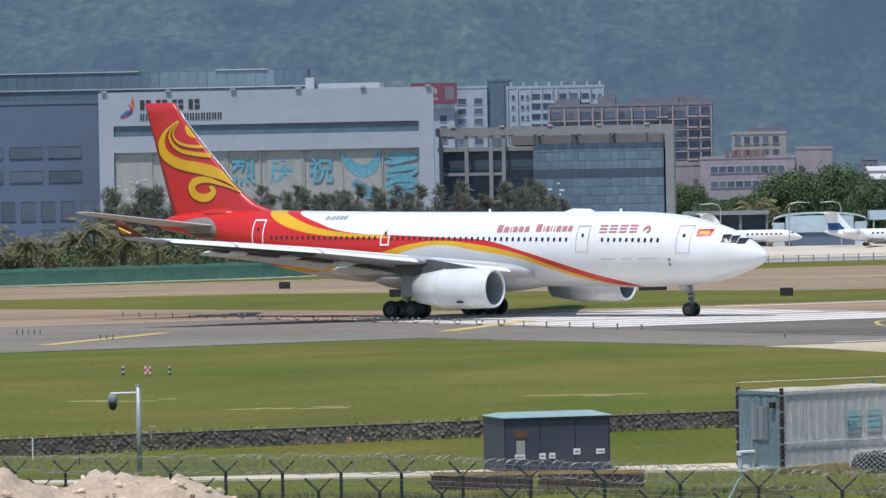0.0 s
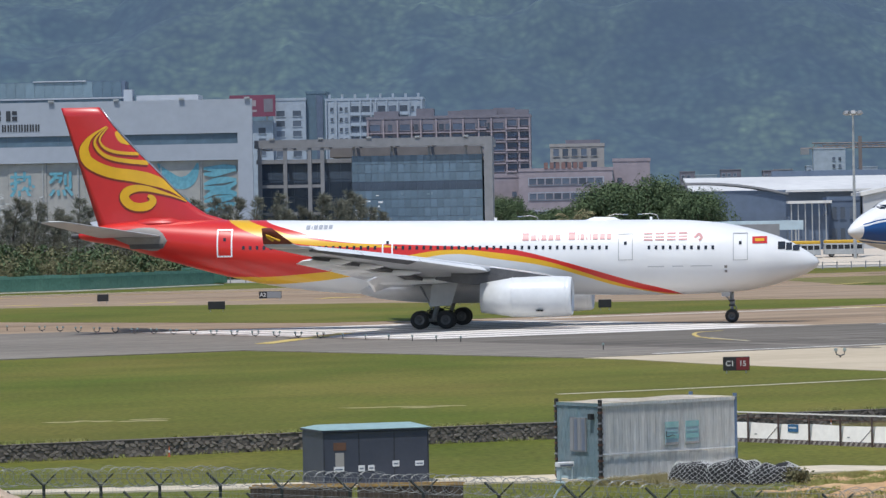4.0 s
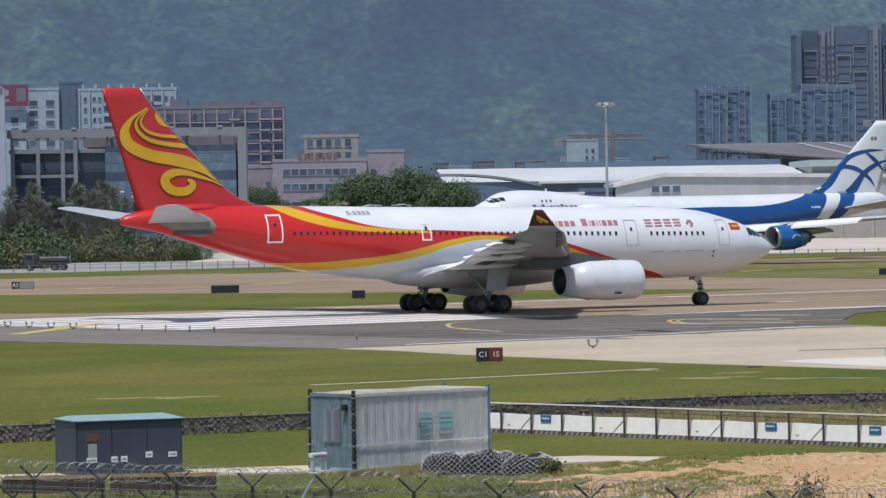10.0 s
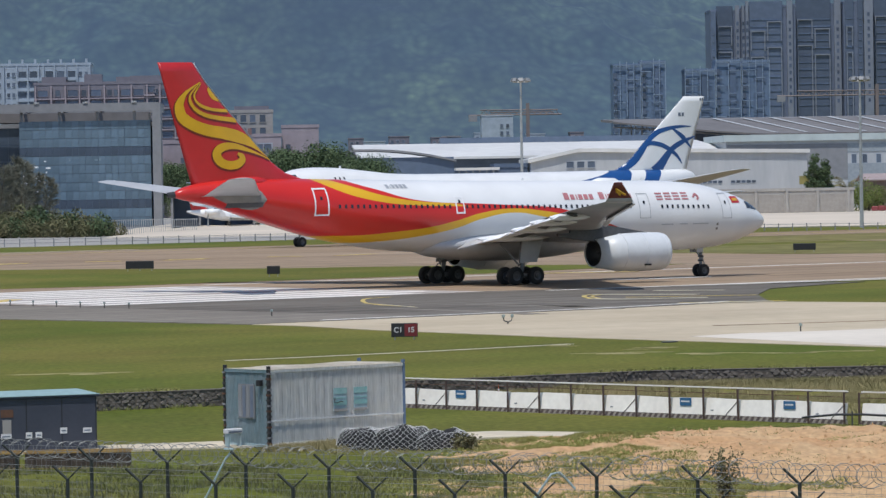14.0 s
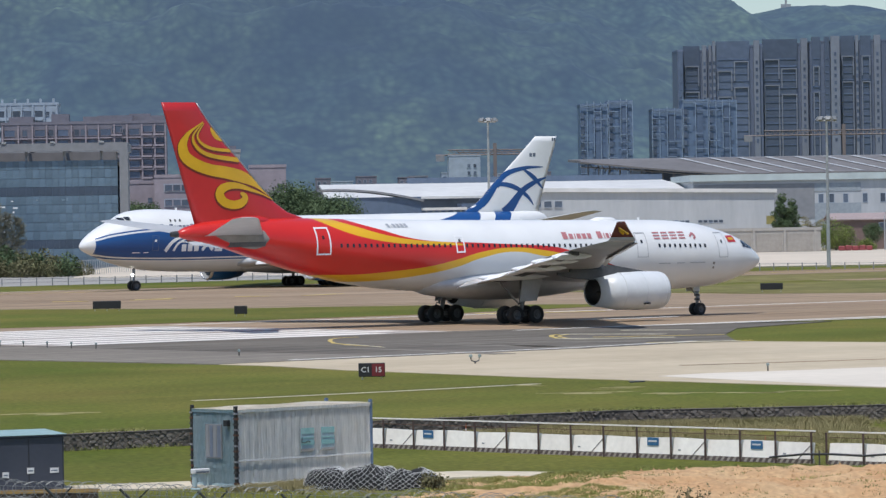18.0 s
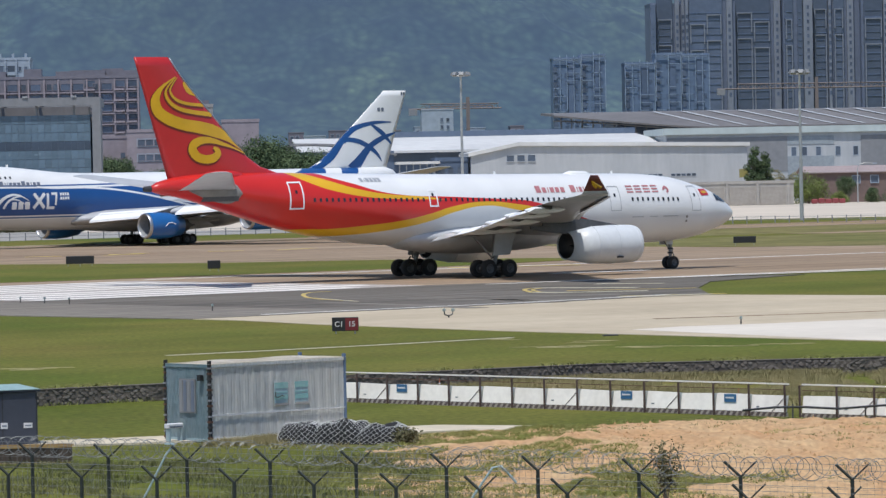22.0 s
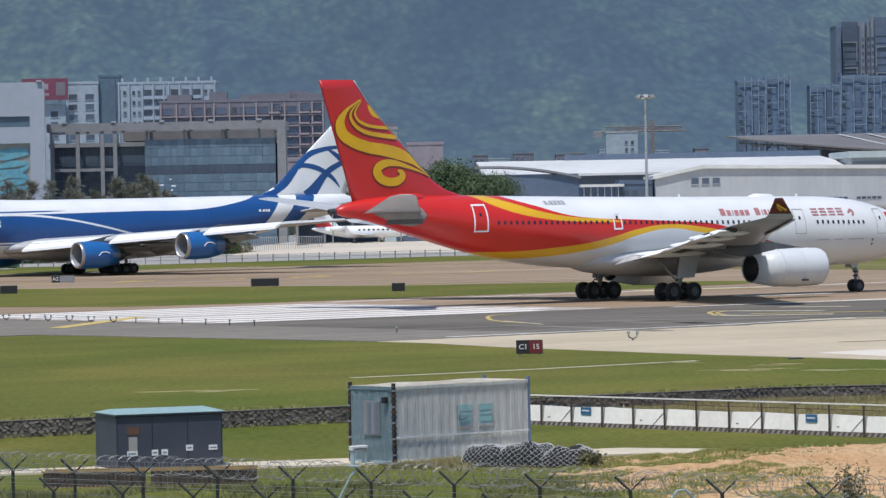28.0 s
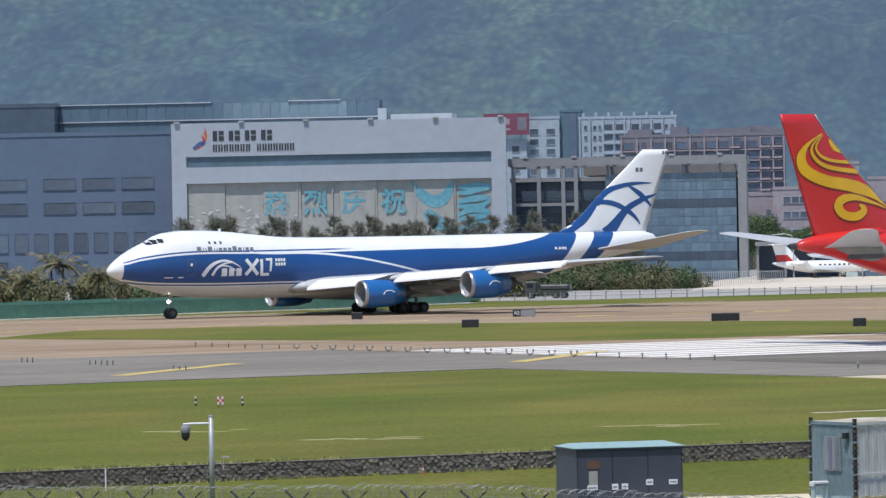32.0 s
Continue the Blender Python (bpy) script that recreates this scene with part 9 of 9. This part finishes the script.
NEAR_STOPS = [-2.69 * k for k in range(12, -1, -1)] + [2.45, 5.08, 7.87, 10.63, 13.4, 16.25, 19.1, 22.0, 24.85, 27.9, 30.87, 34.0, 37.0, 40.0]
FRONT_STOPS = [-.6 - 2.69 * k for k in range(9, -1, -1)] + [1.9 + 2.62 * k for k in range(15)]
build_fence(FENCE, NEAR_STOPS, lambda q: 1.0 + .033 * min(0.0, q), 0.02, "dark green security fence with forked posts and razor wire")
build_fence([(x, y - 2.6) for x, y in FENCE], FRONT_STOPS, lambda q: .62 + .033 * min(0.0, q), 0, "second lower row of dark forked fence posts")


# ---- behind the taxiway ----
M_GREENNET = surf("green hoarding net", (0.058, 0.155, 0.112), (0.085, 0.2, 0.145), rough=.7, scale=.5, fine=3.0, speck=.2)

M_GREENPALE = surf("pale green hoarding strip", (0.14, 0.30, 0.235), (0.10, 0.245, 0.185), rough=.7, scale=.5, fine=3.0, speck=.2)


def build_hoarding():
    pts = [(-132, 462), (-95, 511), (-67, 545), (-52.5, 577)]
    for a, b in zip(pts, pts[1:]):
        d = Vector((b[0] - a[0], b[1] - a[1], 0))
        L, ang = d.length, math.degrees(math.atan2(d.y, d.x))
        t = thing("green_hoarding", pose(*a, 0, 0, 0, ang), "green netted hoarding on posts", "hoarding", "green hoardings")
        n = int(L / 3)
        for k in range(n):
            part("panel", bm_box(L * k / n + .05, L * (k + 1) / n - .03, -.02, .02, .15, 1.75), M_GREENNET, t)
            part("top_strip", bm_box(L * k / n + .02, L * (k + 1) / n - .01, -.03, .03, 1.752, 2.15 + .06 * math.sin(k * 2.3)), M_GREENPALE, t, "paler green top strip")
            part("post", tube([(L * k / n, 0, -.1), (L * k / n, 0, 2.3)], .045, 5), M_GREENNET, t)
        part("foot_kerb", bm_box(0, L, -1.5, -.2, -.05, .12), M_WHITELINE, t, "white painted kerb")


build_hoarding()


def build_rails():
    for (x0, y0), (x1, y1), pitch, h in (((-30, 598), (60, 640), 2.4, 1.0), ((62, 633), (150, 590), 2.2, 1.0), ((-62, 588), (-30, 598), 2.2, 1.0)):
        d = Vector((x1 - x0, y1 - y0, 0))
        L, ang = d.length, math.degrees(math.atan2(d.y, d.x))
        t = thing("rail_fence", pose(x0, y0, 0, 0, 0, ang), "low grey rail fence along the service road", "fence", "rail fences")
        for z in (h * .55, h):
            part("rail", bm_box(0, L, -.03, .03, z - .05, z), M_GEAR, t)
        me = mesh_of(bm_box(-.06, .06, -.06, .06, -.1, h + .12), M_GREYSTONE)
        for k in range(int(L / pitch)):
            shared("post", me, t, pose(k * pitch, 0, 0))
    t = thing("grille_fence", pose(-26, 706, 0, 0, 0, -6), "tall pale steel grille fence", "fence")
    me = mesh_of(bm_box(-.05, .05, -.05, .05, -.1, 2.75), M_STEEL)
    for k in range(40):
        shared("bar", me, t, pose(k * .37, 0, 0))
    for z in (.3, 1.4, 2.6):
        part("rail", bm_box(0, 14.6, -.06, .06, z, z + .1), M_STEEL, t)


build_rails()


def build_truck():
    t = thing("service_truck", pose(-44, 612, 0, 0, 0, 176), "dark flatbed service truck parked by the road", "truck")
    M_DK = surf("dark olive paint", (0.04, 0.045, 0.04), (0.06, 0.06, 0.055), rough=.5, scale=1)
    part("bed", bm_box(-3.4, 1.4, -1.15, 1.15, .95, 1.2), M_DK, t)
    part("cab", bm_box(1.5, 3.2, -1.1, 1.1, .7, 2.5, bevel=.15), M_DK, t)
    part("windscreen", bm_box(3.19, 3.23, -.9, .9, 1.6, 2.25), M_GLASSDARK, t)
    for y in (-1.12, 1.1):
        part("side_window", bm_box(2.0, 2.9, y, y + .02, 1.6, 2.2), M_GLASSDARK, t)
    for k in range(4):
        part("stake_post", bm_box(-3.3 + 1.5 * k, -3.2 + 1.5 * k, -1.12, -1.05, 1.2, 2.2), M_STEEL, t)
    part("load", bm_box(-3.2, 1.1, -1.0, 1.0, 1.2, 2.0, bevel=.2), M_DARKMETAL, t)
    tm = make_tyre(.5, .32)
    for x in (-2.4, -1.2, 2.4):
        for y in (-.95, .95):
            w = new("wheel")
            w.parent = t
            w.matrix_basis = pose(x, y, .5)
            shared("tyre", tm[0], w, Matrix()), shared("rim", tm[1], w, Matrix())
    g = thing("green_skip", pose(-55, 590, 0, 0, 0, 35), "green steel skip container", "skip")
    part("body", bm_box(-3, 3, -1.2, 1.2, .12, 2.3, bevel=.05), M_GREENNET, g)
    for k in range(9):
        part("rib", bm_box(-2.9 + .7 * k, -2.78 + .7 * k, -1.28, -1.2, .2, 2.2), M_GREENNET, g)
    for x in (-2.6, 2.3):
        part("foot", bm_box(x, x + .3, -1, 1, -.02, .12), M_DARKMETAL, g)
    M_FADEDRED = surf("dusty red plastic", (0.30, 0.055, 0.06), (0.22, 0.05, 0.055), rough=.6, scale=.8, fine=4)
    r = thing("crash_barrier", pose(110.2, 769, 0, 0, 0, -3), "row of low red plastic barriers", "barrier")
    for k in range(5):
        part("segment", bm_box(1.25 * k, 1.25 * k + 1.2, -.25, .25, 0, .85 + .1 * (k % 2), bevel=.12), M_FADEDRED, r)


build_truck()


def small_jet(x, y, turn, tail, label, size):
    t = thing("business_jet", pose(x, y, 0, 0, 0, turn) @ Matrix.Scale(size, 4), label, "aircraft", "parked business jets")
    st = [(0, 1.75, .04, .04), (.5, 1.82, .38, .38), (1.4, 1.98, .75, .72), (2.8, 2.15, 1.1, 1.12), (4.5, 2.2, 1.2, 1.2), (13.5, 2.2, 1.2, 1.2), (16.5, 2.45, .95, .92), (19.5, 2.8, .45, .42), (20.6, 2.95, .12, .12)]
    rings = []
    for d in span(0, 20.6, 36):
        zc, ry, rz = lerp_table(st, d)
        rings.append([(10 - d, ry * math.cos(6.2832 * k / 20), zc + rz * math.sin(6.2832 * k / 20)) for k in range(20)])
    part("fuselage", loft(rings), M_WHITE, t, smooth=True)
    for s in (1, -1):
        wing("wing", [(.8, 7.6, 4.2, 1.35), (5, 10.8, 2.5, 1.6), (9.6, 14.2, 1.2, 1.95)], 10, s, M_WHITE, t, .11)
        wing("tailplane", [(.1, 17.9, 2.6, 6.6), (3.6, 19.6, 1.4, 6.75)], 10, s, M_WHITE, t, .09)
        part("winglet", loft([aerofoil(10 - 14.2, 1.2, s * 9.6, 1.95, .1), aerofoil(10 - 15.0, .6, s * 9.9, 3.0, .08)]), M_WHITE, t)
        n = part("engine", lathe([(-4.0, .4), (-3.9, .5), (-5.5, .56), (-7.2, .42), (-7.2, .2)], 18), M_WHITE, t, smooth=True)
        n.matrix_basis = pose(0, s * 1.65, 2.85)
        for k in range(8):
            part("cabin_window", bm_box(5.2 - .95 * k, 5.6 - .95 * k, s * 1.17 - .05, s * 1.17 + .05, 2.4, 2.72), M_GLASSDARK, t)
    fin("tail_fin", [(2.8, 14.6), (6.7, 17.9)], [(2.8, 19.6), (6.7, 20.7)], 2.8, 6.7, 10, .2, .12, M_WHITE, t)
    fin("tail_swoosh", [(2.9, 15.4), (4.6, 17.2)], [(2.9, 19.7), (4.6, 20.1)], 2.9, 4.6, 10, .24, .2, tail, t)
    part("cockpit_window", bm_box(7.2, 8.1, -.75, .75, 2.5, 2.9), M_GLASSDARK, t)
    tm = make_tyre(.4, .25)
    for dx, dy in ((2.6 - 5.0, 1.5), (2.6 - 5.0, -1.5), (7.4, 0)):
        part("gear_leg", tube([(dx, dy, .4), (dx, dy, 1.5)], .07, 6), M_STEEL, t)
        w = new("wheel")
        w.parent = t
        w.matrix_basis = pose(dx, dy, .4)
        shared("tyre", tm[0], w, Matrix()), shared("rim", tm[1], w, Matrix())


small_jet(-4.6, 724, 10, M_RED, "white business jet with a red swoosh on its tail", .86)
small_jet(16.4, 714, 10, M_BLUE, "white business jet with a blue tail swoosh", .86)


def apron_bus(x, y, roof):
    t = thing("apron_bus", pose(x, y, 0), "grey and yellow airport bus parked on the apron", "bus", "apron buses")
    part("body", bm_box(0, 6.6, -1.25, 1.25, .45, 2.3, bevel=.08), M_BUSGREY, t)
    part("roof", bm_box(.05, 6.55, -1.22, 1.22, 2.302, 2.85, bevel=.12), roof, t, "yellow roof")
    for k in range(6):
        part("window", bm_box(.35 + 1.03 * k, 1.2 + 1.03 * k, -1.265, -1.245, 1.35, 2.05), M_GLASSDARK, t)
    part("windscreen", bm_box(-.02, .02, -1.05, 1.05, 1.2, 2.15), M_GLASSDARK, t)
    tm = make_tyre(.46, .28)
    for dx in (1.3, 5.2):
        for dy in (-1.08, 1.08):
            w = new("wheel")
            w.parent = t
            w.matrix_basis = pose(dx, dy, .46)
            shared("tyre", tm[0], w, Matrix()), shared("rim", tm[1], w, Matrix())


M_BUSGREY = surf("pale grey bus paint", (0.40, 0.42, 0.43), (0.33, 0.35, 0.36), rough=.4, scale=1.0)
M_BUSYELLOW = surf("yellow bus roof", (0.60, 0.36, 0.03), rough=.4, scale=1.0)
M_BUSLIME = surf("yellow-green bus roof", (0.50, 0.45, 0.08), rough=.4, scale=1.0)
apron_bus(23.2, 704, M_BUSLIME)
apron_bus(30.2, 704, M_BUSYELLOW)
apron_bus(37.4, 706, M_BUSYELLOW)
b = thing("boarding_bridge", pose(18.6, 716, 0, 0, 0, 8), "dark grey boarding bridge head with stairs", "boarding bridge")
part("cab", lathe([(-1.3, .05), (-1.3, 1.5), (1.3, 1.5), (1.3, .05)], 16), M_GREYSTONE, b, "rounded grey cab").matrix_basis = pose(.8, 0, 4.0)
part("tunnel", bm_box(2.1, 12.0, -1.1, 1.1, 3.2, 5.4), M_GREYSTONE, b)
for x in (1.0, 6.0, 11.0):
    part("leg", bm_box(x, x + .35, -.3, .3, -.1, 3.2), M_STEEL, b)
part("stairs", loft([[(3.0, y, 3.2), (3.6, y, 3.2), (6.2, y, .1), (5.6, y, .1)] for y in (-1.9, -1.2)]), M_DARKMETAL, b)


# ---- what moves ----
AIRLINER_PATH = [   # seconds, x, y of the main gear, heading
    (0, -25.97, 328.48, -29.7), (1, -22.54, 327.39, -23.3), (2, -19.16, 326.27, -17.0), (3, -15.63, 325.12, -10.9), (4.5, -10.3, 324.1, -1.4), (5.5, -6.95, 323.75, 4.9),
    (6, -5.20, 323.56, 7.9), (7, -1.84, 324.5, 12.1), (8, 1.55, 325.7, 17.1), (9, 4.86, 326.8, 22.3), (10, 7.89, 328.4, 26.4), (11, 10.66, 330.0, 29.2), (12, 13.10, 331.5, 31.2),
    (13, 15.14, 332.9, 32.2), (14, 16.76, 333.9, 32.65), (15, 17.98, 334.7, 32.85), (16, 18.85, 335.2, 32.85), (17.5, 19.40, 335.6, 32.85), (19, 19.40, 335.64, 32.85), (25, 19.40, 335.64, 32.85), (32, 19.40, 335.64, 32.85)]
FREIGHTER_RUN = [   # seconds, metres run along the taxiway
    (0, -97.0), (3, -84.0), (6, -71.3), (8, -63.6), (10.5, -53.2), (13, -40.7), (15, -30.4), (17.5, -17.7), (19, -8.8), (21, 1.4), (23, 12.2), (25, 24.4), (28.5, 46.0), (30, 55.0), (32, 67.0)]


def freighter_at(t):
    s = smooth_table(FREIGHTER_RUN, t)
    a = radians(215.5)
    return s * math.cos(a), 543.8 + s * math.sin(a), 213.8


def airliner_at(t):
    return tuple(smooth_table([(r[0], r[k]) for r in AIRLINER_PATH], t) for k in (1, 2, 3))


def raise_apron():
    """Sets what stands on the far apron on its surface."""
    for ob in scene.objects:
        x, y, z = ob.matrix_basis.translation
        if ob.parent is None and ob.type == "EMPTY" and x > -18 and 684 < y < 805 and not ("tree" in ob.name and 745 < y < 780) and not ob.name.startswith(("light_mast", "street_lamp", "shrub", "pine", "casuarina", "navy", "warehouse", "grille", "low_annex", "loading")):
            ob.matrix_basis = Matrix.Translation((0, 0, apron_z(y))) @ ob.matrix_basis


raise_apron()


def motions():
    walk(airliner, [(r[0], pose(r[1], r[2], 0.06, 0, 0, r[3])) for r in AIRLINER_PATH])
    rows = []
    for t, _ in FREIGHTER_RUN:
        x, y, a = freighter_at(t)
        rows.append((t, pose(x, y, 0.045, 0, 0, a)))
    walk(freighter, rows)
    step = 0.2
    for plane, where, end in ((airliner, airliner_at, 17.6), (freighter, freighter_at, 32.0)):
        for w, r, owner, c in ROLLING:
            if owner is not plane:
                continue
            turn, rows, last = 0.0, [], None
            for k in range(int(end / step) + 1):
                t = k * step
                x, y, a = where(t)
                p = Vector((x, y)) + Vector((c.x * math.cos(radians(a)) - c.y * math.sin(radians(a)), c.x * math.sin(radians(a)) + c.y * math.cos(radians(a))))
                if last is not None:
                    turn += (p - last).dot(Vector((math.cos(radians(a)), math.sin(radians(a))))) / r
                last = p
                rows.append((t, Matrix.Translation(c) @ Matrix.Rotation(turn, 4, "Y")))
            if rows[-1][0] < 32.0:
                rows.append((32.0, rows[-1][1]))
            walk(w, rows)


motions()
